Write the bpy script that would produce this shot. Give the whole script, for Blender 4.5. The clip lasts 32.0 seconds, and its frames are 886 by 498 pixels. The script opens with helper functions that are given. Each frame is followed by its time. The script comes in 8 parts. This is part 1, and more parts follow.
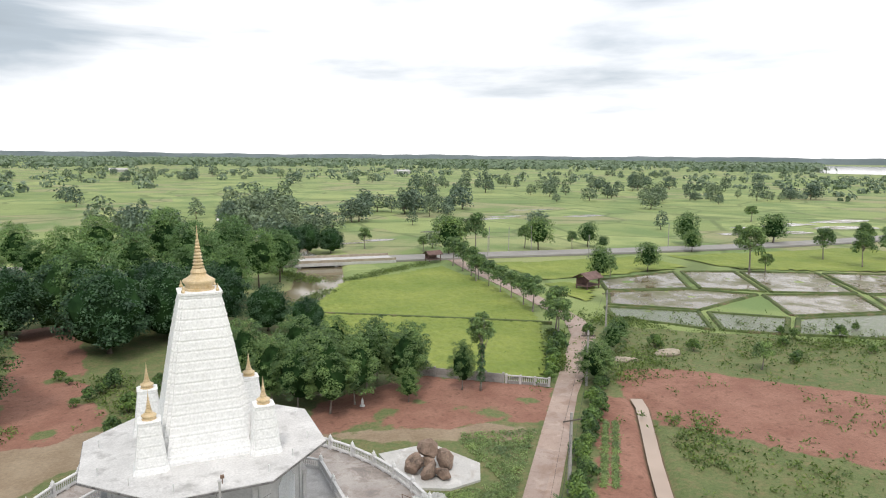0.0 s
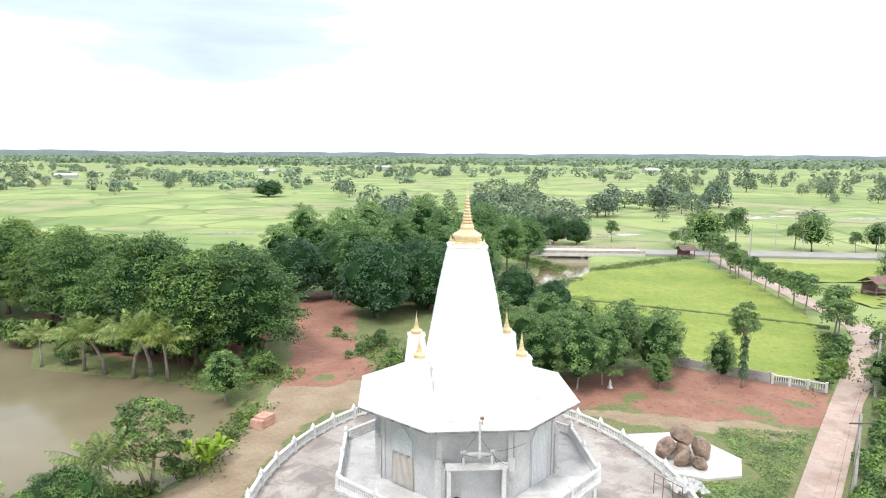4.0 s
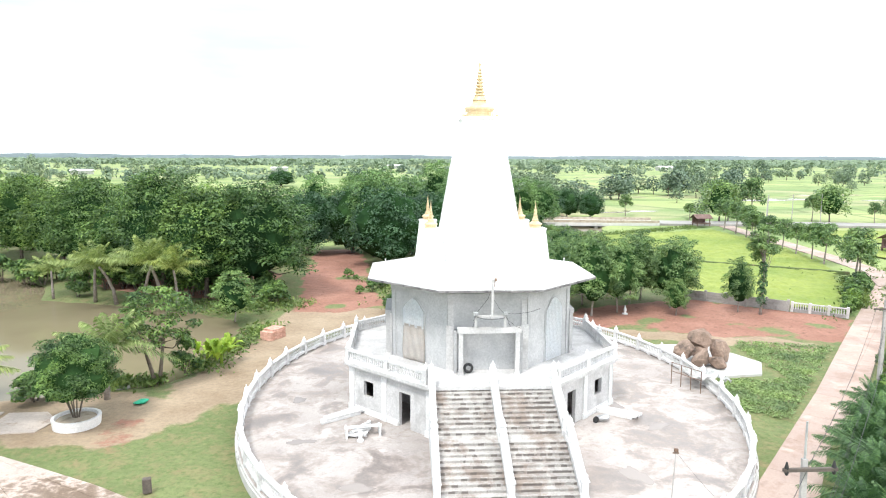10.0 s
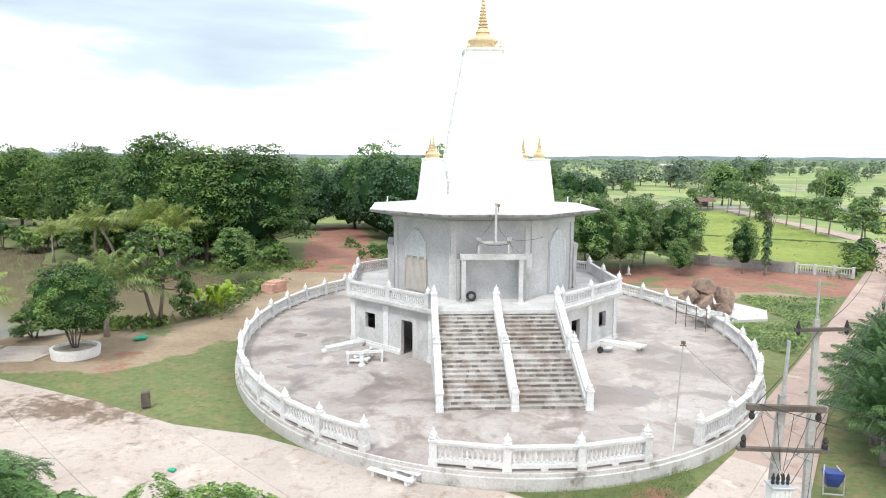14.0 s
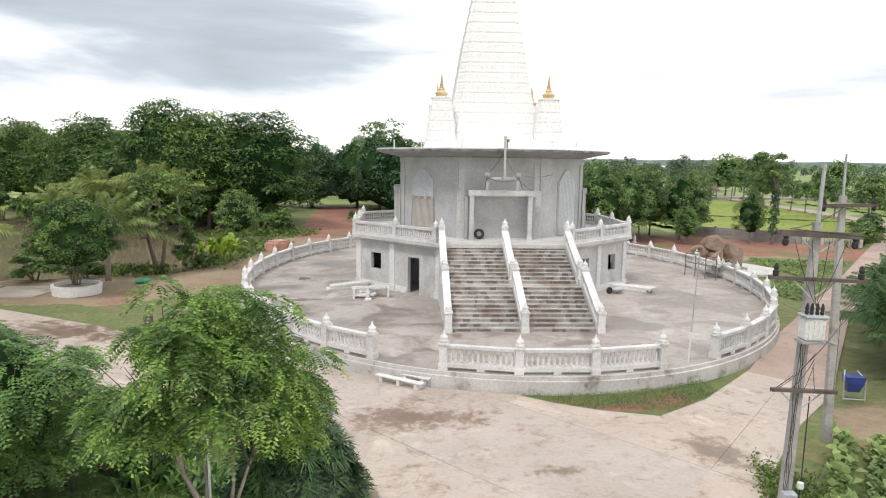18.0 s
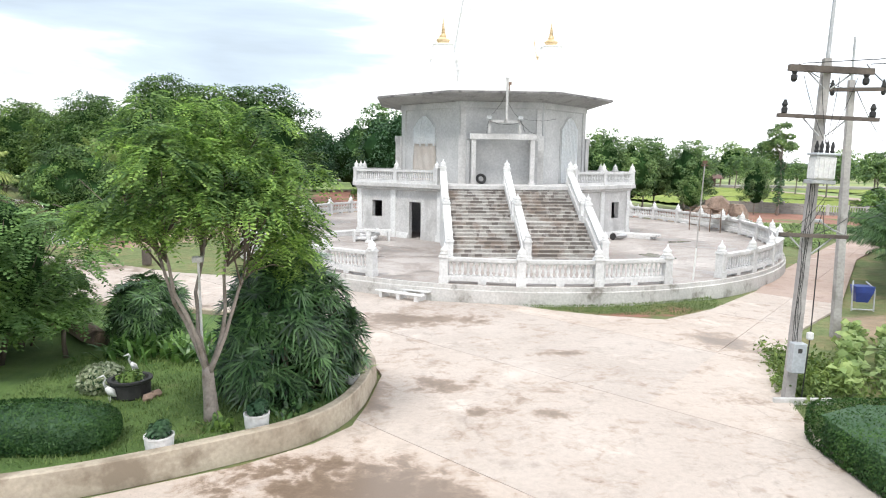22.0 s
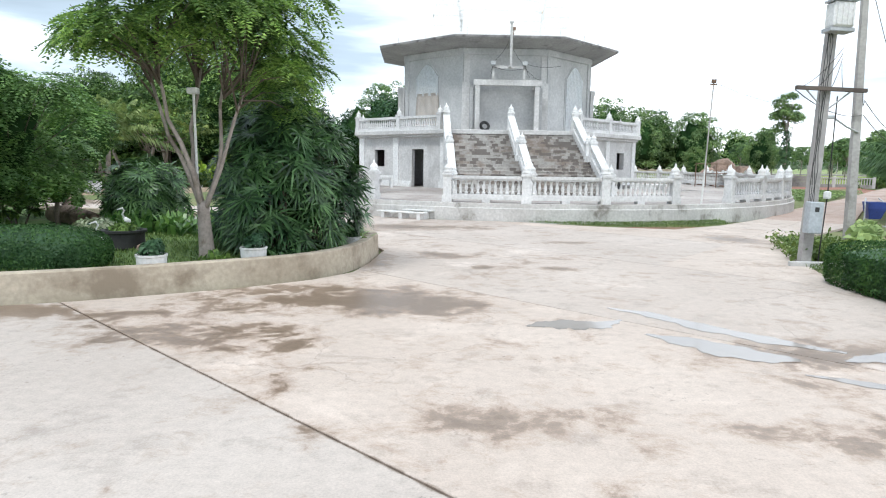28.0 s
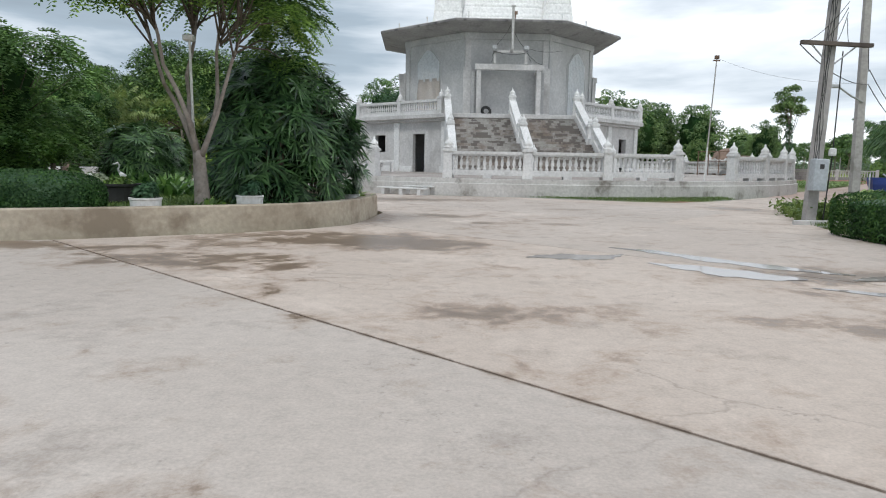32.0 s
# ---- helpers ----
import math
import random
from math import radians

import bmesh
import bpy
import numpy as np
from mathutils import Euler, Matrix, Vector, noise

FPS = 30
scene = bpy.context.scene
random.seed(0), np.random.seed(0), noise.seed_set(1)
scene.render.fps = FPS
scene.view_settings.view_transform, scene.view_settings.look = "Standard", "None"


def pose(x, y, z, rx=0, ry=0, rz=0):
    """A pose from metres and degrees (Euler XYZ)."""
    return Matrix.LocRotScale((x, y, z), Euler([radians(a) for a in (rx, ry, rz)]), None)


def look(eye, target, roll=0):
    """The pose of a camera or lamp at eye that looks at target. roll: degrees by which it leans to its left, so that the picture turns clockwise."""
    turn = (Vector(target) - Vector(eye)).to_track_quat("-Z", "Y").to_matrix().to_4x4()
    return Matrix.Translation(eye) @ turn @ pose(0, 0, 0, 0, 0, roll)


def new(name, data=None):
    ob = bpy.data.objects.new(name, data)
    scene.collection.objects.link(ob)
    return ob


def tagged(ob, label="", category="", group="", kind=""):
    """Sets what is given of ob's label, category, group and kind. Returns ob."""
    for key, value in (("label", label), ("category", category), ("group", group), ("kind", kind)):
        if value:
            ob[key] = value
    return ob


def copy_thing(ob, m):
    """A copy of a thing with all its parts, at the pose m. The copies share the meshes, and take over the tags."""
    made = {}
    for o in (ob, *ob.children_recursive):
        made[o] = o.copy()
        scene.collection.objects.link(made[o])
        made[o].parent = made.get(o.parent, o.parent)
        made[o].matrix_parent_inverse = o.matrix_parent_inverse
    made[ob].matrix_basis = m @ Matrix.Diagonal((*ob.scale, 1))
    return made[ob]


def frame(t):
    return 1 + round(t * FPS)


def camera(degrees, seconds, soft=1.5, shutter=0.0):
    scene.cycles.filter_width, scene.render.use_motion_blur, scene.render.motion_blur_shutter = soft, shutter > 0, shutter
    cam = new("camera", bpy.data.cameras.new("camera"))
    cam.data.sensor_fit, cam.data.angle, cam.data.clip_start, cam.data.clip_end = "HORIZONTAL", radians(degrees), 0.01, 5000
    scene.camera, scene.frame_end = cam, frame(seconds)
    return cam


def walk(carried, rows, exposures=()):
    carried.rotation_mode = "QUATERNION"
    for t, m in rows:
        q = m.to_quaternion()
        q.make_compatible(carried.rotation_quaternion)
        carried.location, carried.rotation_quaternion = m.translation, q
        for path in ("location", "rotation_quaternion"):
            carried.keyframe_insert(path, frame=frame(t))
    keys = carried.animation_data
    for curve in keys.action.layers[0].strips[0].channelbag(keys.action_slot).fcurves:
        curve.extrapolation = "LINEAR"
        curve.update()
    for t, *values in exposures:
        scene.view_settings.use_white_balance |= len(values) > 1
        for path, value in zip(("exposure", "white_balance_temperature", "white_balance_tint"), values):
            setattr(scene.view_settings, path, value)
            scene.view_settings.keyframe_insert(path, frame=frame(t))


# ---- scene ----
cam = camera(66.8, 32.0, 1.1)
PATH = [
    (0, (0.270, 0.088, 26.697), (1.028, 1.919, 26.424), 0.5),
    (0.5, (0.193, 0.247, 26.604), (0.769, 2.144, 26.334), 0.1),
    (1, (0.125, 0.308, 26.627), (0.426, 2.266, 26.352), 0.1),
    (1.5, (0.118, 0.234, 26.680), (0.282, 2.207, 26.400), 0.2),
    (2, (0.009, -0.107, 26.581), (0.124, 1.871, 26.308), -0.1),
    (2.5, (-0.433, -0.379, 26.348), (-0.347, 1.599, 26.068), 0.3),
    (3, (-0.583, -0.411, 25.862), (-0.511, 1.570, 25.590), -0.1),
    (3.5, (-0.946, -0.028, 25.042), (-0.872, 1.952, 24.763), 0.3),
    (5.5, (-1.233, -0.131, 21.850), (-1.182, 1.850, 21.577), 0.1),
    (6, (-1.205, -0.154, 21.056), (-1.161, 1.826, 20.782), 0.1),
    (6.5, (-1.171, -0.164, 20.359), (-1.132, 1.817, 20.086), 0.1),
    (7, (-1.090, -0.238, 19.683), (-1.056, 1.743, 19.413), 0.1),
    (7.5, (-1.041, -0.321, 19.107), (-1.009, 1.660, 18.836), 0.1),
    (8, (-0.998, -0.354, 18.362), (-0.967, 1.628, 18.092), 0.1),
    (8.5, (-0.965, -0.392, 17.771), (-0.935, 1.590, 17.502), 0.1),
    (9, (-0.990, -0.396, 17.143), (-0.959, 1.586, 16.875), 0.2),
    (9.5, (-1.045, -0.288, 16.503), (-1.012, 1.694, 16.237), 0.2),
    (10, (-1.048, -0.306, 15.893), (-1.016, 1.676, 15.626), 0.2),
    (10.5, (-1.042, -0.330, 15.341), (-1.010, 1.651, 15.075), 0.2),
    (11, (-1.059, -0.323, 14.786), (-1.027, 1.659, 14.520), 0.2),
    (11.5, (-1.089, -0.378, 14.251), (-1.054, 1.604, 13.985), 0.3),
    (12, (-1.076, -0.422, 13.680), (-1.044, 1.560, 13.414), 0.3),
    (12.5, (-1.061, -0.473, 13.198), (-1.030, 1.510, 12.933), 0.3),
    (13, (-1.030, -0.444, 12.698), (-1.000, 1.538, 12.434), 0.2),
    (13.5, (-1.014, -0.441, 12.203), (-0.985, 1.541, 11.938), 0.3),
    (14, (-1.092, -0.440, 11.663), (-1.065, 1.542, 11.398), 0.3),
    (14.5, (-1.206, -0.418, 11.200), (-1.178, 1.564, 10.935), 0.3),
    (16.5, (-1.356, -0.330, 9.308), (-1.331, 1.652, 9.045), 0.4),
    (17, (-1.379, -0.349, 8.859), (-1.354, 1.634, 8.597), 0.5),
    (17.5, (-1.424, -0.373, 8.415), (-1.399, 1.610, 8.152), 0.7),
    (18, (-1.464, -0.353, 7.938), (-1.438, 1.630, 7.680), 0.8),
    (18.5, (-1.462, -0.321, 7.464), (-1.438, 1.663, 7.208), 0.7),
    (19, (-1.469, -0.349, 7.070), (-1.446, 1.634, 6.813), 0.7),
    (19.5, (-1.421, -0.371, 6.678), (-1.401, 1.612, 6.423), 0.5),
    (20, (-1.382, -0.393, 6.303), (-1.363, 1.591, 6.049), 0.6),
    (20.5, (-1.386, -0.395, 5.873), (-1.368, 1.589, 5.620), 0.6),
    (21, (-1.407, -0.422, 5.471), (-1.390, 1.562, 5.220), 0.6),
    (21.5, (-1.373, -0.405, 5.086), (-1.356, 1.579, 4.834), 0.7),
    (22, (-1.326, -0.396, 4.732), (-1.310, 1.588, 4.481), 0.7),
    (22.5, (-1.283, -0.384, 4.394), (-1.268, 1.600, 4.144), 0.7),
    (23, (-1.315, -0.337, 4.058), (-1.299, 1.647, 3.808), 0.8),
    (23.5, (-1.329, -0.315, 3.692), (-1.314, 1.669, 3.442), 0.9),
    (24, (-1.334, -0.294, 3.407), (-1.320, 1.690, 3.155), 0.9),
    (24.5, (-1.295, -0.302, 3.096), (-1.283, 1.682, 2.844), 1.0),
    (25, (-1.301, -0.296, 2.787), (-1.289, 1.688, 2.536), 0.9),
    (25.5, (-1.304, -0.294, 2.609), (-1.293, 1.690, 2.356), 0.9),
    (27.5, (-1.316, -0.301, 2.047), (-1.308, 1.683, 1.793), 0.8),
    (28, (-1.322, -0.311, 1.917), (-1.313, 1.673, 1.663), 0.8),
    (28.5, (-1.317, -0.311, 1.772), (-1.310, 1.673, 1.518), 0.8),
    (29, (-1.305, -0.307, 1.644), (-1.298, 1.677, 1.391), 0.9),
    (29.5, (-1.283, -0.304, 1.511), (-1.276, 1.680, 1.258), 0.9),
    (30, (-1.266, -0.283, 1.381), (-1.259, 1.701, 1.127), 0.9),
    (30.5, (-1.257, -0.267, 1.274), (-1.251, 1.717, 1.020), 0.9),
    (31, (-1.255, -0.268, 1.209), (-1.249, 1.716, 0.956), 0.8),
    (31.5, (-1.258, -0.269, 1.143), (-1.254, 1.715, 0.890), 0.8),
    (32, (-1.267, -0.248, 1.070), (-1.263, 1.736, 0.818), 0.9),
]
EXPOSURES = [(0, 0.3, 6650, 12), (2, 0.57, 6600, 12), (3.5, 0.98, 6500, 11), (5.5, 1.25, 6350, 10), (9, 1.42, 6350, 10), (13, 1.14, 6350, 10), (14.5, 0.86, 6450, 11), (16.5, 0.55, 6700, 13), (19, 0.5, 6750, 13), (21, 0.8, 6600, 12), (23, 1.07, 6250, 10), (25, 1.12, 6100, 9), (25.5, 1.1, 6100, 9), (27.5, 0.85, 6050, 8), (29, 0.55, 6100, 8), (30.5, 0.28, 6150, 9), (32, 0.1, 6200, 9)]
walk(cam, [(t, look(eye, target, roll)) for t, eye, target, roll in PATH], EXPOSURES)

# ---- world and sun ----
SUN_EL, SUN_AZ = radians(52), radians(215)
world = bpy.data.worlds.new("overcast_sky")
scene.world = world
world.use_nodes = True
wn = world.node_tree
wn.nodes.clear()


def wnode(kind, **vals):
    nd = wn.nodes.new(kind)
    for k, v in vals.items():
        nd.inputs[k].default_value = v
    return nd


w_out = wnode("ShaderNodeOutputWorld")
w_sky = wnode("ShaderNodeTexSky")
w_sky.sky_type = "NISHITA"
w_sky.sun_disc = False
w_sky.sun_elevation, w_sky.sun_rotation = SUN_EL, SUN_AZ
w_bg_sky = wnode("ShaderNodeBackground", Strength=0.10)
w_bg_cloud = wnode("ShaderNodeBackground", Strength=1.0)
w_mix = wnode("ShaderNodeMixShader")
w_co = wnode("ShaderNodeTexCoord")
w_map = wnode("ShaderNodeMapping")
w_map.inputs["Scale"].default_value = (0.9, 0.9, 4.6)
w_map.inputs["Location"].default_value = (0.35, 0.1, 0.2)
w_n1 = wnode("ShaderNodeTexNoise", Scale=1.7, Detail=7.0, Roughness=0.52, Distortion=0.25)
w_r1 = wn.nodes.new("ShaderNodeValToRGB")
w_r1.color_ramp.elements[0].position, w_r1.color_ramp.elements[0].color = 0.24, (0.28, 0.325, 0.365, 1)
w_r1.color_ramp.elements[1].position, w_r1.color_ramp.elements[1].color = 0.64, (1.25, 1.26, 1.27, 1)
w_mid = w_r1.color_ramp.elements.new(0.43)
w_mid.color = (0.43, 0.505, 0.57, 1)
w_n2 = wnode("ShaderNodeTexNoise", Scale=0.9, Detail=4.0, Roughness=0.5)
w_r2 = wn.nodes.new("ShaderNodeValToRGB")
w_r2.color_ramp.elements[0].position, w_r2.color_ramp.elements[0].color = 0.30, (0.80, 0.80, 0.80, 1)
w_r2.color_ramp.elements[1].position, w_r2.color_ramp.elements[1].color = 0.50, (0.98, 0.98, 0.98, 1)
wl = wn.links.new
wl(w_co.outputs["Generated"], w_map.inputs["Vector"])
wl(w_map.outputs["Vector"], w_n1.inputs["Vector"])
wl(w_map.outputs["Vector"], w_n2.inputs["Vector"])
w_sep = wnode("ShaderNodeSeparateXYZ")
w_side = wnode("ShaderNodeMapRange")
w_side.inputs["From Min"].default_value, w_side.inputs["From Max"].default_value = -0.30, 0.08
w_side.inputs["To Min"].default_value, w_side.inputs["To Max"].default_value = -0.16, 0.10
w_sum = wnode("ShaderNodeMath")
w_sum.operation = "ADD"
wl(w_co.outputs["Generated"], w_sep.inputs[0])
wl(w_sep.outputs["X"], w_side.inputs["Value"])
wl(w_n1.outputs["Fac"], w_sum.inputs[0])
wl(w_side.outputs[0], w_sum.inputs[1])
w_low = wnode("ShaderNodeMapRange")
w_low.inputs["From Min"].default_value, w_low.inputs["From Max"].default_value = 0.02, 0.11
w_low.inputs["To Min"].default_value, w_low.inputs["To Max"].default_value = 0.16, 0.0
w_sum2 = wnode("ShaderNodeMath")
w_sum2.operation = "ADD"
wl(w_sep.outputs["Z"], w_low.inputs["Value"])
wl(w_sum.outputs[0], w_sum2.inputs[0])
wl(w_low.outputs[0], w_sum2.inputs[1])
wl(w_sum2.outputs[0], w_r1.inputs["Fac"])
wl(w_n2.outputs["Fac"], w_r2.inputs["Fac"])
wl(w_sky.outputs["Color"], w_bg_sky.inputs["Color"])
wl(w_r1.outputs["Color"], w_bg_cloud.inputs["Color"])
wl(w_r2.outputs["Color"], w_mix.inputs["Fac"])
wl(w_bg_sky.outputs["Background"], w_mix.inputs[1])
wl(w_bg_cloud.outputs["Background"], w_mix.inputs[2])
wl(w_mix.outputs["Shader"], w_out.inputs["Surface"])

sun = bpy.data.lights.new("sun", "SUN")
sun.energy, sun.angle, sun.color = 1.4, radians(12), (1.0, 0.96, 0.9)
sun_ob = new("sun", sun)
sun_ob.matrix_world = look((0, 0, 60), (60 * math.sin(SUN_AZ) * -0.6, 60 * math.cos(SUN_AZ) * -0.6, 0))


# ---- materials ----
class Net:
    def __init__(self, name):
        self.m = bpy.data.materials.new(name)
        self.m.use_nodes = True
        self.t = self.m.node_tree
        self.t.nodes.clear()
        self.out = self.t.nodes.new("ShaderNodeOutputMaterial")
        self.bsdf = self.add("ShaderNodeBsdfPrincipled")
        self.link(self.bsdf.outputs[0], self.out.inputs["Surface"])

    def add(self, kind, **vals):
        nd = self.t.nodes.new(kind)
        for k, v in vals.items():
            nd.inputs[k].default_value = v
        return nd

    def link(self, a, b):
        self.t.links.new(a, b)

    def pos(self):
        return self.add("ShaderNodeNewGeometry").outputs["Position"]

    def noise(self, scale, detail=4.0, rough=0.55, vec=None, stretch=None, distortion=0.0):
        nd = self.add("ShaderNodeTexNoise", Scale=scale, Detail=detail, Roughness=rough, Distortion=distortion)
        v = vec if vec is not None else self.pos()
        if stretch:
            mp = self.add("ShaderNodeMapping")
            mp.inputs["Scale"].default_value = stretch
            self.link(v, mp.inputs["Vector"])
            v = mp.outputs["Vector"]
        self.link(v, nd.inputs["Vector"])
        return nd.outputs["Fac"]

    def ramp(self, fac, lo, hi, a=(0, 0, 0), b=(1, 1, 1)):
        nd = self.t.nodes.new("ShaderNodeValToRGB")
        e = nd.color_ramp.elements
        e[0].position, e[0].color = lo, (*a, 1)
        e[1].position, e[1].color = hi, (*b, 1)
        self.link(fac, nd.inputs["Fac"])
        return nd.outputs["Color"]

    def mix(self, fac, a, b, mode="MIX"):
        nd = self.t.nodes.new("ShaderNodeMixRGB")
        nd.blend_type = mode
        for s, i in ((fac, 0), (a, 1), (b, 2)):
            if isinstance(s, (int, float)):
                nd.inputs[i].default_value = s
            elif isinstance(s, tuple):
                nd.inputs[i].default_value = (*s, 1)
            else:
                self.link(s, nd.inputs[i])
        return nd.outputs["Color"]

    def math(self, op, a, b=0.0):
        nd = self.t.nodes.new("ShaderNodeMath")
        nd.operation = op
        for s, i in ((a, 0), (b, 1)):
            if isinstance(s, (int, float)):
                nd.inputs[i].default_value = s
            else:
                self.link(s, nd.inputs[i])
        return nd.outputs[0]

    def color(self, c):
        if isinstance(c, tuple):
            self.bsdf.inputs["Base Color"].default_value = (*c, 1)
        else:
            self.link(c, self.bsdf.inputs["Base Color"])

    def bump(self, fac, strength=0.3, dist=0.02):
        nd = self.add("ShaderNodeBump", Strength=strength, Distance=dist)
        self.link(fac, nd.inputs["Height"])
        self.link(nd.outputs[0], self.bsdf.inputs["Normal"])

    def rough(self, r):
        if isinstance(r, (int, float)):
            self.bsdf.inputs["Roughness"].default_value = r
        else:
            self.link(r, self.bsdf.inputs["Roughness"])


def surf(name, c1, c2, big=0.8, fine=14.0, rough=0.8, metal=0.0, stain=None, stain_scale=1.2, stain_at=(0.55, 0.66),
         stretch=None, bump=0.25, dist=0.02, vary=0.0, streak=None):
    n = Net(name)
    col = n.ramp(n.noise(big, 5, stretch=stretch), 0.32, 0.68, c1, c2)
    f = n.noise(fine, 4)
    col = n.mix(1.0, col, n.ramp(f, 0.25, 0.75, (0.80, 0.80, 0.80), (1.12, 1.12, 1.12)), "MULTIPLY")
    if stain:
        col = n.mix(n.ramp(n.noise(stain_scale, 6, 0.62, stretch=stretch), *stain_at), col, stain)
    if streak:
        col = n.mix(n.ramp(n.noise(1.3, 5, stretch=(1, 1, 0.22)), 0.56, 0.85), col, streak)
    if vary:
        rnd = n.add("ShaderNodeObjectInfo").outputs["Random"]
        col = n.mix(1.0, col, n.ramp(rnd, 0, 1, (1 - vary,) * 3, (1 + vary,) * 3), "MULTIPLY")
    n.color(col)
    n.rough(rough)
    n.bsdf.inputs["Metallic"].default_value = metal
    n.bump(f, bump, dist)
    return n.m


def leafy(name, dark, light, rough=0.55, clear=0.18, vary=0.25, clump=0.45, depth=0.35, gloss=0.4):
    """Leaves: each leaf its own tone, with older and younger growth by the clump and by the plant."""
    n = Net(name)
    isl = n.add("ShaderNodeNewGeometry").outputs["Random Per Island"]
    rnd = n.add("ShaderNodeObjectInfo").outputs["Random"]
    col = n.ramp(isl, 0.0, 1.0, dark, light)
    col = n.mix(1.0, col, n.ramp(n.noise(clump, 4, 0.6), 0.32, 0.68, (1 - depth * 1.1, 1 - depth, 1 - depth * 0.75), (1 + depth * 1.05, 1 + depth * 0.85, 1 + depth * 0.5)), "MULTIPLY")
    col = n.mix(1.0, col, n.ramp(rnd, 0, 1, (1 - vary * 1.15, 1 - vary * 0.85, 1 - vary * 0.6), (1 + vary, 1 + vary * 0.8, 1 + vary * 0.3)), "MULTIPLY")
    n.color(col)
    n.rough(rough)
    n.bsdf.inputs["Specular IOR Level"].default_value = gloss
    tr = n.add("ShaderNodeBsdfTranslucent")
    n.link(col, tr.inputs["Color"])
    mx = n.add("ShaderNodeMixShader", Fac=clear)
    n.link(n.bsdf.outputs[0], mx.inputs[1])
    n.link(tr.outputs[0], mx.inputs[2])
    n.link(mx.outputs[0], n.out.inputs["Surface"])
    return n.m


def water(name, c, rough=0.05, ripple=6.0, strength=0.04):
    n = Net(name)
    n.color(n.ramp(n.noise(0.12, 3), 0.3, 0.7, c, tuple(v * 1.2 for v in c)))
    n.rough(rough)
    n.bsdf.inputs["IOR"].default_value = 1.33
    n.bump(n.noise(ripple, 3), strength, 0.05)
    return n.m


M = {}
M["white"] = surf("whitewashed_plaster", (0.66, 0.655, 0.645), (0.78, 0.78, 0.77), 0.6, 10, 0.75, stain=(0.50, 0.49, 0.46), stain_scale=0.9, stain_at=(0.60, 0.80))
M["chedi"] = surf("white_painted_stupa", (0.84, 0.84, 0.83), (0.90, 0.90, 0.89), 0.5, 8, 0.7, stain=(0.74, 0.73, 0.71), stain_scale=0.7, stain_at=(0.62, 0.8), bump=0.15)
M["rail"] = surf("weathered_white_concrete", (0.6, 0.595, 0.59), (0.73, 0.725, 0.72), 1.1, 12, 0.8, stain=(0.42, 0.41, 0.38), stain_scale=1.6, stain_at=(0.60, 0.76), vary=0.06)
M["render"] = surf("grey_cement_render", (0.43, 0.43, 0.43), (0.54, 0.54, 0.535), 0.45, 9, 0.9, stain=(0.35, 0.35, 0.355), stain_scale=0.6, stain_at=(0.48, 0.74), bump=0.3)
M["render_light"] = surf("pale_cement_render", (0.50, 0.49, 0.48), (0.62, 0.61, 0.60), 0.6, 9, 0.88, stain=(0.38, 0.37, 0.36), stain_scale=0.8, stain_at=(0.52, 0.72), streak=(0.42, 0.41, 0.40))
M["edge"] = surf("blackened_slab_edge", (0.15, 0.145, 0.145), (0.30, 0.29, 0.285), 1.6, 12, 0.9, stain=(0.09, 0.085, 0.085), stain_scale=2.4, stain_at=(0.50, 0.66))
# roof underside, set darker than the hall walls
M["soffit"] = surf("darker_concrete_soffit", (0.30, 0.295, 0.29), (0.40, 0.395, 0.385), 0.8, 9, 0.92, stain=(0.23, 0.225, 0.22), stain_scale=1.2)
M["footing"] = surf("mould_streaked_render", (0.47, 0.455, 0.435), (0.62, 0.605, 0.585), 0.9, 13, 0.9, stain=(0.20, 0.185, 0.16), stain_scale=1.3, stain_at=(0.55, 0.67), stretch=(1, 1, 0.8), streak=(0.33, 0.31, 0.28))
M["deck"] = surf("stained_roof_slab", (0.55, 0.54, 0.53), (0.70, 0.69, 0.675), 0.5, 9, 0.85, stain=(0.38, 0.37, 0.36), stain_scale=0.7, stain_at=(0.54, 0.68))
M["dark"] = surf("dark_interior", (0.05, 0.05, 0.05), (0.08, 0.075, 0.07), 1, 8, 0.9)
M["gold"] = surf("aged_gold_paint", (0.62, 0.46, 0.25), (0.74, 0.60, 0.40), 2.0, 12, 0.50, metal=0.15, bump=0.1)
M["sheet"] = surf("corrugated_sheet", (0.88, 0.91, 0.93), (0.93, 0.94, 0.945), 1.5, 9, 0.35, metal=0.0, bump=0.05)
M["cloth"] = surf("beige_cloth", (0.74, 0.68, 0.62), (0.84, 0.79, 0.74), 1.2, 20, 0.9)
M["rubber"] = surf("black_rubber", (0.02, 0.02, 0.02), (0.035, 0.035, 0.035), 3, 20, 0.75)
M["steel"] = surf("galvanised_steel", (0.40, 0.41, 0.42), (0.52, 0.53, 0.54), 2, 18, 0.5, metal=0.5)
M["rust"] = surf("rusty_steel", (0.16, 0.10, 0.07), (0.26, 0.17, 0.12), 3, 18, 0.85, metal=0.2)
M["pole"] = surf("weathered_concrete_pole", (0.36, 0.34, 0.33), (0.46, 0.44, 0.42), 1.5, 14, 0.88, stain=(0.26, 0.25, 0.23), stain_scale=2.0)
M["wood"] = surf("grey_weathered_timber", (0.075, 0.06, 0.052), (0.15, 0.125, 0.105), 2.0, 25, 0.85)
M["bark"] = surf("pale_bark", (0.23, 0.195, 0.17), (0.36, 0.315, 0.28), 2.5, 20, 0.9, stain=(0.16, 0.13, 0.10), stain_scale=3.0, bump=0.5)
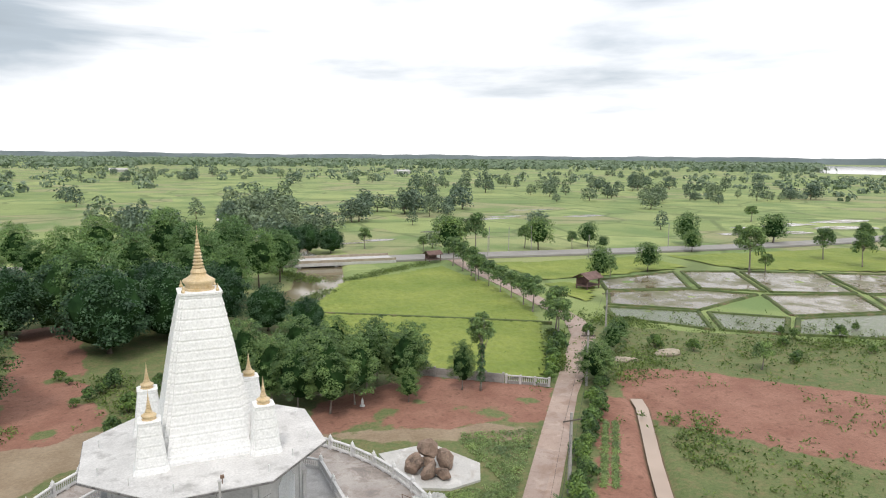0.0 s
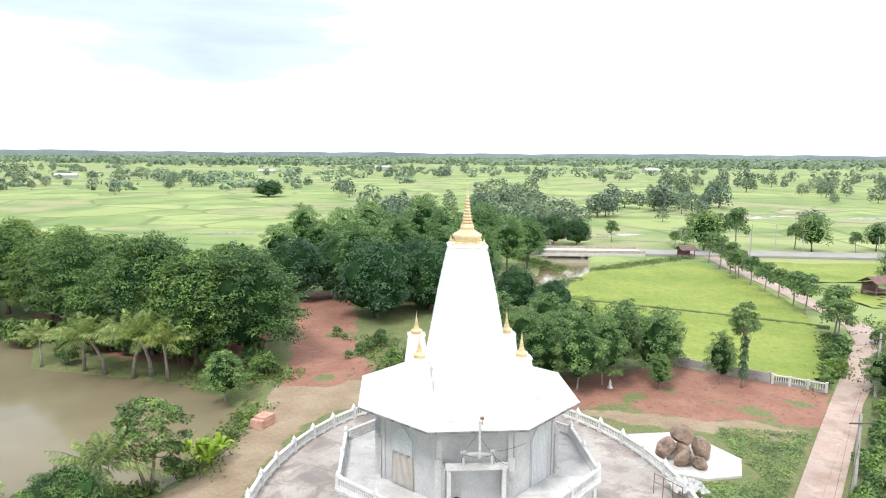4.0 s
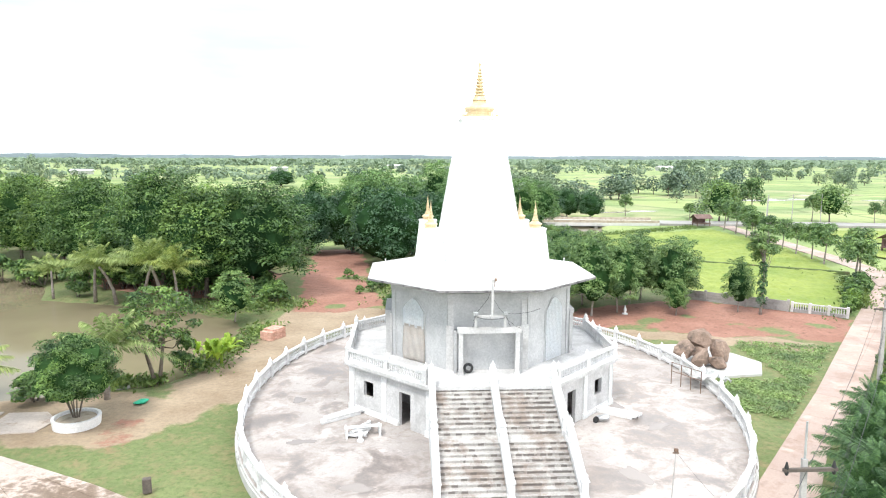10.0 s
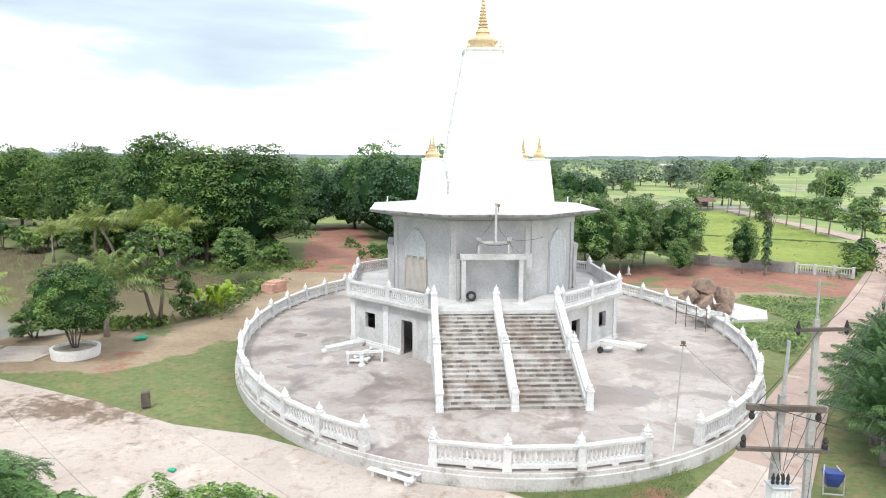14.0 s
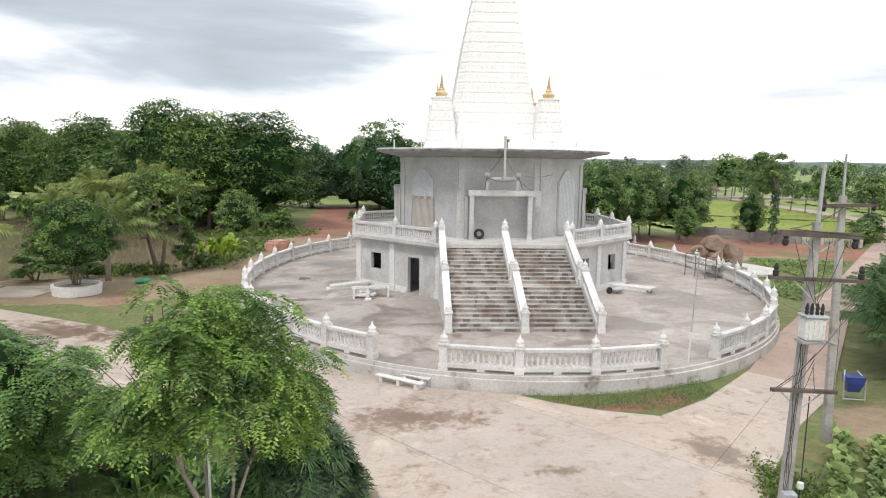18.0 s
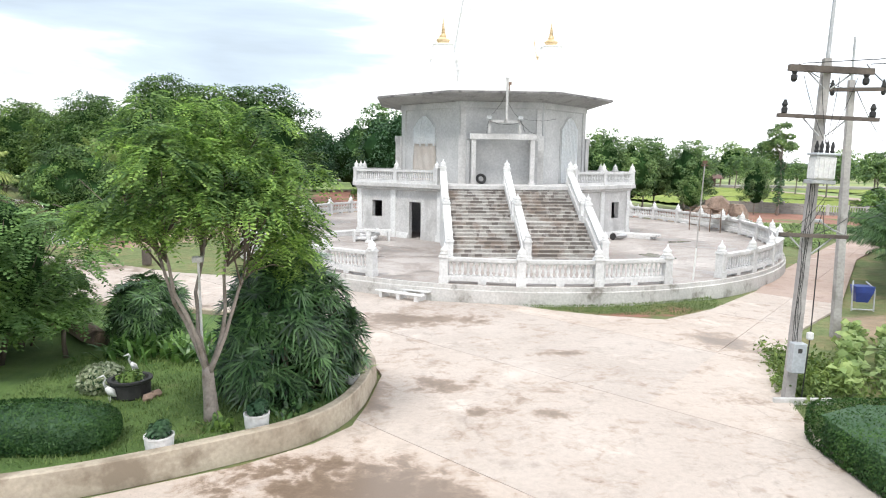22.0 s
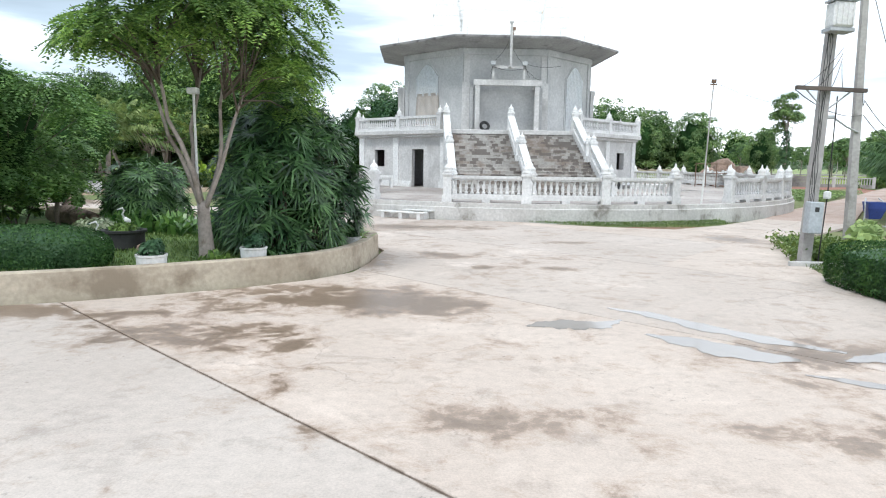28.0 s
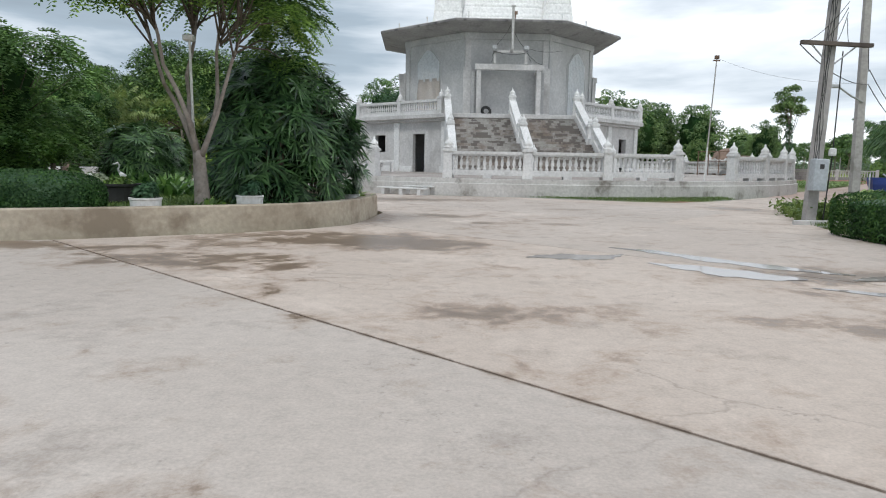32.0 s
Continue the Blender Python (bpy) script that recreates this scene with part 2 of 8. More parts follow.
M["bark_dark"] = surf("dark_bark", (0.09, 0.07, 0.055), (0.17, 0.14, 0.11), 2.5, 20, 0.92, bump=0.5)
M["brick"] = surf("orange_brick", (0.50, 0.27, 0.20), (0.60, 0.37, 0.29), 3, 25, 0.85, vary=0.15)
M["rock"] = surf("red_brown_boulder", (0.20, 0.135, 0.10), (0.37, 0.27, 0.21), 0.8, 6, 0.9, stain=(0.10, 0.075, 0.06), stain_scale=1.3, stain_at=(0.50, 0.68), bump=0.8, dist=0.08)
M["blue"] = surf("blue_plastic", (0.02, 0.045, 0.20), (0.03, 0.065, 0.28), 2, 18, 0.45)
M["white_paint"] = surf("white_paint", (0.66, 0.66, 0.645), (0.76, 0.76, 0.745), 2, 20, 0.55, stain=(0.55, 0.54, 0.51), stain_scale=2.5, stain_at=(0.6, 0.8))
M["grey_box"] = surf("grey_enamel", (0.42, 0.45, 0.48), (0.50, 0.53, 0.56), 2, 20, 0.4, metal=0.2)
M["kerb"] = surf("sand_coloured_kerb", (0.37, 0.312, 0.238), (0.475, 0.412, 0.325), 0.9, 14, 0.88, stain=(0.235, 0.19, 0.14), stain_scale=1.6, stain_at=(0.50, 0.66))
M["wall_grey"] = surf("grey_block_wall", (0.30, 0.29, 0.28), (0.40, 0.39, 0.37), 0.8, 10, 0.9, stain=(0.20, 0.19, 0.18), stain_scale=0.9, vary=0.1)
M["asphalt"] = surf("worn_asphalt", (0.28, 0.27, 0.255), (0.35, 0.335, 0.315), 0.2, 10, 0.9)
M["hutwood"] = surf("hut_timber", (0.12, 0.07, 0.065), (0.22, 0.14, 0.12), 1, 12, 0.9)
M["teal"] = surf("green_net", (0.02, 0.32, 0.18), (0.04, 0.42, 0.25), 6, 40, 0.8)
M["leaf_grove"] = leafy("broad_green_foliage", (0.048, 0.108, 0.031), (0.172, 0.284, 0.075), clear=0.20, vary=0.28, clump=0.55, depth=0.58)
M["leaf_yard"] = leafy("young_tree_foliage", (0.080, 0.160, 0.058), (0.225, 0.345, 0.120), clear=0.22, vary=0.22, clump=0.6, depth=0.45)
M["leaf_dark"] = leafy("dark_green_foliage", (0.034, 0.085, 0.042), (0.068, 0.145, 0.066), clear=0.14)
# near-black green that stands in for the shade inside crowns
M["leaf_core"] = leafy("crown_shade_green", (0.020, 0.048, 0.018), (0.028, 0.062, 0.023), rough=1.0, clear=0.0, vary=0.15, gloss=0.0)
M["leaf_light"] = leafy("fresh_green_foliage", (0.105, 0.205, 0.065), (0.185, 0.310, 0.105), vary=0.18)
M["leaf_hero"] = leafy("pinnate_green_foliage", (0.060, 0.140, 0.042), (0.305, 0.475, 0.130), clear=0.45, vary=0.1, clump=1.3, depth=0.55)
M["leaf_left"] = leafy("broad_garden_foliage", (0.085, 0.175, 0.055), (0.195, 0.335, 0.105), clear=0.25, vary=0.15, clump=1.1, depth=0.42)
M["leaf_palm"] = leafy("palm_frond_green", (0.17, 0.245, 0.06), (0.38, 0.45, 0.16), clear=0.3, vary=0.2)
M["leaf_fan"] = leafy("fan_palm_green", (0.012, 0.040, 0.015), (0.150, 0.280, 0.098), rough=0.34, clear=0.16, clump=1.6, depth=0.4)
M["leaf_banana"] = leafy("banana_leaf_green", (0.150, 0.270, 0.020), (0.290, 0.400, 0.055), vary=0.1)
# paler and greyer than near leaves: distance haze put into the colour
M["leaf_far"] = leafy("hazed_tree_foliage", (0.125, 0.185, 0.120), (0.215, 0.290, 0.195), vary=0.3)
M["leaf_areca"] = leafy("dark_palm_green", (0.028, 0.075, 0.028), (0.095, 0.185, 0.062))
M["hedge"] = leafy("clipped_hedge_leaves", (0.022, 0.068, 0.018), (0.076, 0.158, 0.043), vary=0.1, clump=2.0, gloss=0.25)
M["weed"] = leafy("low_weeds", (0.075, 0.135, 0.035), (0.19, 0.265, 0.075), vary=0.2)
M["crop"] = leafy("vegetable_leaves", (0.19, 0.285, 0.10), (0.33, 0.43, 0.175), clear=0.3, vary=0.15)
M["lily"] = leafy("broad_strap_leaves", (0.045, 0.120, 0.030), (0.195, 0.345, 0.095), rough=0.35, clear=0.25, vary=0.1, clump=2.0)
M["variegated"] = leafy("variegated_leaves", (0.16, 0.22, 0.10), (0.46, 0.50, 0.36))
M["pond"] = water("muddy_pond_water", (0.195, 0.165, 0.105), 0.06, 3.0, 0.035)
n = Net("flooded_paddy_water")
f = n.ramp(n.noise(0.16, 6, 0.65), 0.44, 0.62)
n.color(n.mix(f, (0.190, 0.150, 0.095), (0.150, 0.150, 0.070)))
n.rough(n.ramp(f, 0, 1, (0.10,) * 3, (0.60,) * 3))
n.bump(n.noise(2.0, 3), 0.05, 0.05)
M["paddy"] = n.m
M["puddle"] = water("rain_puddle", (0.30, 0.275, 0.255), 0.07, 8.0, 0.008)


def concrete(name, c1, c2, wet, wet_at, scale, damp=(), joint=None):
    """Worn concrete with wet stains; damp: places (x, y, rx, ry) that stay wetter."""
    n = Net(name)
    col = n.ramp(n.noise(0.25, 5), 0.3, 0.7, c1, c2)
    f = n.noise(9, 5, 0.65)
    col = n.mix(1.0, col, n.ramp(f, 0.25, 0.75, (0.86, 0.86, 0.86), (1.08, 1.08, 1.08)), "MULTIPLY")
    p = n.noise(1.6, 7, 0.72)
    col = n.mix(n.ramp(p, 0.54, 0.70), col, tuple(v * 0.78 for v in c1))
    pale = n.noise(0.55, 7, 0.68, distortion=0.4)
    col = n.mix(n.ramp(pale, 0.56, 0.66), col, tuple(min(0.7, v * 1.07) for v in c2))
    w = n.noise(scale, 8, 0.66, distortion=0.6)
    if damp:
        w = n.math("ADD", n.math("MULTIPLY", w, 0.45), n.math("MULTIPLY", n.noise(scale * 3.2, 9, 0.70, distortion=0.5), 0.55))
    for x, y, rx, ry in damp:
        mp = n.add("ShaderNodeMapping")
        mp.inputs["Location"].default_value = (-x / rx, -y / ry, 0)
        mp.inputs["Scale"].default_value = (1 / rx, 1 / ry, 0)
        n.link(n.pos(), mp.inputs["Vector"])
        ln = n.t.nodes.new("ShaderNodeVectorMath")
        ln.operation = "LENGTH"
        n.link(mp.outputs["Vector"], ln.inputs[0])
        near = n.ramp(ln.outputs["Value"], 0.1, 1.2, (1, 1, 1), (0, 0, 0))
        w = n.math("ADD", w, n.math("MULTIPLY", near, 0.165))
    crumb = n.noise(scale * 9, 5, 0.7)
    w = n.math("ADD", w, n.math("MULTIPLY", n.math("SUBTRACT", crumb, 0.5), 0.20))
    rim = n.math("MULTIPLY", n.ramp(w, wet_at[0] - 0.07, wet_at[0] + 0.04), 0.75)
    col = n.mix(rim, col, n.mix(0.6, wet, (c1[0] * 0.92, c1[1] * 0.83, c1[2] * 0.75)))
    if joint:
        (jx, jy), (ux, uy) = joint
        dt = n.t.nodes.new("ShaderNodeVectorMath")
        dt.operation = "DOT_PRODUCT"
        dt.inputs[1].default_value = (ux, uy, 0)
        n.link(n.pos(), dt.inputs[0])
        off = n.math("ABSOLUTE", n.math("SUBTRACT", dt.outputs["Value"], jx * ux + jy * uy))
        off = n.math("ADD", n.math("ADD", off, 0.5), n.math("MULTIPLY", n.noise(5.0, 6, 0.7), -0.10))
        col = n.mix(n.ramp(off, 0.455, 0.478, (0.85,) * 3, (0, 0, 0)), col, (0.19, 0.15, 0.12))
        pour = n.ramp(n.math("SUBTRACT", dt.outputs["Value"], jx * ux + jy * uy - 0.5), 0.498, 0.502, (1.0, 0.998, 0.99), (1.02, 0.985, 0.95))
        col = n.mix(1.0, col, pour, "MULTIPLY")
        # hairline cracks and pits
        wv = n.add("ShaderNodeTexNoise", Scale=0.8, Detail=6.0, Roughness=0.65)
        n.link(n.pos(), wv.inputs["Vector"])
        sh = n.t.nodes.new("ShaderNodeVectorMath")
        sh.operation = "MULTIPLY_ADD"
        sh.inputs[1].default_value = (0.9, 0.9, 0.0)
        n.link(wv.outputs["Color"], sh.inputs[0])
        n.link(n.pos(), sh.inputs[2])
        ck = n.add("ShaderNodeTexVoronoi", Scale=0.24)
        ck.feature = "DISTANCE_TO_EDGE"
        n.link(sh.outputs[0], ck.inputs["Vector"])
        line = n.math("MULTIPLY", n.ramp(ck.outputs["Distance"], 0.0004, 0.0016, (1, 1, 1), (0, 0, 0)), n.ramp(n.noise(0.6, 4), 0.46, 0.54))
        col = n.mix(n.math("MULTIPLY", line, 0.32), col, (0.15, 0.12, 0.10))
        pit = n.math("MULTIPLY", n.ramp(n.noise(16, 3, 0.6), 0.60, 0.68), n.ramp(n.noise(1.1, 5, 0.65), 0.50, 0.64))
        col = n.mix(n.math("MULTIPLY", pit, 0.65), col, (0.20, 0.175, 0.155))
    rnd = n.add("ShaderNodeObjectInfo").outputs["Random"]
    col = n.mix(1.0, col, n.ramp(rnd, 0, 1, (0.96, 0.97, 0.98), (1.05, 1.03, 1.01)), "MULTIPLY")
    wm = n.ramp(w, wet_at[0], wet_at[1])
    col = n.mix(n.math("MULTIPLY", wm, 0.8), col, wet)
    deep = n.math("MULTIPLY", n.ramp(n.math("ADD", w, n.math("MULTIPLY", n.math("SUBTRACT", n.noise(7.0, 6, 0.75), 0.5), 0.25)), wet_at[0] + 0.04, wet_at[0] + 0.11), 0.75)
    col = n.mix(deep, col, tuple(v * 0.82 for v in wet))
    col = n.mix(1.0, col, n.ramp(n.noise(55, 3, 0.7), 0.3, 0.7, (0.86, 0.86, 0.86), (1.09, 1.09, 1.09)), "MULTIPLY")
    n.color(col)
    n.rough(n.ramp(wm, 0.0, 1.0, (0.80,) * 3, (0.36,) * 3))
    n.bump(f, 0.18, 0.01)
    return n.m


M["plaza"] = concrete("pinkish_concrete_pavement", (0.43, 0.378, 0.341), (0.535, 0.482, 0.444), (0.205, 0.147, 0.105), (0.588, 0.63), 0.62,
                      ((-4.1, 6.9, 2.4, 1.0), (-3.2, 9.0, 2.4, 1.5), (-1.5, 8.7, 2.0, 1.2), (-0.8, 4.5, 1.3, 0.45), (1.6, 4.3, 0.9, 0.5), (2.6, 6.4, 2.4, 0.9), (1.0, 12.0, 0.55, 0.5), (-0.4, 12.05, 0.6, 0.4), (-1.1, 13.7, 1.3, 0.9),
                       (-2.6, 12.6, 0.5, 2.2), (1.9, 16.2, 1.1, 0.4), (-2.2, 19.8, 3.4, 1.6), (-18, 30, 8, 3), (-6.5, 8.0, 3.0, 0.7), (2.4, 11.6, 0.5, 0.25), (6.6, 17.5, 1.2, 2.0)), ((-2.44, 4.56), (0.7071, 0.7071)))
M["road"] = concrete("pink_dusty_concrete_road", (0.37, 0.275, 0.23), (0.46, 0.36, 0.31), (0.27, 0.18, 0.14), (0.60, 0.72), 0.35)
M["terrace"] = concrete("wet_stained_terrace_concrete", (0.34, 0.305, 0.285), (0.46, 0.425, 0.40), (0.225, 0.195, 0.178), (0.535, 0.60), 0.42)
M["slab"] = concrete("bright_concrete_slab", (0.52, 0.51, 0.49), (0.62, 0.61, 0.59), (0.42, 0.40, 0.38), (0.62, 0.75), 0.5)

# stair treads: pale plaster that has flaked away in blocks
n = Net("flaking_stair_plaster")
br = n.add("ShaderNodeTexBrick", Scale=1.0)
br.inputs["Brick Width"].default_value, br.inputs["Row Height"].default_value = 0.30, 0.1452
br.inputs["Mortar Size"].default_value = 0.0
br.inputs["Color1"].default_value, br.inputs["Color2"].default_value = (0, 0, 0, 1), (1, 1, 1, 1)
sp = n.add("ShaderNodeSeparateXYZ")
n.link(n.pos(), sp.inputs[0])
cb = n.add("ShaderNodeCombineXYZ")
n.link(sp.outputs[0], cb.inputs[0])
n.link(sp.outputs[2], cb.inputs[1])
n.link(cb.outputs[0], br.inputs["Vector"])
flake = n.math("ADD", n.math("MULTIPLY", br.outputs["Color"], 0.45), n.math("MULTIPLY", n.noise(0.9, 5), 1.0))
col = n.ramp(n.noise(1.2, 6, 0.65), 0.3, 0.7, (0.34, 0.325, 0.305), (0.53, 0.51, 0.485))
col = n.mix(1.0, col, n.ramp(n.noise(9.0, 5, 0.7), 0.3, 0.7, (0.78, 0.77, 0.76), (1.14, 1.14, 1.14)), "MULTIPLY")
col = n.mix(n.math("MULTIPLY", n.ramp(n.noise(0.7, 7, 0.72), 0.47, 0.60), 0.75), col, (0.225, 0.170, 0.132))
sn = n.add("ShaderNodeSeparateXYZ")
n.link(n.add("ShaderNodeNewGeometry").outputs["Normal"], sn.inputs[0])
upright = n.ramp(sn.outputs[2], 0.3, 0.7, (1, 1, 1), (0.22, 0.22, 0.22))
col = n.mix(n.math("MULTIPLY", n.math("MULTIPLY", n.ramp(flake, 0.76, 0.785), 0.85), upright), col, (0.165, 0.145, 0.13))
n.color(col)
n.rough(0.85)
n.bump(n.noise(12, 4), 0.3, 0.02)
M["steps"] = n.m

# ground: grass, red soil, tan soil and paddies by mask attributes
n = Net("field_ground")


def attr(name):
    nd = n.add("ShaderNodeAttribute")
    nd.attribute_name = name
    return nd.outputs["Fac"]


def edge(name, amount=0.55, scale=0.55):
    v = n.math("ADD", attr(name), n.math("MULTIPLY", n.math("SUBTRACT", n.noise(scale, 6, 0.65), 0.5), amount))
    return n.ramp(v, 0.42, 0.58)


grain = n.noise(3.0, 6, 0.7)
grass = n.ramp(n.noise(0.12, 5), 0.3, 0.7, (0.110, 0.148, 0.050), (0.170, 0.200, 0.078))
grass = n.mix(n.ramp(n.noise(0.7, 8, 0.72), 0.47, 0.70), grass, (0.235, 0.185, 0.095))
grass = n.mix(n.math("MULTIPLY", n.ramp(n.noise(2.4, 7, 0.75), 0.50, 0.62), 0.7), grass, (0.085, 0.130, 0.036))
vor = n.add("ShaderNodeTexVoronoi", Scale=0.026, Randomness=0.75)
vor.distance = "CHEBYCHEV"
n.link(n.pos(), vor.inputs["Vector"])
sep = n.add("ShaderNodeSeparateColor")
n.link(vor.outputs["Color"], sep.inputs[0])
field = n.ramp(sep.outputs[0], 0.0, 1.0, (0.215, 0.280, 0.092), (0.320, 0.375, 0.140))
field = n.mix(n.ramp(sep.outputs[1], 0.72, 0.78), field, (0.300, 0.300, 0.150))
field = n.mix(n.ramp(n.noise(0.035, 5), 0.46, 0.62), field, (0.165, 0.245, 0.080))
vor2 = n.add("ShaderNodeTexVoronoi", Scale=0.026, Randomness=0.75)
vor2.feature = "DISTANCE_TO_EDGE"
n.link(n.pos(), vor2.inputs["Vector"])
field = n.mix(n.math("MULTIPLY", n.ramp(vor2.outputs["Distance"], 0.01, 0.035, (1, 1, 1), (0, 0, 0)), 0.6), field, (0.095, 0.135, 0.045))
col = n.mix(edge("field"), grass, field)
red = n.ramp(n.noise(0.25, 6, 0.6), 0.3, 0.7, (0.235, 0.108, 0.074), (0.345, 0.180, 0.130))
red = n.mix(n.ramp(n.noise(1.3, 5), 0.56, 0.7), red, (0.185, 0.090, 0.060))
tan = n.ramp(n.noise(0.3, 5), 0.3, 0.7, (0.240, 0.175, 0.112), (0.350, 0.275, 0.190))
col = n.mix(edge("tan", 1.3, 0.4), col, tan)
col = n.mix(edge("soil", 1.45, 0.42), col, red)
col = n.mix(edge("mud", 0.3), col, (0.190, 0.128, 0.082))
col = n.mix(1.0, col, n.ramp(grain, 0.25, 0.75, (0.75, 0.75, 0.75), (1.2, 1.2, 1.2)), "MULTIPLY")
n.color(col)
n.rough(0.95)
n.bump(grain, 0.6, 0.08)
M["ground"] = n.m

n = Net("garden_lawn")
col = n.ramp(n.noise(1.2, 6, 0.65), 0.3, 0.7, (0.066, 0.130, 0.029), (0.130, 0.205, 0.050))
col = n.mix(n.ramp(n.noise(0.8, 5), 0.62, 0.78), col, (0.200, 0.150, 0.085))
g = n.noise(26, 5, 0.7)
n.color(n.mix(1.0, col, n.ramp(g, 0.25, 0.75, (0.6, 0.6, 0.6), (1.25, 1.25, 1.25)), "MULTIPLY"))
n.rough(0.95)
n.bump(g, 0.8, 0.03)
M["lawn"] = n.m

n = Net("ripening_rice")
col = n.ramp(n.noise(0.09, 5), 0.32, 0.66, (0.160, 0.225, 0.036), (0.255, 0.300, 0.062))
col = n.mix(1.0, col, n.ramp(n.noise(2.2, 6, 0.7, stretch=(1, 0.4, 1)), 0.25, 0.75, (0.72, 0.76, 0.7), (1.2, 1.18, 1.2)), "MULTIPLY")
n.color(col)
n.rough(0.9)
n.bump(n.noise(2.5, 5), 0.8, 0.15)
M["rice"] = n.m
n = Net("flooded_rice_seedlings")
f = n.ramp(n.noise(2.0, 4, 0.7, stretch=(3, 0.6, 1)), 0.42, 0.6)
n.color(n.mix(f, (0.170, 0.165, 0.125), (0.120, 0.170, 0.070)))
n.rough(n.ramp(f, 0, 1, (0.12,) * 3, (0.7,) * 3))
M["seedling"] = n.m


# ---- mesh helpers ----
def part(name, bm, material, parent=None, label="", smooth=False):
    me = bpy.data.meshes.new(name)
    bm.normal_update()
    bm.to_mesh(me)
    bm.free()
    me.materials.append(material)
    if smooth:
        me.polygons.foreach_set("use_smooth", [True] * len(me.polygons))
    ob = new(name, me)
    if parent:
        ob.parent = parent
    if label:
        ob["label"] = label
    return ob


def thing(name, label, category, m=None, group="", kind=""):
    ob = new(name)
    ob.empty_display_size = 0.3
    if m is not None:
        ob.matrix_world = m
    return tagged(ob, label, category, group, kind)


def share(ob, name, loc, parent, rz=0.0, scale=1.0, label=""):
    o = new(name, ob.data)
    o.location, o.rotation_euler, o.scale = loc, (0, 0, rz), (scale,) * 3
    o.parent = parent
    if label:
        o["label"] = label
    return o


def box(bm, x0, x1, y0, y1, z0, z1, m=None, bevel=0.0):
    vs = [bm.verts.new((x, y, z)) for x in (x0, x1) for y in (y0, y1) for z in (z0, z1)]
    fs = [bm.faces.new([vs[i] for i in q]) for q in ((0, 1, 3, 2), (4, 6, 7, 5), (0, 4, 5, 1), (2, 3, 7, 6), (0, 2, 6, 4), (1, 5, 7, 3))]
    if bevel:
        r = bmesh.ops.bevel(bm, geom=list({e for f in fs for e in f.edges}), offset=bevel, segments=1, affect="EDGES")
        vs = [v for v in {v for f in r["faces"] for v in f.verts} | {v for v in vs if v.is_valid}]
    if m is not None:
        bmesh.ops.transform(bm, matrix=m, verts=[v for v in vs if v.is_valid])
    return bm


def lathe(bm, prof, seg=10, m=None, square=False):
    rings = []
    off = math.pi / seg if square else 0
    for r, z in prof:
        ring = [bm.verts.new((r * math.cos(off + 2 * math.pi * i / seg), r * math.sin(off + 2 * math.pi * i / seg), z)) for i in range(seg)]
        if m is not None:
            for v in ring:
                v.co = m @ v.co
        rings.append(ring)
    for a, b in zip(rings, rings[1:]):
        for i in range(seg):
            bm.faces.new((a[i], a[(i + 1) % seg], b[(i + 1) % seg], b[i]))
    bm.faces.new(rings[0][::-1])
    bm.faces.new(rings[-1])
    return bm


def loft(bm, loops):
    rings = [[bm.verts.new(p) for p in lp] for lp in loops]
    k = len(rings[0])
    for a, b in zip(rings, rings[1:]):
        for i in range(k):
            bm.faces.new((a[i], a[(i + 1) % k], b[(i + 1) % k], b[i]))
    bm.faces.new(rings[0][::-1])
    bm.faces.new(rings[-1])
    return bm


def tube(bm, pts, radii, seg=7):
    pts = [Vector(p) for p in pts]
    rings = []
    for i, p in enumerate(pts):
        d = (pts[min(i + 1, len(pts) - 1)] - pts[max(i - 1, 0)]).normalized()
        a = d.orthogonal().normalized()
        b = d.cross(a)
        if rings:
            a = (last - d * last.dot(d)).normalized()
            b = d.cross(a)
        last = a
        rings.append([bm.verts.new(p + (a * math.cos(2 * math.pi * k / seg) + b * math.sin(2 * math.pi * k / seg)) * radii[i]) for k in range(seg)])
    for r, s in zip(rings, rings[1:]):
        for k in range(seg):
            bm.faces.new((r[k], r[(k + 1) % seg], s[(k + 1) % seg], s[k]))
    bm.faces.new(rings[0][::-1])
    bm.faces.new(rings[-1])
    return bm


def prism(bm, poly, z0, z1):
    return loft(bm, [[(x, y, z0) for x, y in poly], [(x, y, z1) for x, y in poly]])


def quads(name, verts, material):
    k = len(verts) // 4
    me = bpy.data.meshes.new(name)
    me.vertices.add(4 * k)
    me.vertices.foreach_set("co", np.asarray(verts, dtype=np.float32).ravel())
    me.loops.add(4 * k)
    me.loops.foreach_set("vertex_index", np.arange(4 * k, dtype=np.int32))
    me.polygons.add(k)
    me.polygons.foreach_set("loop_start", np.arange(0, 4 * k, 4, dtype=np.int32))
    me.update(calc_edges=True)
    me.materials.append(material)
    return me


def leaves(rng, pos, nrm, length, width, fold=0.12):
    """Diamond leaves at pos, facing nrm."""
    k = len(pos)
    nrm = nrm / np.linalg.norm(nrm, axis=1, keepdims=True)
    t = np.cross(nrm, rng.normal(size=(k, 3)))
    t /= np.linalg.norm(t, axis=1, keepdims=True)
    b = np.cross(nrm, t)
    s = rng.uniform(0.7, 1.35, (k, 1))
    L, W = length * s, width * s
    v = np.empty((k, 4, 3))
    v[:, 0] = pos - t * L * 0.5
    v[:, 1] = pos + b * W * 0.5 + nrm * W * fold
    v[:, 2] = pos + t * L * 0.5 - nrm * L * 0.15
    v[:, 3] = pos - b * W * 0.5 + nrm * W * fold
    return v.reshape(-1, 3)


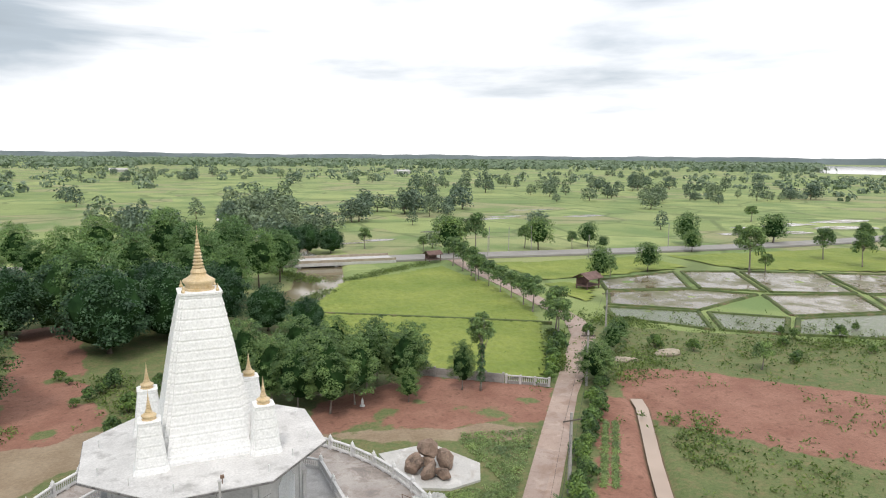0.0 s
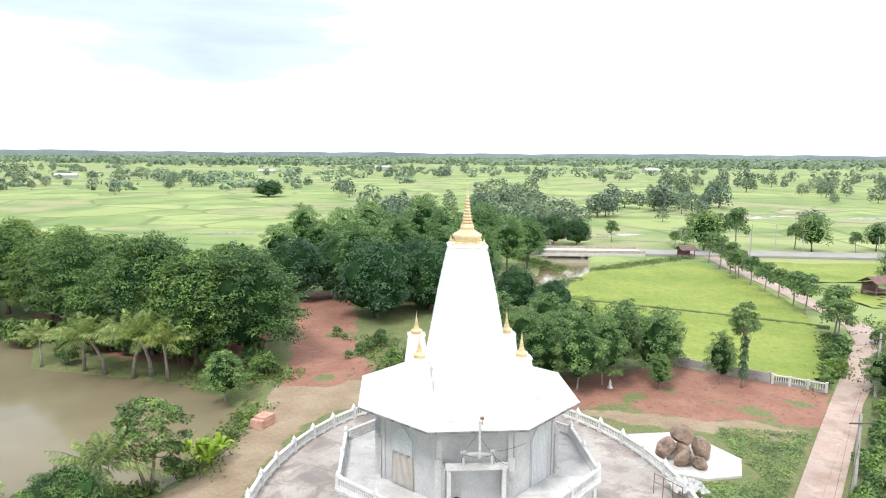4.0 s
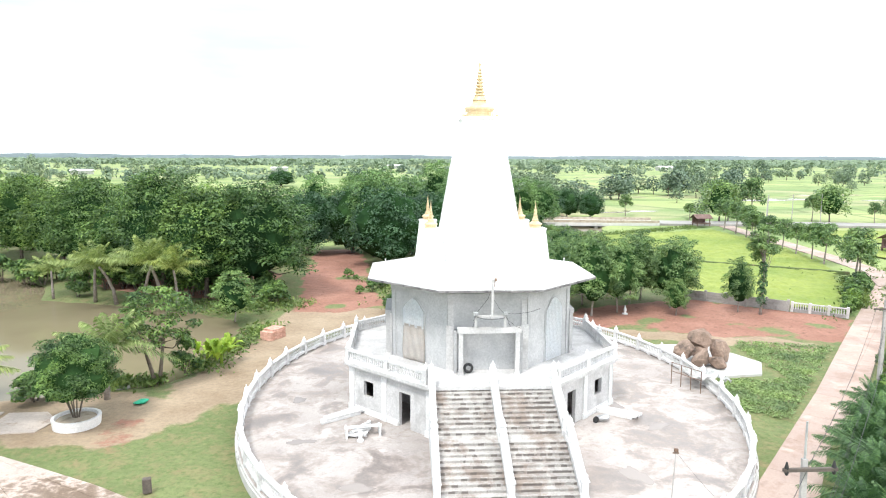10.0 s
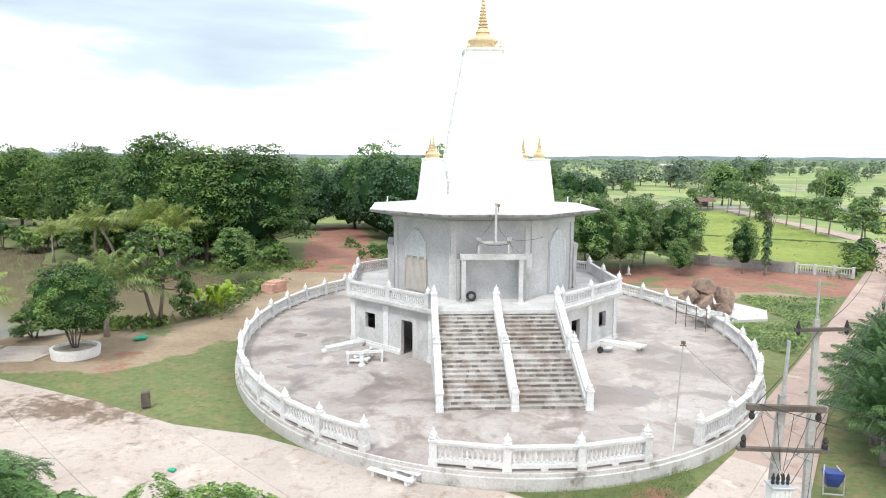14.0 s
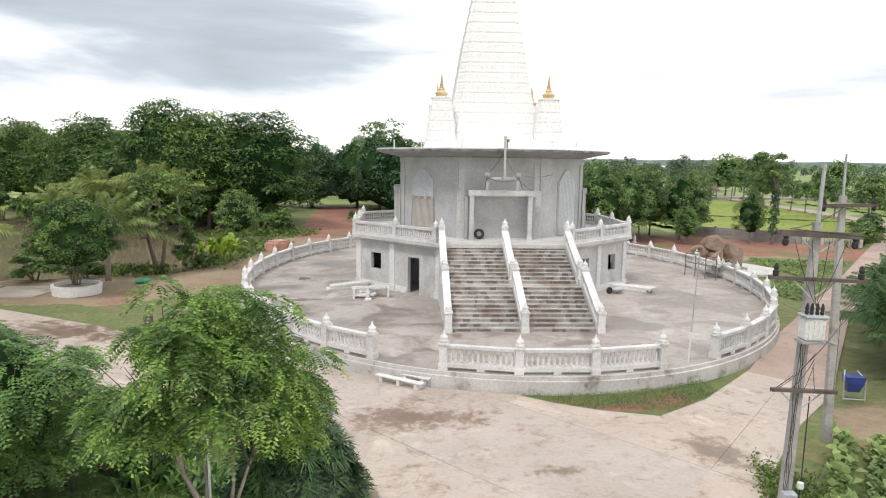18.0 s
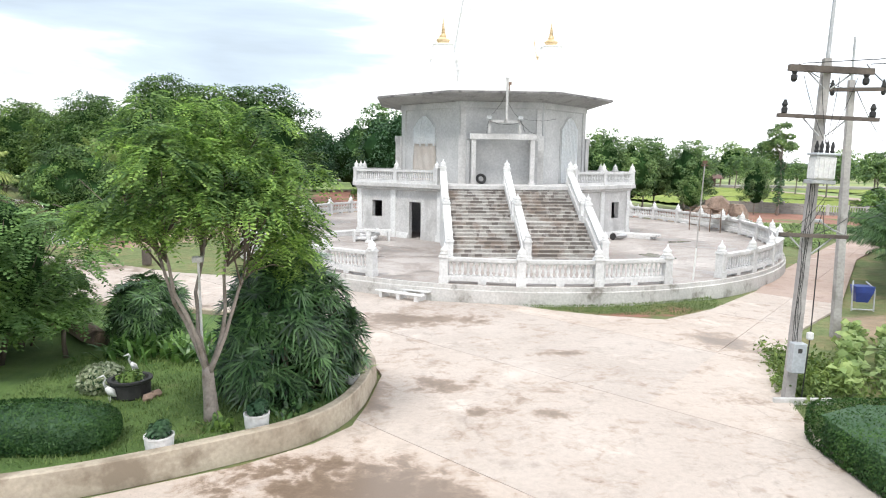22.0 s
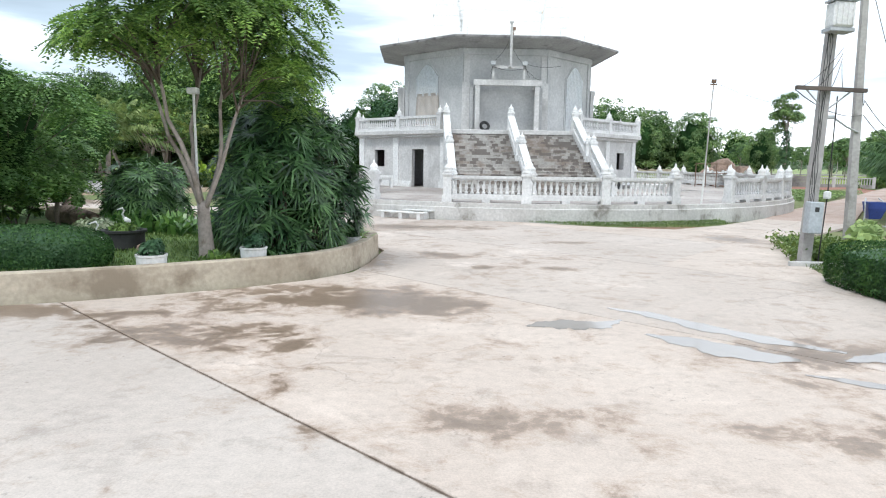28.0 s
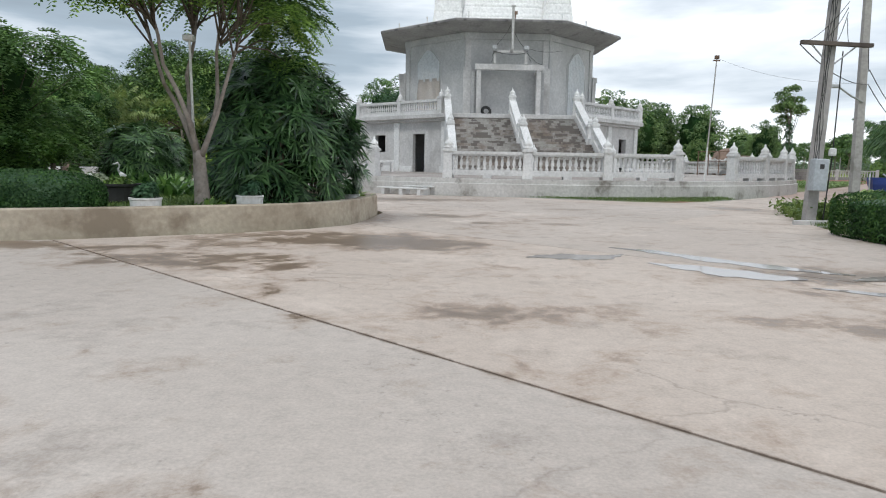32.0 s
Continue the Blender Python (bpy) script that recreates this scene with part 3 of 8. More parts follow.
def cloud(rng, lobes, k, flat=0.75, shell=0.3, up=0.7):
    """Points and normals over a set of lobes (x, y, z, r)."""
    lb = np.array(lobes)
    w = lb[:, 3] ** 2
    i = rng.choice(len(lb), k, p=w / w.sum())
    d = rng.normal(size=(k, 3))
    d[:, 2] += 0.55
    d /= np.linalg.norm(d, axis=1, keepdims=True)
    r = lb[i, 3:4] * (1 - shell * rng.random((k, 1)) ** 1.5 + 0.10 * rng.normal(size=(k, 1)))
    p = lb[i, :3] + d * r * np.array([1, 1, flat])
    nm = d + np.array([0, 0, up]) + 0.42 * rng.normal(size=(k, 3))
    return p, nm


def crown_lobes(rng, h, rad, base, k, spread=0.62):
    out = []
    for j in range(k):
        a = j * 2.399 + rng.uniform(-0.4, 0.4)
        f = math.sqrt((j + 0.5) / k)
        rr = rad * spread * f
        z = base + (h - base) * (0.84 - 0.62 * f ** 1.5 + rng.uniform(-0.14, 0.12))
        out.append((rr * math.cos(a), rr * math.sin(a), z, rad * rng.uniform(0.20, 0.42)))
    return out


def dome_lobes(rng, h, rad, base, k, size=(0.15, 0.27)):
    """Leaf pads in uneven layers over a dome that reaches down to base."""
    out = []
    zc = base + (h - base) * 0.42
    for j in range(k):
        u_ = -0.62 + 1.62 * (j + 0.5) / k
        a = j * 2.399 + rng.uniform(-0.5, 0.5)
        c = math.sqrt(max(0.0, 1 - u_ * u_))
        f = rng.uniform(0.66, 0.98) * (1 + 0.16 * math.sin(3 * a + h))
        vz = (h - zc) if u_ > 0 else (zc - base)
        out.append((rad * 0.86 * f * c * math.cos(a), rad * 0.86 * f * c * math.sin(a), zc + vz * u_ * 0.92 * f ** 0.5, rad * rng.uniform(*size)))
    return out


def tree(name, label, h, rad, base, k_lobes, k_leaves, leaf, seed, mat_leaf, mat_bark, trunk=0.2, width=0.5, stems=1, flat=0.75, pads=False, up=0.7, core=0.0):
    """A tree at the origin: trunk with limbs, a crown of leaves, and a dark core that paints the shade within it."""
    rng = np.random.default_rng(seed)
    ob = thing(name, label, "tree")
    lobes = dome_lobes(rng, h, rad, base, k_lobes, (0.15, 0.27) if k_lobes > 45 else (0.30, 0.46)) if pads else crown_lobes(rng, h, rad, base, k_lobes)
    bm = bmesh.new()
    for s in range(stems):
        a = 2 * math.pi * s / stems + 0.5
        lean = 0.0 if stems == 1 else rad * 0.28
        top = Vector((lean * math.cos(a) + rng.uniform(-0.2, 0.2), lean * math.sin(a) + rng.uniform(-0.2, 0.2), base + (h - base) * 0.35))
        foot = Vector((0.12 * math.cos(a), 0.12 * math.sin(a), -0.1)) if stems > 1 else Vector((0, 0, -0.1))
        mid = foot.lerp(top, 0.5) + Vector((rng.uniform(-0.15, 0.15), rng.uniform(-0.15, 0.15), 0)) * h * 0.08
        tube(bm, [foot, foot.lerp(mid, 0.25), mid, top], [trunk * 1.35, trunk, trunk * 0.8, trunk * 0.45], 7)
        for lx, ly, lz, lr in lobes[s::max(1, stems)][:9]:
            st = mid.lerp(top, rng.uniform(0.2, 1.0))
            en = Vector((lx, ly, lz))
            tube(bm, [st, st.lerp(en, 0.5) + Vector((0, 0, -0.06 * h)), en], [trunk * 0.38, trunk * 0.25, trunk * 0.08], 5)
    part("trunk", bm, mat_bark, ob, smooth=True)
    p, nm = cloud(rng, lobes, k_leaves, flat, 0.45, up)
    o = new("crown", quads("crown", leaves(rng, p, nm, leaf, leaf * width), mat_leaf))
    o.parent = ob
    # added dark lump: blocks light and paints the shade between leaf pads
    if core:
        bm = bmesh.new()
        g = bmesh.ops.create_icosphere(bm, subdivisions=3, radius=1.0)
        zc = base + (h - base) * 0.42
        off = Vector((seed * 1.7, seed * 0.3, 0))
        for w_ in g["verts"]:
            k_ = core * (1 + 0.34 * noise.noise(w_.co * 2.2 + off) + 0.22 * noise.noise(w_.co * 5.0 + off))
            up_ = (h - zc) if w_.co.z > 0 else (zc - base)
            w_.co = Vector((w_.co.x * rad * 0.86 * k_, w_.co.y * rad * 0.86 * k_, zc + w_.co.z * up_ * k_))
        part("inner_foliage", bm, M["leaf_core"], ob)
    return ob


def put(ob, x, y, z=0.0, rz=0.0, s=1.0, sz=None):
    ob.matrix_world = pose(x, y, z, 0, 0, rz) @ Matrix.Diagonal((s, s, sz or s, 1))
    return ob


def again(ob, x, y, z=0.0, rz=0.0, s=1.0, sz=None):
    base = ob.scale.copy()
    m = pose(x, y, z, 0, 0, rz) @ Matrix.Diagonal((s / base.x, s / base.y, (sz or s) / base.z, 1))
    return copy_thing(ob, m)


# ---- ground ----
def inside(poly, X, Y):
    r = np.zeros(X.shape, bool)
    for (x0, y0), (x1, y1) in zip(poly, poly[1:] + poly[:1]):
        c = ((y0 > Y) != (y1 > Y)) & (X < (x1 - x0) * (Y - y0) / (y1 - y0 + 1e-12) + x0)
        r ^= c
    return r


def dist_line(pts, X, Y):
    best = np.full(X.shape, 1e9)
    for (x0, y0), (x1, y1) in zip(pts, pts[1:]):
        dx, dy = x1 - x0, y1 - y0
        t = np.clip(((X - x0) * dx + (Y - y0) * dy) / (dx * dx + dy * dy), 0, 1)
        best = np.minimum(best, np.hypot(X - x0 - t * dx, Y - y0 - t * dy))
    return best


def soft(mask, times=2):
    m = mask.astype(float)
    for _ in range(times):
        q = np.pad(m, 1, mode="edge")
        m = (q[:-2, 1:-1] + q[2:, 1:-1] + q[1:-1, :-2] + q[1:-1, 2:] + 4 * m) / 8
    return m


POND = [(-17.9, 57), (-18.6, 61.5), (-21.5, 65.8), (-27, 70.2), (-37.5, 73.4), (-46, 75.6), (-50, 84), (-60, 91), (-92, 96), (-110, 72), (-100, 46),
        (-60, 40), (-38, 41.5), (-25, 45.5), (-21, 46.5), (-19.2, 50.5)]
RIVER = [(4, 131), (9, 129), (19, 124), (28, 134), (32, 150), (36, 168), (30, 200), (46, 240), (20, 300), (60, 380)]
DITCH = [(48.4, 59.0), (47.2, 56.5), (44.0, 51.7), (39.6, 45.2), (36.2, 39.9), (31, 32), (26, 24)]
ROAD_L = [(4.0, 20.6), (5.8, 20.1), (7.9, 21.7), (11.0, 25.1), (14.7, 30.4), (25.5, 44.0), (34.1, 55.4), (41.5, 65.1), (56.0, 83.9), (60.5, 93), (62.3, 103), (64.6, 124.5), (66.2, 146), (67.8, 158.5)]
ROAD_R = [(6.0, 13.0), (6.9, 15.4), (9.6, 19.2), (12.0, 22.3), (20.8, 34.6), (28.2, 43.0), (33.6, 50.1), (42.9, 62.4), (58.2, 80.1), (63.4, 90.8), (65.3, 103), (67.6, 124.5), (69.4, 146), (71.4, 158.2)]
BED = [(-2.89, 14.4), (-2.87, 13.4), (-2.96, 12.4), (-3.25, 11.4), (-3.8, 10.6), (-4.6, 10.0), (-5.6, 9.35), (-6.5, 8.85), (-7.6, 8.4), (-9.5, 7.8), (-12, 7.2), (-16, 6.6),
       (-26, 6.0), (-30, 15), (-26, 23.5), (-20, 23.9), (-15.5, 22.0), (-11.2, 19.9), (-7.6, 18.9), (-5.0, 17.6), (-3.6, 16.0)]
YARD_A = [(-2.55, 14.3), (-3.2, 16.25), (-4.7, 17.95), (-7.4, 19.25), (-11.0, 20.3), (-15.3, 22.4), (-24, 25.2), (-34, 29), (-34, 36), (-24.2, 34.3), (-21.3, 32.9), (-17.5, 31.0), (-12.6, 28.1),
          (-8.6, 26.9), (-6.4, 25.6), (-5.0, 24.6), (-1.5, 22.6), (1.4, 22.0), (2.6, 21.2), (4.0, 20.55), (5.8, 20.1), (7.9, 21.7), (11.0, 25.1), (14.7, 30.4), (25.5, 44.0), (34.1, 55.4), (41.5, 65.1), (56.0, 83.9),
          (58.2, 80.1), (42.9, 62.4), (33.6, 50.1), (28.2, 43.0), (20.8, 34.6), (12.6, 22.3), (9.4, 18.9), (6.9, 15.4), (6.0, 13.0), (5.5, 11.2), (5.2, 9.3), (6.2, 5.0), (9, -4), (9, -24), (-26, -24), (-26, 5.0), (-16, 6.3), (-12, 6.85), (-9.4, 7.5), (-7.4, 8.1), (-6.2, 8.6), (-4.4, 9.65), (-3.4, 10.5), (-2.85, 11.3), (-2.68, 12.4)]
HIGHWAY = [(-36, 176), (25, 166), (52, 165.2), (87, 161.6), (121, 157), (160, 153), (205, 152), (420, 168), (900, 230)]

gx = np.concatenate([-np.geomspace(80, 4600, 34)[::-1], np.arange(-78, 166, 1.0), np.geomspace(168, 4600, 30)])
gy = np.concatenate([-np.geomspace(32, 4600, 30)[::-1], np.arange(-30, 172, 1.0), np.geomspace(174, 4600, 40)])
X, Y = np.meshgrid(gx, gy)
dpond = soft(inside(POND, X, Y), 3)
driver = np.clip(1.25 - dist_line(RIVER, X, Y) / 5.5, 0, 1)
dditch = np.clip(1.5 - dist_line(DITCH, X, Y) / 0.9, 0, 1)
Z = -1.1 * dpond - 1.3 * np.clip(driver * 1.6, 0, 1) - 0.75 * dditch
bumpy = np.zeros_like(Z)
for k in range(7):
    a = 0.9 * k
    bumpy += np.sin((X * math.cos(a) + Y * math.sin(a)) * (0.35 + 0.16 * k) + k) * 0.02
compound = inside([(-130, 20), (-60, -60), (40, -60), (75, 30), (100, 60), (62, 90), (44, 66), (28, 76), (16, 112), (5, 126), (-60, 118), (-130, 110)], X, Y)
off_road = ~inside(ROAD_L + ROAD_R[::-1], X, Y)
plaza_near = (np.hypot(X, Y - 12) < 15) & (X > -8)
Z += bumpy * (off_road & ~plaza_near) * np.clip((np.hypot(X - 2, Y - 30) - 34) / 20, 0.15, 1) - 0.015
terr = ((X - 2.1) / 16.5) ** 2 + ((Y - 42.5) / 21.6) ** 2 < 1
Z[terr] = np.minimum(Z[terr], -0.03)
yard_m = soft(inside(YARD_A, X, Y), 2) > 0.02
Z[yard_m] = -0.13
for mk in (inside(ROAD_L + ROAD_R[::-1], X, Y), plaza_near, dist_line(HIGHWAY, X, Y) < 9, (np.hypot(X + 5, Y - 24) < 9)):
    Z[mk & (driver < 0.05) & (dpond < 0.05)] = -0.06
soil = np.zeros_like(X)
for poly in ([(11, 62), (15, 70), (28, 75), (41.5, 65.2), (35, 56.5), (30, 58.5), (24, 59), (18, 61)],
             [(-15, 69), (-16, 76), (-18.5, 90), (-21, 116), (-15, 118), (-11.5, 104), (-10, 92), (-8, 80), (-6, 72), (-10, 68)],
             [(47.6, 60), (52.3, 68.2), (60, 65.4), (73, 51), (85, 40), (75, 30), (60, 32), (53, 42), (49, 48), (46, 52)],
             [(28.5, 38), (36.0, 48.8), (44.6, 61.0), (47.6, 58.6), (44, 52.6), (36.5, 41), (31, 33), (25, 32)],
             [(-20.8, 35.0), (-18.4, 33.2), (-17.6, 36.5), (-19.2, 40.5), (-21, 39.5)],
             [(3.4, 21.0), (5.8, 20.0), (7.8, 21.4), (7.2, 22.2), (5, 21.6)],
             [(-60, 100), (-40, 80), (-24, 74), (-20, 76), (-22, 92), (-44, 104)]):
    soil = np.maximum(soil, soft(inside(poly, X, Y), 2))
for x, y, r in ((-12.0, 88.4, 2.6), (-8.2, 80.5, 2.8), (-6.5, 86.4, 2.4), (-11.6, 71.3, 1.8), (-18.2, 72.8, 1.8), (-20, 101, 2.0), (17.7, 61.7, 2.6), (20.8, 64.6, 1.8), (31.2, 60.7, 2.4), (24.7, 66.5, 1.2), (36.5, 62.5, 1.5), (28, 63, 1.2)):
    soil *= 1 - np.exp(-((X - x) ** 2 + ((Y - y) * 1.2) ** 2) / (r * r)) * 0.8
tan = np.zeros_like(X)
for poly in ([(-19.5, 43.5), (-13, 41), (-13.6, 46), (-12.4, 56), (-9, 63), (-13.5, 64.5), (-16.6, 58), (-18.2, 50)],
             [(-26, 36), (-20, 35), (-15.5, 38.5), (-14.5, 42), (-20, 44), (-26, 44.5), (-40, 41)],
             [(-16, 58), (-9, 61), (-2, 65), (-4, 71), (-10, 70), (-17, 70)], [(9.8, 18.2), (12.4, 21.9), (15.4, 20.6), (13.6, 17.4), (11, 17.4)], [(6, 64.5), (14, 62), (18, 61), (24, 59), (30, 58), (33.5, 55), (30, 53.5), (18, 58), (8, 63.2)]):
    tan = np.maximum(tan, soft(inside(poly, X, Y), 2) * 0.9)
soil[(X < -16) & (X > -22) & (Y > 32) & (Y < 42)] *= 0.55
mud = np.clip(np.maximum.reduce([np.clip(driver * 1.8, 0, 1), dpond, dditch * 0.9]), 0, 1)
fieldm = soft(~compound, 2)
ny, nx = X.shape
idx = np.arange(nx * ny).reshape(ny, nx)
fc = np.stack([idx[:-1, :-1], idx[:-1, 1:], idx[1:, 1:], idx[1:, :-1]], -1).reshape(-1, 4)
me = bpy.data.meshes.new("ground")
me.vertices.add(nx * ny)
me.vertices.foreach_set("co", np.stack([X, Y, Z], -1).astype(np.float32).ravel())
me.loops.add(fc.size)
me.loops.foreach_set("vertex_index", fc.ravel().astype(np.int32))
me.polygons.add(len(fc))
me.polygons.foreach_set("loop_start", np.arange(0, fc.size, 4, dtype=np.int32))
me.update(calc_edges=True)
for nm, val in (("soil", soil), ("tan", tan), ("mud", mud), ("field", fieldm)):
    at = me.attributes.new(nm, "FLOAT", "POINT")
    at.data.foreach_set("value", val.astype(np.float32).ravel())
me.materials.append(M["ground"])
me.polygons.foreach_set("use_smooth", [True] * len(me.polygons))
tagged(new("ground", me), "flat grassy farmland with patches of red bare soil", "ground", kind="structure")


def grown(poly, k):
    cx, cy = sum(p[0] for p in poly) / len(poly), sum(p[1] for p in poly) / len(poly)
    return [(cx + (x - cx) * k, cy + (y - cy) * k) for x, y in poly]


def sheet(name, poly, z, material, label, category, depth=0.0, kind="structure"):
    bm = bmesh.new()
    if depth:
        prism(bm, poly, z - depth, z)
    else:
        bm.faces.new([bm.verts.new((x, y, z)) for x, y in poly])
    bmesh.ops.recalc_face_normals(bm, faces=bm.faces)
    if not depth and bm.faces[:] and sum(f.normal.z for f in bm.faces) < 0:
        bmesh.ops.reverse_faces(bm, faces=bm.faces)
    return tagged(part(name, bm, material), label, category, kind=kind)


sheet("pond_water", grown(POND, 1.04), -0.42, M["pond"], "still muddy brown pond water", "pond")


def ribbon(pts, half):
    L, R = [], []
    for i, p in enumerate(pts):
        a, b = pts[max(i - 1, 0)], pts[min(i + 1, len(pts) - 1)]
        d = Vector((b[0] - a[0], b[1] - a[1])).normalized()
        L.append((p[0] - d.y * half, p[1] + d.x * half))
        R.append((p[0] + d.y * half, p[1] - d.x * half))
    return L + R[::-1]


sheet("river_water", ribbon(RIVER, 6.4), -0.62, M["pond"], "shallow muddy river water under the bridge", "river")
M["ditch"] = water("shallow_silty_water", (0.40, 0.31, 0.25), 0.25, 3.0, 0.03)
sheet("ditch_water", ribbon(DITCH, 0.66), -0.22, M["ditch"], "pale silty rainwater standing in a narrow ditch", "ditch water")

# ---- paved yard and road: slabs with open joints ----
bm = bmesh.new()
bm.faces.new([bm.verts.new((x, y, 0.0)) for x, y in YARD_A])
ANG = radians(45)
u, v = Vector((math.cos(ANG), math.sin(ANG), 0)), Vector((-math.sin(ANG), math.cos(ANG), 0))
cuts = []
J0 = Vector((-2.44, 4.56, 0))
for i in range(-3, 18):
    cuts.append((J0 + u * (4.74 * i), u, 0.011 if i == 0 else 0.008, lambda c, i=i: True))
for p, a, lim in (((3.8, 13.7, 0), 51.9, lambda c: c.x + c.y > 8.9 and c.x > -1.5), ((-7, 24.0, 0), -30, lambda c: c.x < -3 and c.y > 15)):
    d = Vector((-math.sin(radians(a)), math.cos(radians(a)), 0))
    cuts.append((Vector(p), d, 0.006, lim))
for c, d, g, lim in cuts:
    for s in (-1, 1):
        fs = [f for f in bm.faces if lim(f.calc_center_median())]
        geo = list({e for f in fs for e in (*f.verts, *f.edges)}) + fs
        bmesh.ops.bisect_plane(bm, geom=geo, plane_co=c + d * (g * s), plane_no=d)
gone = [f for f in bm.faces if any(abs((f.calc_center_median() - c).dot(d)) < g * 0.9 for c, d, g, lim in cuts)]
bmesh.ops.delete(bm, geom=gone, context="FACES")
yard = tagged(new("pavement"), "pinkish cracked concrete yard and village road, partly wet", "pavement", kind="structure")
for f in list(bm.faces):
    pts = [(w.co.x, w.co.y) for w in f.verts]
    if f.calc_area() < 0.02:
        continue
    if f.normal.z < 0:
        pts = pts[::-1]
    b2 = bmesh.new()
    prism(b2, pts, -0.07, 0.0)
    far_slab = sum(p[0] for p in pts) / len(pts) > 10.5 and sum(p[1] for p in pts) / len(pts) > 22
    part("slab", b2, M["road"] if far_slab else M["plaza"], yard)
bm.free()
sheet("joint_bed", YARD_A, -0.045, M["kerb"], "sandy bedding seen in the pavement joints", "pavement")

FAR_ROAD = ribbon([(57.1, 82), (61.9, 91.9), (63.8, 103), (66.1, 124.5), (67.8, 146), (69.6, 160)], 1.75)
sheet("road", FAR_ROAD, 0.06, M["road"], "pale concrete village road between fields", "road", 0.1)
bm = bmesh.new()
hw = ribbon(HIGHWAY, 4.2)
m = len(hw) // 2
for i in range(m - 1):
    a, b, c, d = hw[i], hw[i + 1], hw[-2 - i], hw[-1 - i]
    bm.faces.new([bm.verts.new((p[0], p[1], 0.5)) for p in (d, c, b, a)])
bmesh.ops.recalc_face_normals(bm, faces=bm.faces)
r = bmesh.ops.extrude_face_region(bm, geom=bm.faces[:])
bmesh.ops.translate(bm, vec=(0, 0, -0.5), verts=[e for e in r["geom"] if isinstance(e, bmesh.types.BMVert)])
tagged(part("highway", bm, M["asphalt"]), "grey asphalt country highway on a low bank", "road", kind="structure")

# bridge
br = thing("bridge", "low concrete road bridge with pale parapets over the river", "bridge", pose(39, 165.4, 0, 0, 0, -4))
box_b = box(bmesh.new(), -15, 15, -4.4, 4.4, -0.2, 0.62)
part("deck", box_b, M["render_light"], br)
for y in (-4.3, 4.1):
    part("parapet", box(bmesh.new(), -15, 15, y, y + 0.2, 0.62, 1.25), M["kerb"], br)
for x in (-9, 0, 9):
    part("pier", box(bmesh.new(), x - 0.4, x + 0.4, -4, 4, -2.0, -0.2), M["render"], br)

# ---- terrace ----
TC, TA, TB = Vector((2.45, 42.5, 0)), 15.1, 20.15


def on_terrace(th, k=0.0):
    return (TC.x + (TA + k) * math.cos(th), TC.y + (TB + k) * math.sin(th))


ring = [2 * math.pi * i / 128 for i in range(128)]
bm = bmesh.new()
loft(bm, [[(*on_terrace(t, 0.17), 0.40) for t in ring], [(*on_terrace(t, 0.17), 0.595) for t in ring], [(*on_terrace(t, 0.16), 0.60) for t in ring]])
tagged(part("terrace_floor", bm, M["terrace"]), "raised oval terrace of wet stained concrete", "terrace", kind="structure")

bm = bmesh.new()
loft(bm, [[(*on_terrace(t, 0.30), -0.1) for t in ring], [(*on_terrace(t, 0.30), 0.42) for t in ring], [(*on_terrace(t, 0.24), 0.44) for t in ring], [(*on_terrace(t, 0.24), 0.585) for t in ring], [(*on_terrace(t, 0.20), 0.594) for t in ring]])
tagged(part("terrace_wall", bm, M["footing"]), "low pale rendered wall round the oval terrace", "terrace wall", kind="structure")


def angle(x, y):
    return math.atan2((y - TC.y) / TB, (x - TC.x) / TA)


def finial(bm, z, s=1.0):
    return lathe(bm, [(0.17 * s, z), (0.17 * s, z + 0.05 * s), (0.12 * s, z + 0.08 * s), (0.15 * s, z + 0.13 * s), (0.14 * s, z + 0.19 * s), (0.085 * s, z + 0.25 * s), (0.04 * s, z + 0.30 * s), (0.035 * s, z + 0.36 * s), (0.004, z + 0.43 * s)], 10)


def post_bm(h, s):
    bm = bmesh.new()
    box(bm, -0.17 * s, 0.17 * s, -0.17 * s, 0.17 * s, 0, 0.22 * s)
    box(bm, -0.145 * s, 0.145 * s, -0.145 * s, 0.145 * s, 0.22 * s, h - 0.10)
    box(bm, -0.18 * s, 0.18 * s, -0.18 * s, 0.18 * s, h - 0.10, h - 0.04)
    box(bm, -0.155 * s, 0.155 * s, -0.155 * s, 0.155 * s, h - 0.04, h)
    return bm


BALUSTER = [(0.060, 0), (0.060, 0.07), (0.030, 0.10), (0.062, 0.20), (0.055, 0.27), (0.028, 0.40), (0.055, 0.44), (0.055, 0.48)]
balustrade = thing("terrace_balustrade", "white concrete balustrade with lotus-bud posts round the terrace", "balustrade", kind="structure")
bal_mesh = None
post_mesh = None
fin_mesh = None
n_bal = 0
extra = bmesh.new()


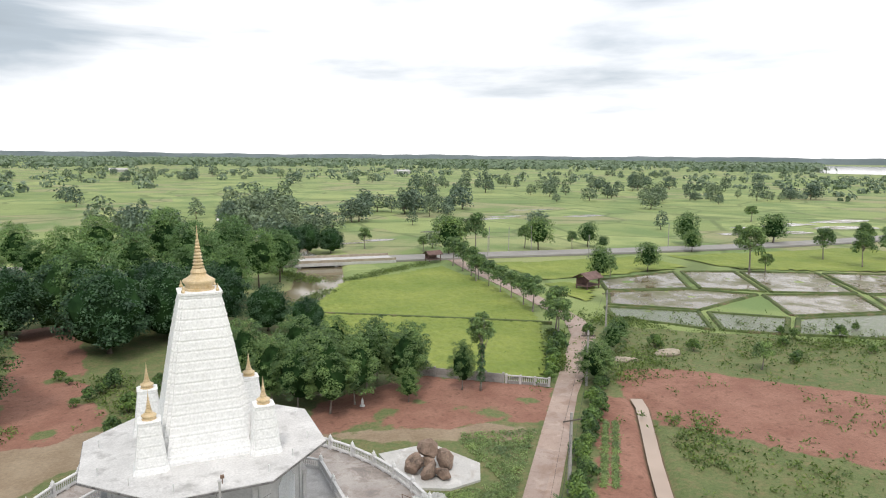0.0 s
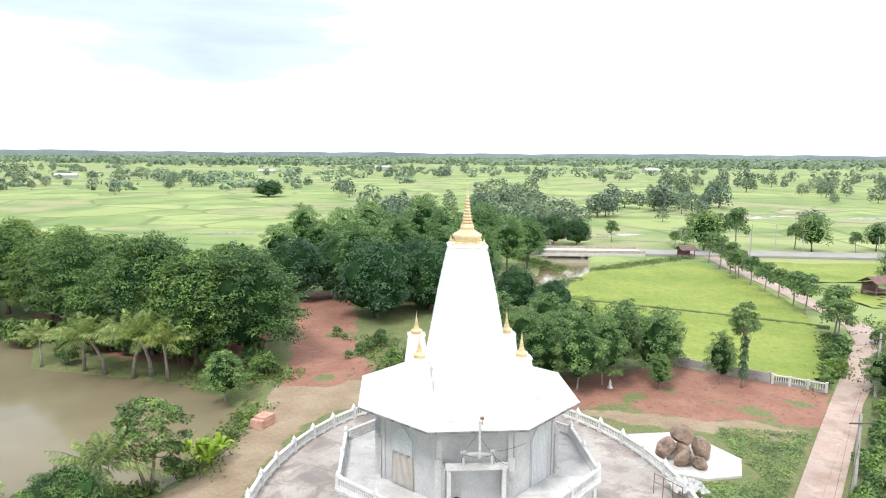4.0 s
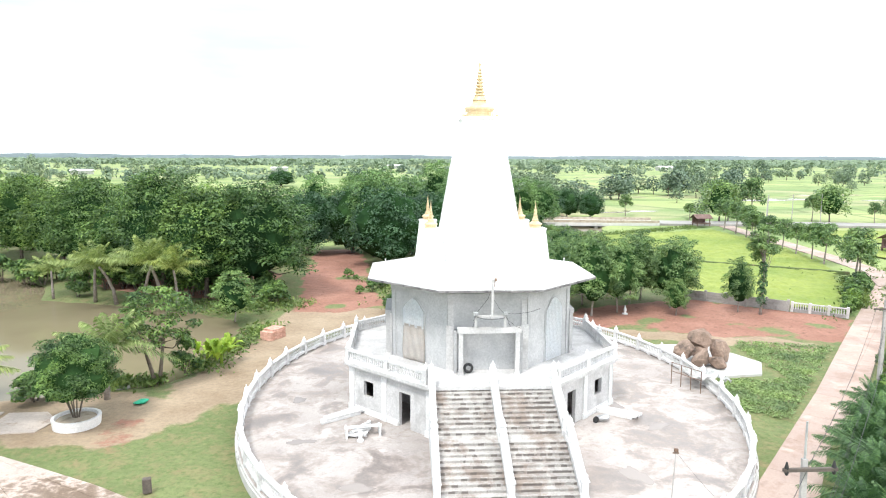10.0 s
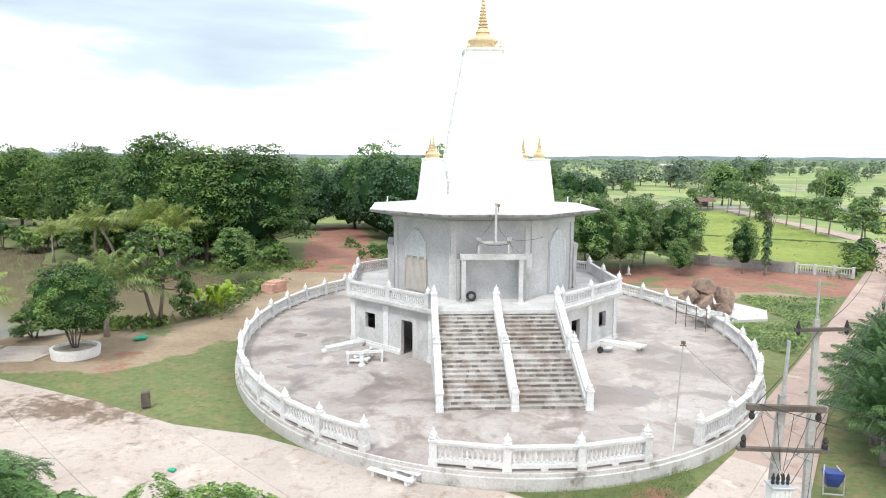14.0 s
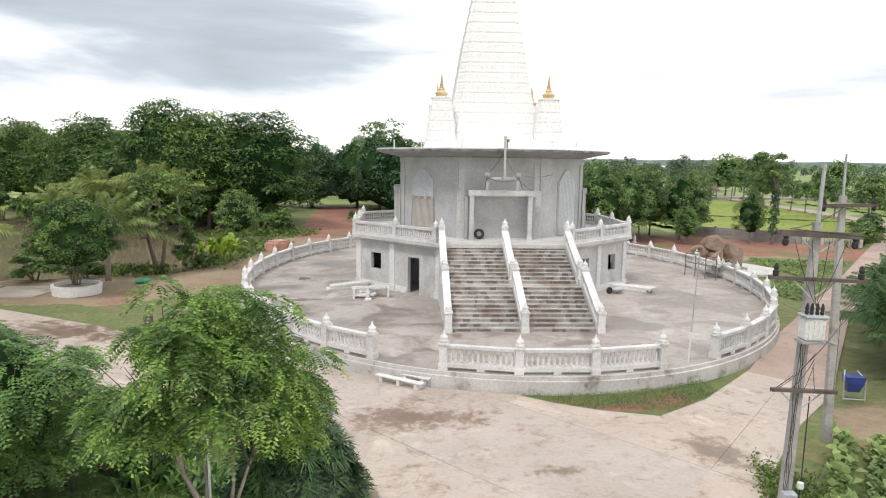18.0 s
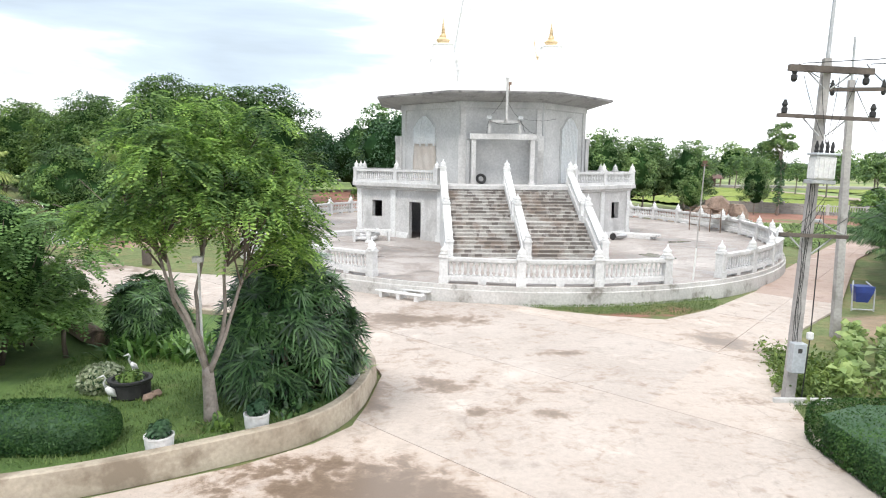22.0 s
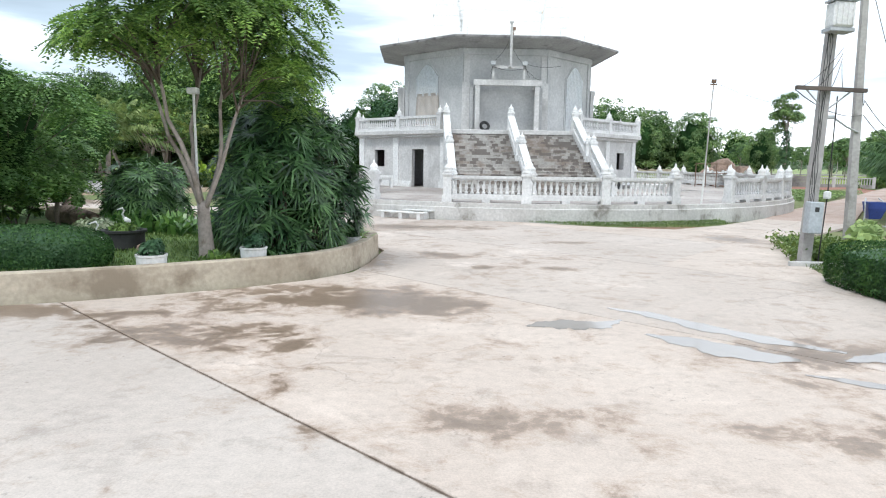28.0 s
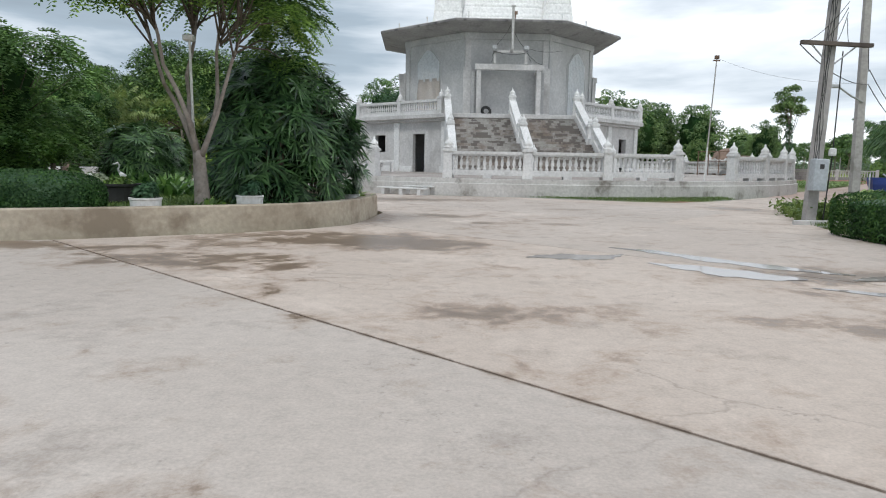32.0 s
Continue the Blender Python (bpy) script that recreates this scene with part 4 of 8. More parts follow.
def run_of_rail(angles, owner):
    global bal_mesh, post_mesh, fin_mesh, n_bal
    pts = [on_terrace(t) for t in angles]
    for i, (x, y) in enumerate(pts):
        a, b = pts[max(0, i - 1)], pts[min(len(pts) - 1, i + 1)]
        rz = math.atan2(b[1] - a[1], b[0] - a[0])
        if post_mesh is None:
            post_mesh = part("post", post_bm(1.0, 1.0), M["rail"], owner)
            fin_mesh = part("finial", finial(bmesh.new(), 1.0), M["white"], post_mesh, smooth=True)
            post_mesh.location, post_mesh.rotation_euler = (x, y, 0.6), (0, 0, rz)
        else:
            p = share(post_mesh, "post", (x, y, 0.6), owner, rz)
            share(fin_mesh, "finial", (0, 0, 0), p)
    for (x0, y0), (x1, y1) in zip(pts, pts[1:]):
        L = math.hypot(x1 - x0, y1 - y0)
        rz = math.atan2(y1 - y0, x1 - x0)
        bm = bmesh.new()
        box(bm, 0.14, L - 0.14, -0.12, 0.12, 0.10, 0.24)
        box(bm, 0.14, L - 0.14, -0.09, 0.09, 0.24, 0.28)
        box(bm, 0.14, L - 0.14, -0.10, 0.10, 0.75, 0.80)
        box(bm, 0.14, L - 0.14, -0.13, 0.13, 0.80, 0.90)
        box(bm, L / 2 - 0.14, L / 2 + 0.14, -0.12, 0.12, 0.0, 0.10)
        pan = part("rail_panel", bm, M["rail"], owner)
        pan.location, pan.rotation_euler = (x0, y0, 0.6), (0, 0, rz)
        k = int((L - 0.3) / 0.185)
        near = (y0 + y1) / 2 < 40
        for j in range(k):
            sx = 0.15 + (L - 0.3) * (j + 0.5) / k
            if near and n_bal < 300:
                n_bal += 1
                if bal_mesh is None:
                    bal_mesh = part("baluster", lathe(bmesh.new(), BALUSTER, 6), M["rail"], pan, smooth=True)
                    bal_mesh.location = (sx, 0, 0.275)
                else:
                    share(bal_mesh, "baluster", (sx, 0, 0.275), pan)
            else:
                lathe(extra, BALUSTER, 5, Matrix.Translation((x0, y0, 0.875)) @ Matrix.Rotation(rz, 4, "Z") @ Matrix.Translation((sx, 0, 0)))


t0, t1 = angle(-1.12, 22.7), angle(6.85, 23.2)
run_of_rail([t0 + (t1 - t0) * i / 3 for i in range(4)], balustrade)
t0, t1 = angle(9.25, 24.85), angle(-3.68, 24.3) + 2 * math.pi
run_of_rail([t0 + (t1 - t0) * i / 37 for i in range(38)], balustrade)
tagged(part("far_balusters", extra, M["rail"], balustrade), kind="stuff")

# ---- temple building ----
HOME = pose(1.95, 43.3, 0, 0, 0, 2.2)
temple = thing("temple_building", "unfinished grey octagonal temple hall with a white stupa on its roof", "temple", HOME)
T8 = math.tan(math.pi / 8)


def octo(d):
    h = d * T8
    return [(-h, -d), (h, -d), (d, -h), (d, h), (h, d), (-h, d), (-d, h), (-d, -h)]


def face_frame(d, i):
    """Local frame of face i of an octagon: x along it, y inwards; and its length."""
    c = octo(d)
    a, b = Vector((*c[i], 0)), Vector((*c[(i + 1) % 8], 0))
    ang = math.atan2(b.y - a.y, b.x - a.x)
    return Matrix.Translation(a) @ Matrix.Rotation(ang, 4, "Z"), (b - a).length


def wall_with(bm, L, z0, z1, th, holes, m):
    xs = sorted({0.0, L, *[h[0] for h in holes], *[h[1] for h in holes]})
    for a, b in zip(xs, xs[1:]):
        hs = [h for h in holes if h[0] <= a + 1e-6 and h[1] >= b - 1e-6]
        if not hs:
            box(bm, a, b, 0, th, z0, z1, m)
        else:
            h = hs[0]
            if h[2] > z0:
                box(bm, a, b, 0, th, z0, h[2], m)
            box(bm, a, b, 0, th, h[3], z1, m)
    return bm


PD, FLOOR = 8.1, 3.65
for i in range(8):
    m, L = face_frame(PD, i)
    holes = []
    if i == 7:
        holes = [(1.15, 2.0, 1.68, 2.62), (4.2, 5.1, 0.60, 2.64)]
    elif i == 1:
        holes = [(1.6, 2.5, 0.60, 2.64), (4.7, 5.55, 1.68, 2.62)]
    elif i in (2, 6):
        holes = [(1.2, 2.05, 1.68, 2.62), (4.6, 5.45, 1.68, 2.62)]
    part("podium_wall", wall_with(bmesh.new(), L, 0.6, 3.28, 0.22, holes, m), M["render_light"], temple)
    if i:
        for sx in (0.12, 3.0 if i != 1 else 3.5, L - 0.12):
            bm = bmesh.new()
            box(bm, sx - 0.2, sx + 0.2, -0.09, 0.0, 0.6, 3.28, m)
            box(bm, sx - 0.25, sx + 0.25, -0.15, 0.0, 0.6, 0.95, m)
            part("pilaster", bm, M["white"], temple)
        segs = [(0.3, 2.75), (3.25, 4.15)] if i == 7 else ([(0.3, 1.55), (3.75, L - 0.3)] if i == 1 else [(0.3, 2.75), (3.25, L - 0.3)])
        for a, b in segs:
            bm = bmesh.new()
            box(bm, a, b, -0.10, 0.0, 0.6, 0.78, m)
            box(bm, a, b, -0.05, 0.0, 0.78, 0.92, m)
            part("plinth", bm, M["white"], temple)


def oct_ring(bm, steps):
    return loft(bm, [[(x, y, z) for x, y in octo(d)] for d, z in steps])


part("podium_core", oct_ring(bmesh.new(), [(5.2, 0.6), (5.2, 3.2)]), M["render"], temple)
part("podium_slab", oct_ring(bmesh.new(), [(8.12, 3.26), (8.30, 3.30), (8.30, 3.40), (8.48, 3.44), (8.48, 3.63), (8.44, FLOOR)]), M["render_light"], temple, "stained cement podium slab with stepped edge")
# podium railing
pmesh = fmesh = bmesh_ob = None
for i in range(1, 8):
    m, L = face_frame(8.25, i)
    rz = m.to_euler().z
    stops = [0.0, L / 2, L]
    if i == 1:
        stops[0] = 0.35
    if i == 7:
        stops[2] = L - 0.35
    for k, sx in enumerate(stops):
        if k == 2 and i != 7:
            continue
        p = m @ Vector((sx, 0, FLOOR))
        if pmesh is None:
            pmesh = part("railing_post", post_bm(0.86, 0.9), M["rail"], temple)
            fmesh = part("finial", finial(bmesh.new(), 0.86, 0.9), M["white"], pmesh, smooth=True)
            pmesh.location, pmesh.rotation_euler = p, (0, 0, rz)
        else:
            share(fmesh, "finial", (0, 0, 0), share(pmesh, "railing_post", p, temple, rz))
    for a, b in zip(stops, stops[1:]):
        bm = bmesh.new()
        box(bm, a + 0.1, b - 0.1, -0.11, 0.11, FLOOR, FLOOR + 0.16, m)
        box(bm, a + 0.1, b - 0.1, -0.11, 0.11, FLOOR + 0.62, FLOOR + 0.75, m)
        pan = part("railing_panel", bm, M["rail"], temple)
        cnt = int((b - a - 0.3) / 0.17)
        for j in range(cnt):
            p = m @ Vector((a + 0.15 + (b - a - 0.3) * (j + 0.5) / cnt, 0, FLOOR + 0.16))
            if bmesh_ob is None:
                bmesh_ob = part("baluster", lathe(bmesh.new(), [(r, z * 0.96) for r, z in BALUSTER], 6), M["rail"], pan, smooth=True)
                bmesh_ob.location = p
            else:
                share(bmesh_ob, "baluster", p, pan)

# stairs: two flights with a landing half way
N1, N2, GO, LAND = 10, 11, 0.315, 0.62
RISE = (FLOOR - 0.6) / (N1 + N2)
Y_TOP = -8.1
Y_BOT = Y_TOP - GO * (N1 + N2 - 1) - LAND


def tread_y(k):
    return Y_BOT + GO * k + (LAND if k >= N1 else 0)


for side in (-1, 1):
    x0, x1 = (-3.18, -0.15) if side < 0 else (0.15, 3.18)
    for k in range(N1 + N2):
        y = tread_y(k)
        ye = tread_y(k + 1) if k + 1 < N1 + N2 else Y_TOP + 0.3
        z = 0.6 + RISE * (k + 1)
        if k == N1 - 1:
            ye = tread_y(N1)
        bm = bmesh.new()
        box(bm, x0, x1, y + 0.025, ye + 0.05, max(0.6, z - RISE * 1.6), z - 0.05)
        box(bm, x0, x1, y, ye + 0.04, z - 0.05, z - 0.003)
        part("stair_step", bm, M["steps"], temple)
bm = bmesh.new()
prof = [(Y_BOT + 0.4, 0.6), (Y_TOP, 0.6), (Y_TOP, FLOOR - 0.4)]
loft(bm, [[(x, y, z) for y, z in prof] for x in (-3.18, 3.18)])
bmesh.ops.recalc_face_normals(bm, faces=bm.faces)
part("stair_core", bm, M["render"], temple)
Y_M0, Y_M1 = tread_y(N1 - 1) + 0.05, tread_y(N1)
Z_MID = 0.6 + RISE * N1
sp_mesh = sf_mesh = sb_mesh = None
for cx in (-3.35, 0.0, 3.35):
    w = 0.14
    bm = bmesh.new()
    # string wall, in two slopes
    for (ya, za, yb, zb) in ((Y_BOT - 0.05, 0.6, Y_M0, Z_MID), (Y_M1 - 0.1, Z_MID, Y_TOP + 0.05, FLOOR)):
        lo = [(ya, 0.6), (yb, 0.6), (yb, zb + 0.28), (ya, za + 0.28)]
        lp = [[(cx - w, y, z) for y, z in lo], [(cx + w, y, z) for y, z in lo]]
        loft(bm, lp)
    lo = [(Y_M0, 0.6), (Y_M1 - 0.1, 0.6), (Y_M1 - 0.1, Z_MID + 0.28), (Y_M0, Z_MID + 0.28)]
    loft(bm, [[(cx - w, y, z) for y, z in lo], [(cx + w, y, z) for y, z in lo]])
    bmesh.ops.recalc_face_normals(bm, faces=bm.faces)
    part("stair_string", bm, M["rail"], temple)
    bm = bmesh.new()
    for (ya, za, yb, zb) in ((Y_BOT, 0.6, Y_M0, Z_MID), (Y_M1, Z_MID, Y_TOP, FLOOR)):
        lo = [(ya, za + 0.70), (yb, zb + 0.70), (yb, zb + 0.82), (ya, za + 0.82)]
        loft(bm, [[(cx - w - 0.03, y, z) for y, z in lo], [(cx + w + 0.03, y, z) for y, z in lo]])
    bmesh.ops.recalc_face_normals(bm, faces=bm.faces)
    hand = part("stair_rail", bm, M["rail"], temple)
    for (ya, za, yb, zb) in ((Y_BOT, 0.6, Y_M0, Z_MID), (Y_M1, Z_MID, Y_TOP, FLOOR)):
        for j in range(11):
            f = (j + 1) / 12
            p = (cx, ya + (yb - ya) * f, za + (zb - za) * f + 0.25)
            if sb_mesh is None:
                sb_mesh = part("baluster", lathe(bmesh.new(), BALUSTER, 6), M["white"], hand, smooth=True)
                sb_mesh.location = p
            else:
                share(sb_mesh, "baluster", p, hand)
    for y, z in ((Y_BOT - 0.1, 0.6), (Y_M0 + 0.05, Z_MID), (Y_M1 + 0.02, Z_MID), (Y_TOP - 0.1, FLOOR)):
        if sp_mesh is None:
            sp_mesh = part("newel_post", post_bm(0.95, 1.05), M["white"], temple)
            sf_mesh = part("finial", finial(bmesh.new(), 0.95, 0.95), M["white"], sp_mesh, smooth=True)
            sp_mesh.location = (cx, y, z)
        else:
            share(sf_mesh, "finial", (0, 0, 0), share(sp_mesh, "newel_post", (cx, y, z), temple))

# octagonal hall
HD, EAVE = 5.55, 8.2
for i in range(8):
    m, L = face_frame(HD, i)
    part("hall_wall", wall_with(bmesh.new(), L, FLOOR, EAVE, 0.3, [], m), M["render"], temple)
    bm = bmesh.new()
    box(bm, -0.06, L + 0.06, -0.10, 0.0, EAVE - 0.34, EAVE, m)
    part("ring_beam", bm, M["render"], temple)
    for sx in (0.16, L - 0.16):
        bm = bmesh.new()
        box(bm, sx - 0.15, sx + 0.15, -0.07, 0, FLOOR, EAVE - 0.34, m)
        part("pilaster", bm, M["render_light"] if i == 0 else M["render"], temple)
    if i == 0:
        for sx in (0.12, L - 0.12):
            part("pilaster_base", box(bmesh.new(), sx - 0.22, sx + 0.22, -0.16, -0.07, FLOOR, 6.35, m), M["render_light"], temple, "pale unfinished pilaster")
    if i % 2:
        c = {7: L * 0.40, 1: L * 0.62}.get(i, L / 2)

        def arch(hw, z0, zs, zt):
            pts = [(c - hw, z0), (c + hw, z0), (c + hw, zs)]
            for k in range(1, 8):
                f = k / 8
                pts.append((c + hw * (1 - f) ** 0.55 * (1 - 0.12 * math.sin(math.pi * f)), zs + (zt - zs) * (f ** 1.25)))
            pts.append((c, zt))
            for k in range(7, 0, -1):
                f = k / 8
                pts.append((c - hw * (1 - f) ** 0.55 * (1 - 0.12 * math.sin(math.pi * f)), zs + (zt - zs) * (f ** 1.25)))
            pts.append((c - hw, zs))
            return pts

        bm = bmesh.new()
        loft(bm, [[tuple(m @ Vector((x, y, z))) for x, z in arch(0.98, FLOOR + 0.02, 6.85, 7.62)] for y in (-0.035, 0.0)])
        bmesh.ops.recalc_face_normals(bm, faces=bm.faces)
        part("arch_surround", bm, M["render"], temple)
        # corrugated sheet inside the arch
        bm = bmesh.new()
        low = 5.75 if i in (7,) else FLOOR + 0.03
        cols = 22
        prev = None
        for k in range(cols + 1):
            x = c - 0.86 + 1.72 * k / cols
            fx = abs(x - c) / 0.86
            top = 6.80 + 0.72 * max(0.0, 1 - fx ** 1.7) ** 1.1
            y = -0.065 - 0.022 * (k % 2)
            a, b = bm.verts.new(m @ Vector((x, y, low))), bm.verts.new(m @ Vector((x, y, top)))
            if prev:
                bm.faces.new((prev[0], a, b, prev[1]))
            prev = (a, b)
        r = bmesh.ops.solidify(bm, geom=bm.faces[:], thickness=0.012)
        bmesh.ops.recalc_face_normals(bm, faces=bm.faces)
        part("corrugated_sheet", bm, M["sheet"], temple, "pale blue-grey corrugated sheet closing the arch")
        if i == 7:
            bm = bmesh.new()
            rows, colsn = 10, 16
            g = [[bm.verts.new(m @ Vector((c - 0.84 + 1.78 * (q / colsn) + (0.10 if q > 8 else 0.0) * (1 - p / rows), -0.10 - 0.05 * math.sin(q * 1.3 + p * 0.5), FLOOR + 0.05 + (5.85 - FLOOR) * p / rows))) for q in range(colsn + 1)] for p in range(rows + 1)]
            for p in range(rows):
                for q in range(colsn):
                    bm.faces.new((g[p][q], g[p][q + 1], g[p + 1][q + 1], g[p + 1][q]))
            bmesh.ops.solidify(bm, geom=bm.faces[:], thickness=0.01)
            part("cloth_cover", bm, M["cloth"], temple, "beige cloth hung over the lower arch", smooth=True)
# doorway frames standing before the front, side and back walls
for quarter in range(4):
    turn = Matrix.Rotation(quarter * math.pi / 2, 4, "Z") @ Matrix.Translation((0, 0.62 if quarter else 0.0, 0))
    for sx in (-1, 1):
        bm = bmesh.new()
        box(bm, sx * 1.62 - 0.12, sx * 1.62 + 0.12, -6.62, -6.34, FLOOR, 6.1, turn)
        box(bm, sx * 1.62 - 0.17, sx * 1.62 + 0.17, -6.67, -6.29, FLOOR, FLOOR + 0.12, turn)
        part("portal_post", bm, M["render_light"], temple)
        part("portal_tie", box(bmesh.new(), sx * 1.62 - 0.10, sx * 1.62 + 0.10, -6.34, -6.20 if quarter else -5.55, 5.95, 6.09, turn), M["render_light"], temple)
        part("portal_pilaster", box(bmesh.new(), sx * 1.90 - 0.08, sx * 1.90 + 0.08, -6.26 if quarter else -6.2, -6.17 if quarter else -5.55, FLOOR, 6.05, turn), M["render"], temple)
        if quarter:
            part("pilaster_base", box(bmesh.new(), sx * 2.2 - 0.22, sx * 2.2 + 0.22, -6.33, -6.24, FLOOR, 6.35, turn), M["render_light"], temple, "pale unfinished pilaster")
    part("lintel", box(bmesh.new(), -1.82, 1.82, -6.66, -6.30, 6.1, 6.40, turn), M["render_light"], temple)
# loose wiring of the portal lamps
bm = bmesh.new()
rng = np.random.default_rng(58)
for x0, z0, x1, z1 in ((-0.82, 7.2, 0.05, 8.5), (0.88, 7.2, 0.1, 8.3), (0.88, 7.1, 1.75, 6.4), (0.92, 7.2, 1.2, 6.5), (-0.7, 7.05, 0.8, 7.0), (-0.8, 7.1, -1.0, 6.45), (0.9, 7.25, 3.0, 7.3)):
    tube(bm, [(x0 + (x1 - x0) * t + rng.normal() * 0.03, -6.66 + (0.9 if x1 > 2 else 0.0) * t, z0 + (z1 - z0) * t - 0.5 * t * (1 - t)) for t in np.linspace(0, 1, 9)], [0.012] * 9, 4)
part("wiring", bm, M["rubber"], temple, "tangled black wires round the lamp bracket")
bm = bmesh.new()
box(bm, -0.85, 0.95, -6.62, -6.52, 7.0, 7.14)
for sx in (-0.85, 0.82):
    box(bm, sx, sx + 0.13, -6.62, -6.50, 6.42, 7.25)
part("lamp_bracket", bm, M["render_light"], temple)
bm = bmesh.new()
box(bm, 0.01, 0.13, -7.22, -7.10, 7.1, 9.25)
box(bm, 0.01, 0.13, -7.10, -6.52, 7.02, 7.12)
box(bm, -0.03, 0.17, -7.26, -7.06, 9.25, 9.33)
part("lamp_pole", bm, M["render_light"], temple)
for sx in (-0.82, 0.88):
    bm = bmesh.new()
    box(bm, sx - 0.14, sx + 0.14, -6.78, -6.60, 7.16, 7.36, None, 0.02)
    box(bm, sx - 0.03, sx + 0.03, -6.65, -6.55, 7.1, 7.2)
    part("floodlight", bm, M["steel"], temple)
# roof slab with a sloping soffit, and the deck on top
part("roof_slab", oct_ring(bmesh.new(), [(5.5, 8.2), (5.7, 8.22), (6.98, 8.50), (7.04, 8.53), (7.04, 8.62), (6.96, 8.66)]), M["soffit"], temple, "concrete roof slab with a darker sloping soffit")
part("roof_edge", oct_ring(bmesh.new(), [(7.055, 8.525), (7.06, 8.54), (7.06, 8.635), (7.05, 8.645)]), M["edge"], temple, "dark weathered edge of the roof slab")
bm = bmesh.new()
oct_ring(bm, [(7.03, 8.63), (7.02, 8.685), (6.6, 8.72), (2.9, 8.80)])
part("roof_deck", bm, M["deck"], temple)
for k, (x, y) in enumerate([(-6.0, -2.6), (-4.4, -4.6), (-2.2, -6.3), (2.9, -6.0), (4.6, -4.4), (6.0, -2.2), (6.1, 1.6), (5.0, 4.2), (-6.1, 1.5)]):
    bm = bmesh.new()
    lathe(bm, [(0.035, 8.62), (0.035, 9.12), (0.05, 9.12), (0.05, 9.18)], 6, Matrix.Translation((x, y, 0)))
    part("roof_pipe", bm, M["white"], temple)
bm = bmesh.new()
tube(bm, [(0.3, -6.35, 8.65), (0.3, -6.35, 9.05)], [0.03, 0.03], 6)
box(bm, 0.2, 0.4, -6.45, -6.25, 9.05, 9.2)
part("roof_lamp", bm, M["rust"], temple)


# stupa
def redent(hw, cut):
    a, b, c = hw, hw - cut, hw - 2 * cut
    q = [(a, -c), (a, c), (b, c), (b, b), (c, b), (c, a)]
    out = []
    for k in range(4):
        s, co = [(0, 1), (1, 0), (0, -1), (-1, 0)][k]
        out += [(x * co - y * s, x * s + y * co) for x, y in q]
    return out


def width_at(z, pts):
    for (z0, w0), (z1, w1) in zip(pts, pts[1:]):
        if z <= z1:
            return w0 + (w1 - w0) * (z - z0) / (z1 - z0)
    return pts[-1][1]


def stepped_tower(cx, cy, z0, z1, count, pts, owner, cut):
    for k in range(count):
        za, zb = z0 + (z1 - z0) * k / count, z0 + (z1 - z0) * (k + 1) / count
        wa, wb = width_at(za, pts), width_at(zb, pts)
        h = zb - za
        lip = 0.02 if count > 6 else 0.015
        steps = [(wa, za), (wa * 0.99, za + h * 0.12), (wb + (wa - wb) * 0.45, za + h * 0.55), (wb + lip * 0.5, za + h * 0.72), (wb + lip, za + h * 0.80), (wb + lip, za + h * 0.90), (wb, zb - 0.002)]
        bm = bmesh.new()
        loft(bm, [[(cx + x, cy + y, z) for x, y in redent(w, w * cut)] for w, z in steps])
        part("stupa_tier", bm, M["chedi"], owner)
        # small corner buds along the tier edge
        if count > 6:
            w = wb + lip * 0.6
            for ax, ay in ((1, 1), (1, -1), (-1, 1), (-1, -1)):
                for fx, fy in ((1.0, 1 - 2.0 * cut), (1 - 2.0 * cut, 1.0)):
                    bm = bmesh.new()
                    lathe(bm, [(0.05, 0), (0.07, 0.05), (0.01, 0.17)], 6, Matrix.Translation((cx + ax * w * fx * 0.97, cy + ay * w * fy * 0.97, za + h * 0.9)))
                    part("corner_bud", bm, M["chedi"], owner)


def gold_top(cx, cy, z, s, owner):
    bm = bmesh.new()
    lathe(bm, [(0.92 * s, z), (0.92 * s, z + 0.10 * s), (0.78 * s, z + 0.12 * s), (0.80 * s, z + 0.30 * s), (0.97 * s, z + 0.50 * s), (0.95 * s, z + 0.60 * s), (0.70 * s, z + 0.74 * s), (0.46 * s, z + 0.92 * s), (0.44 * s, z + 1.02 * s), (0.48 * s, z + 1.06 * s), (0.36 * s, z + 1.3 * s)], 16, Matrix.Translation((cx, cy, 0)))
    part("gold_bell", bm, M["gold"], owner, smooth=False)
    bm = bmesh.new()
    prof = []
    for k in range(9):
        r, zz = 0.36 - 0.032 * k, 1.3 + 0.20 * k
        prof += [(r * s * 0.72, z + zz * s), (r * s, z + (zz + 0.05) * s), (r * s, z + (zz + 0.11) * s), (r * s * 0.66, z + (zz + 0.17) * s)]
    prof += [(0.05 * s, z + 3.1 * s), (0.07 * s, z + 3.3 * s), (0.03 * s, z + 3.5 * s), (0.004, z + 3.95 * s)]
    lathe(bm, prof, 12, Matrix.Translation((cx, cy, 0)))
    part("gold_spire", bm, M["gold"], owner)


MAIN = [(8.7, 3.0), (11.5, 2.44), (15.3, 1.80), (18.3, 1.20)]
bm = bmesh.new()
loft(bm, [[(x, y, z) for x, y in redent(w, w * 0.1)] for w, z in ((3.25, 8.7), (3.25, 9.0), (3.1, 9.05), (3.1, 9.25))])
part("stupa_base", bm, M["chedi"], temple)
stepped_tower(0, 0, 9.2, 18.3, 15, MAIN, temple, 0.09)
bm = bmesh.new()
loft(bm, [[(x, y, z) for x, y in redent(w, w * 0.1)] for w, z in ((1.2, 18.28), (1.27, 18.36), (1.27, 18.46), (1.12, 18.5))])
part("stupa_cornice", bm, M["chedi"], temple)
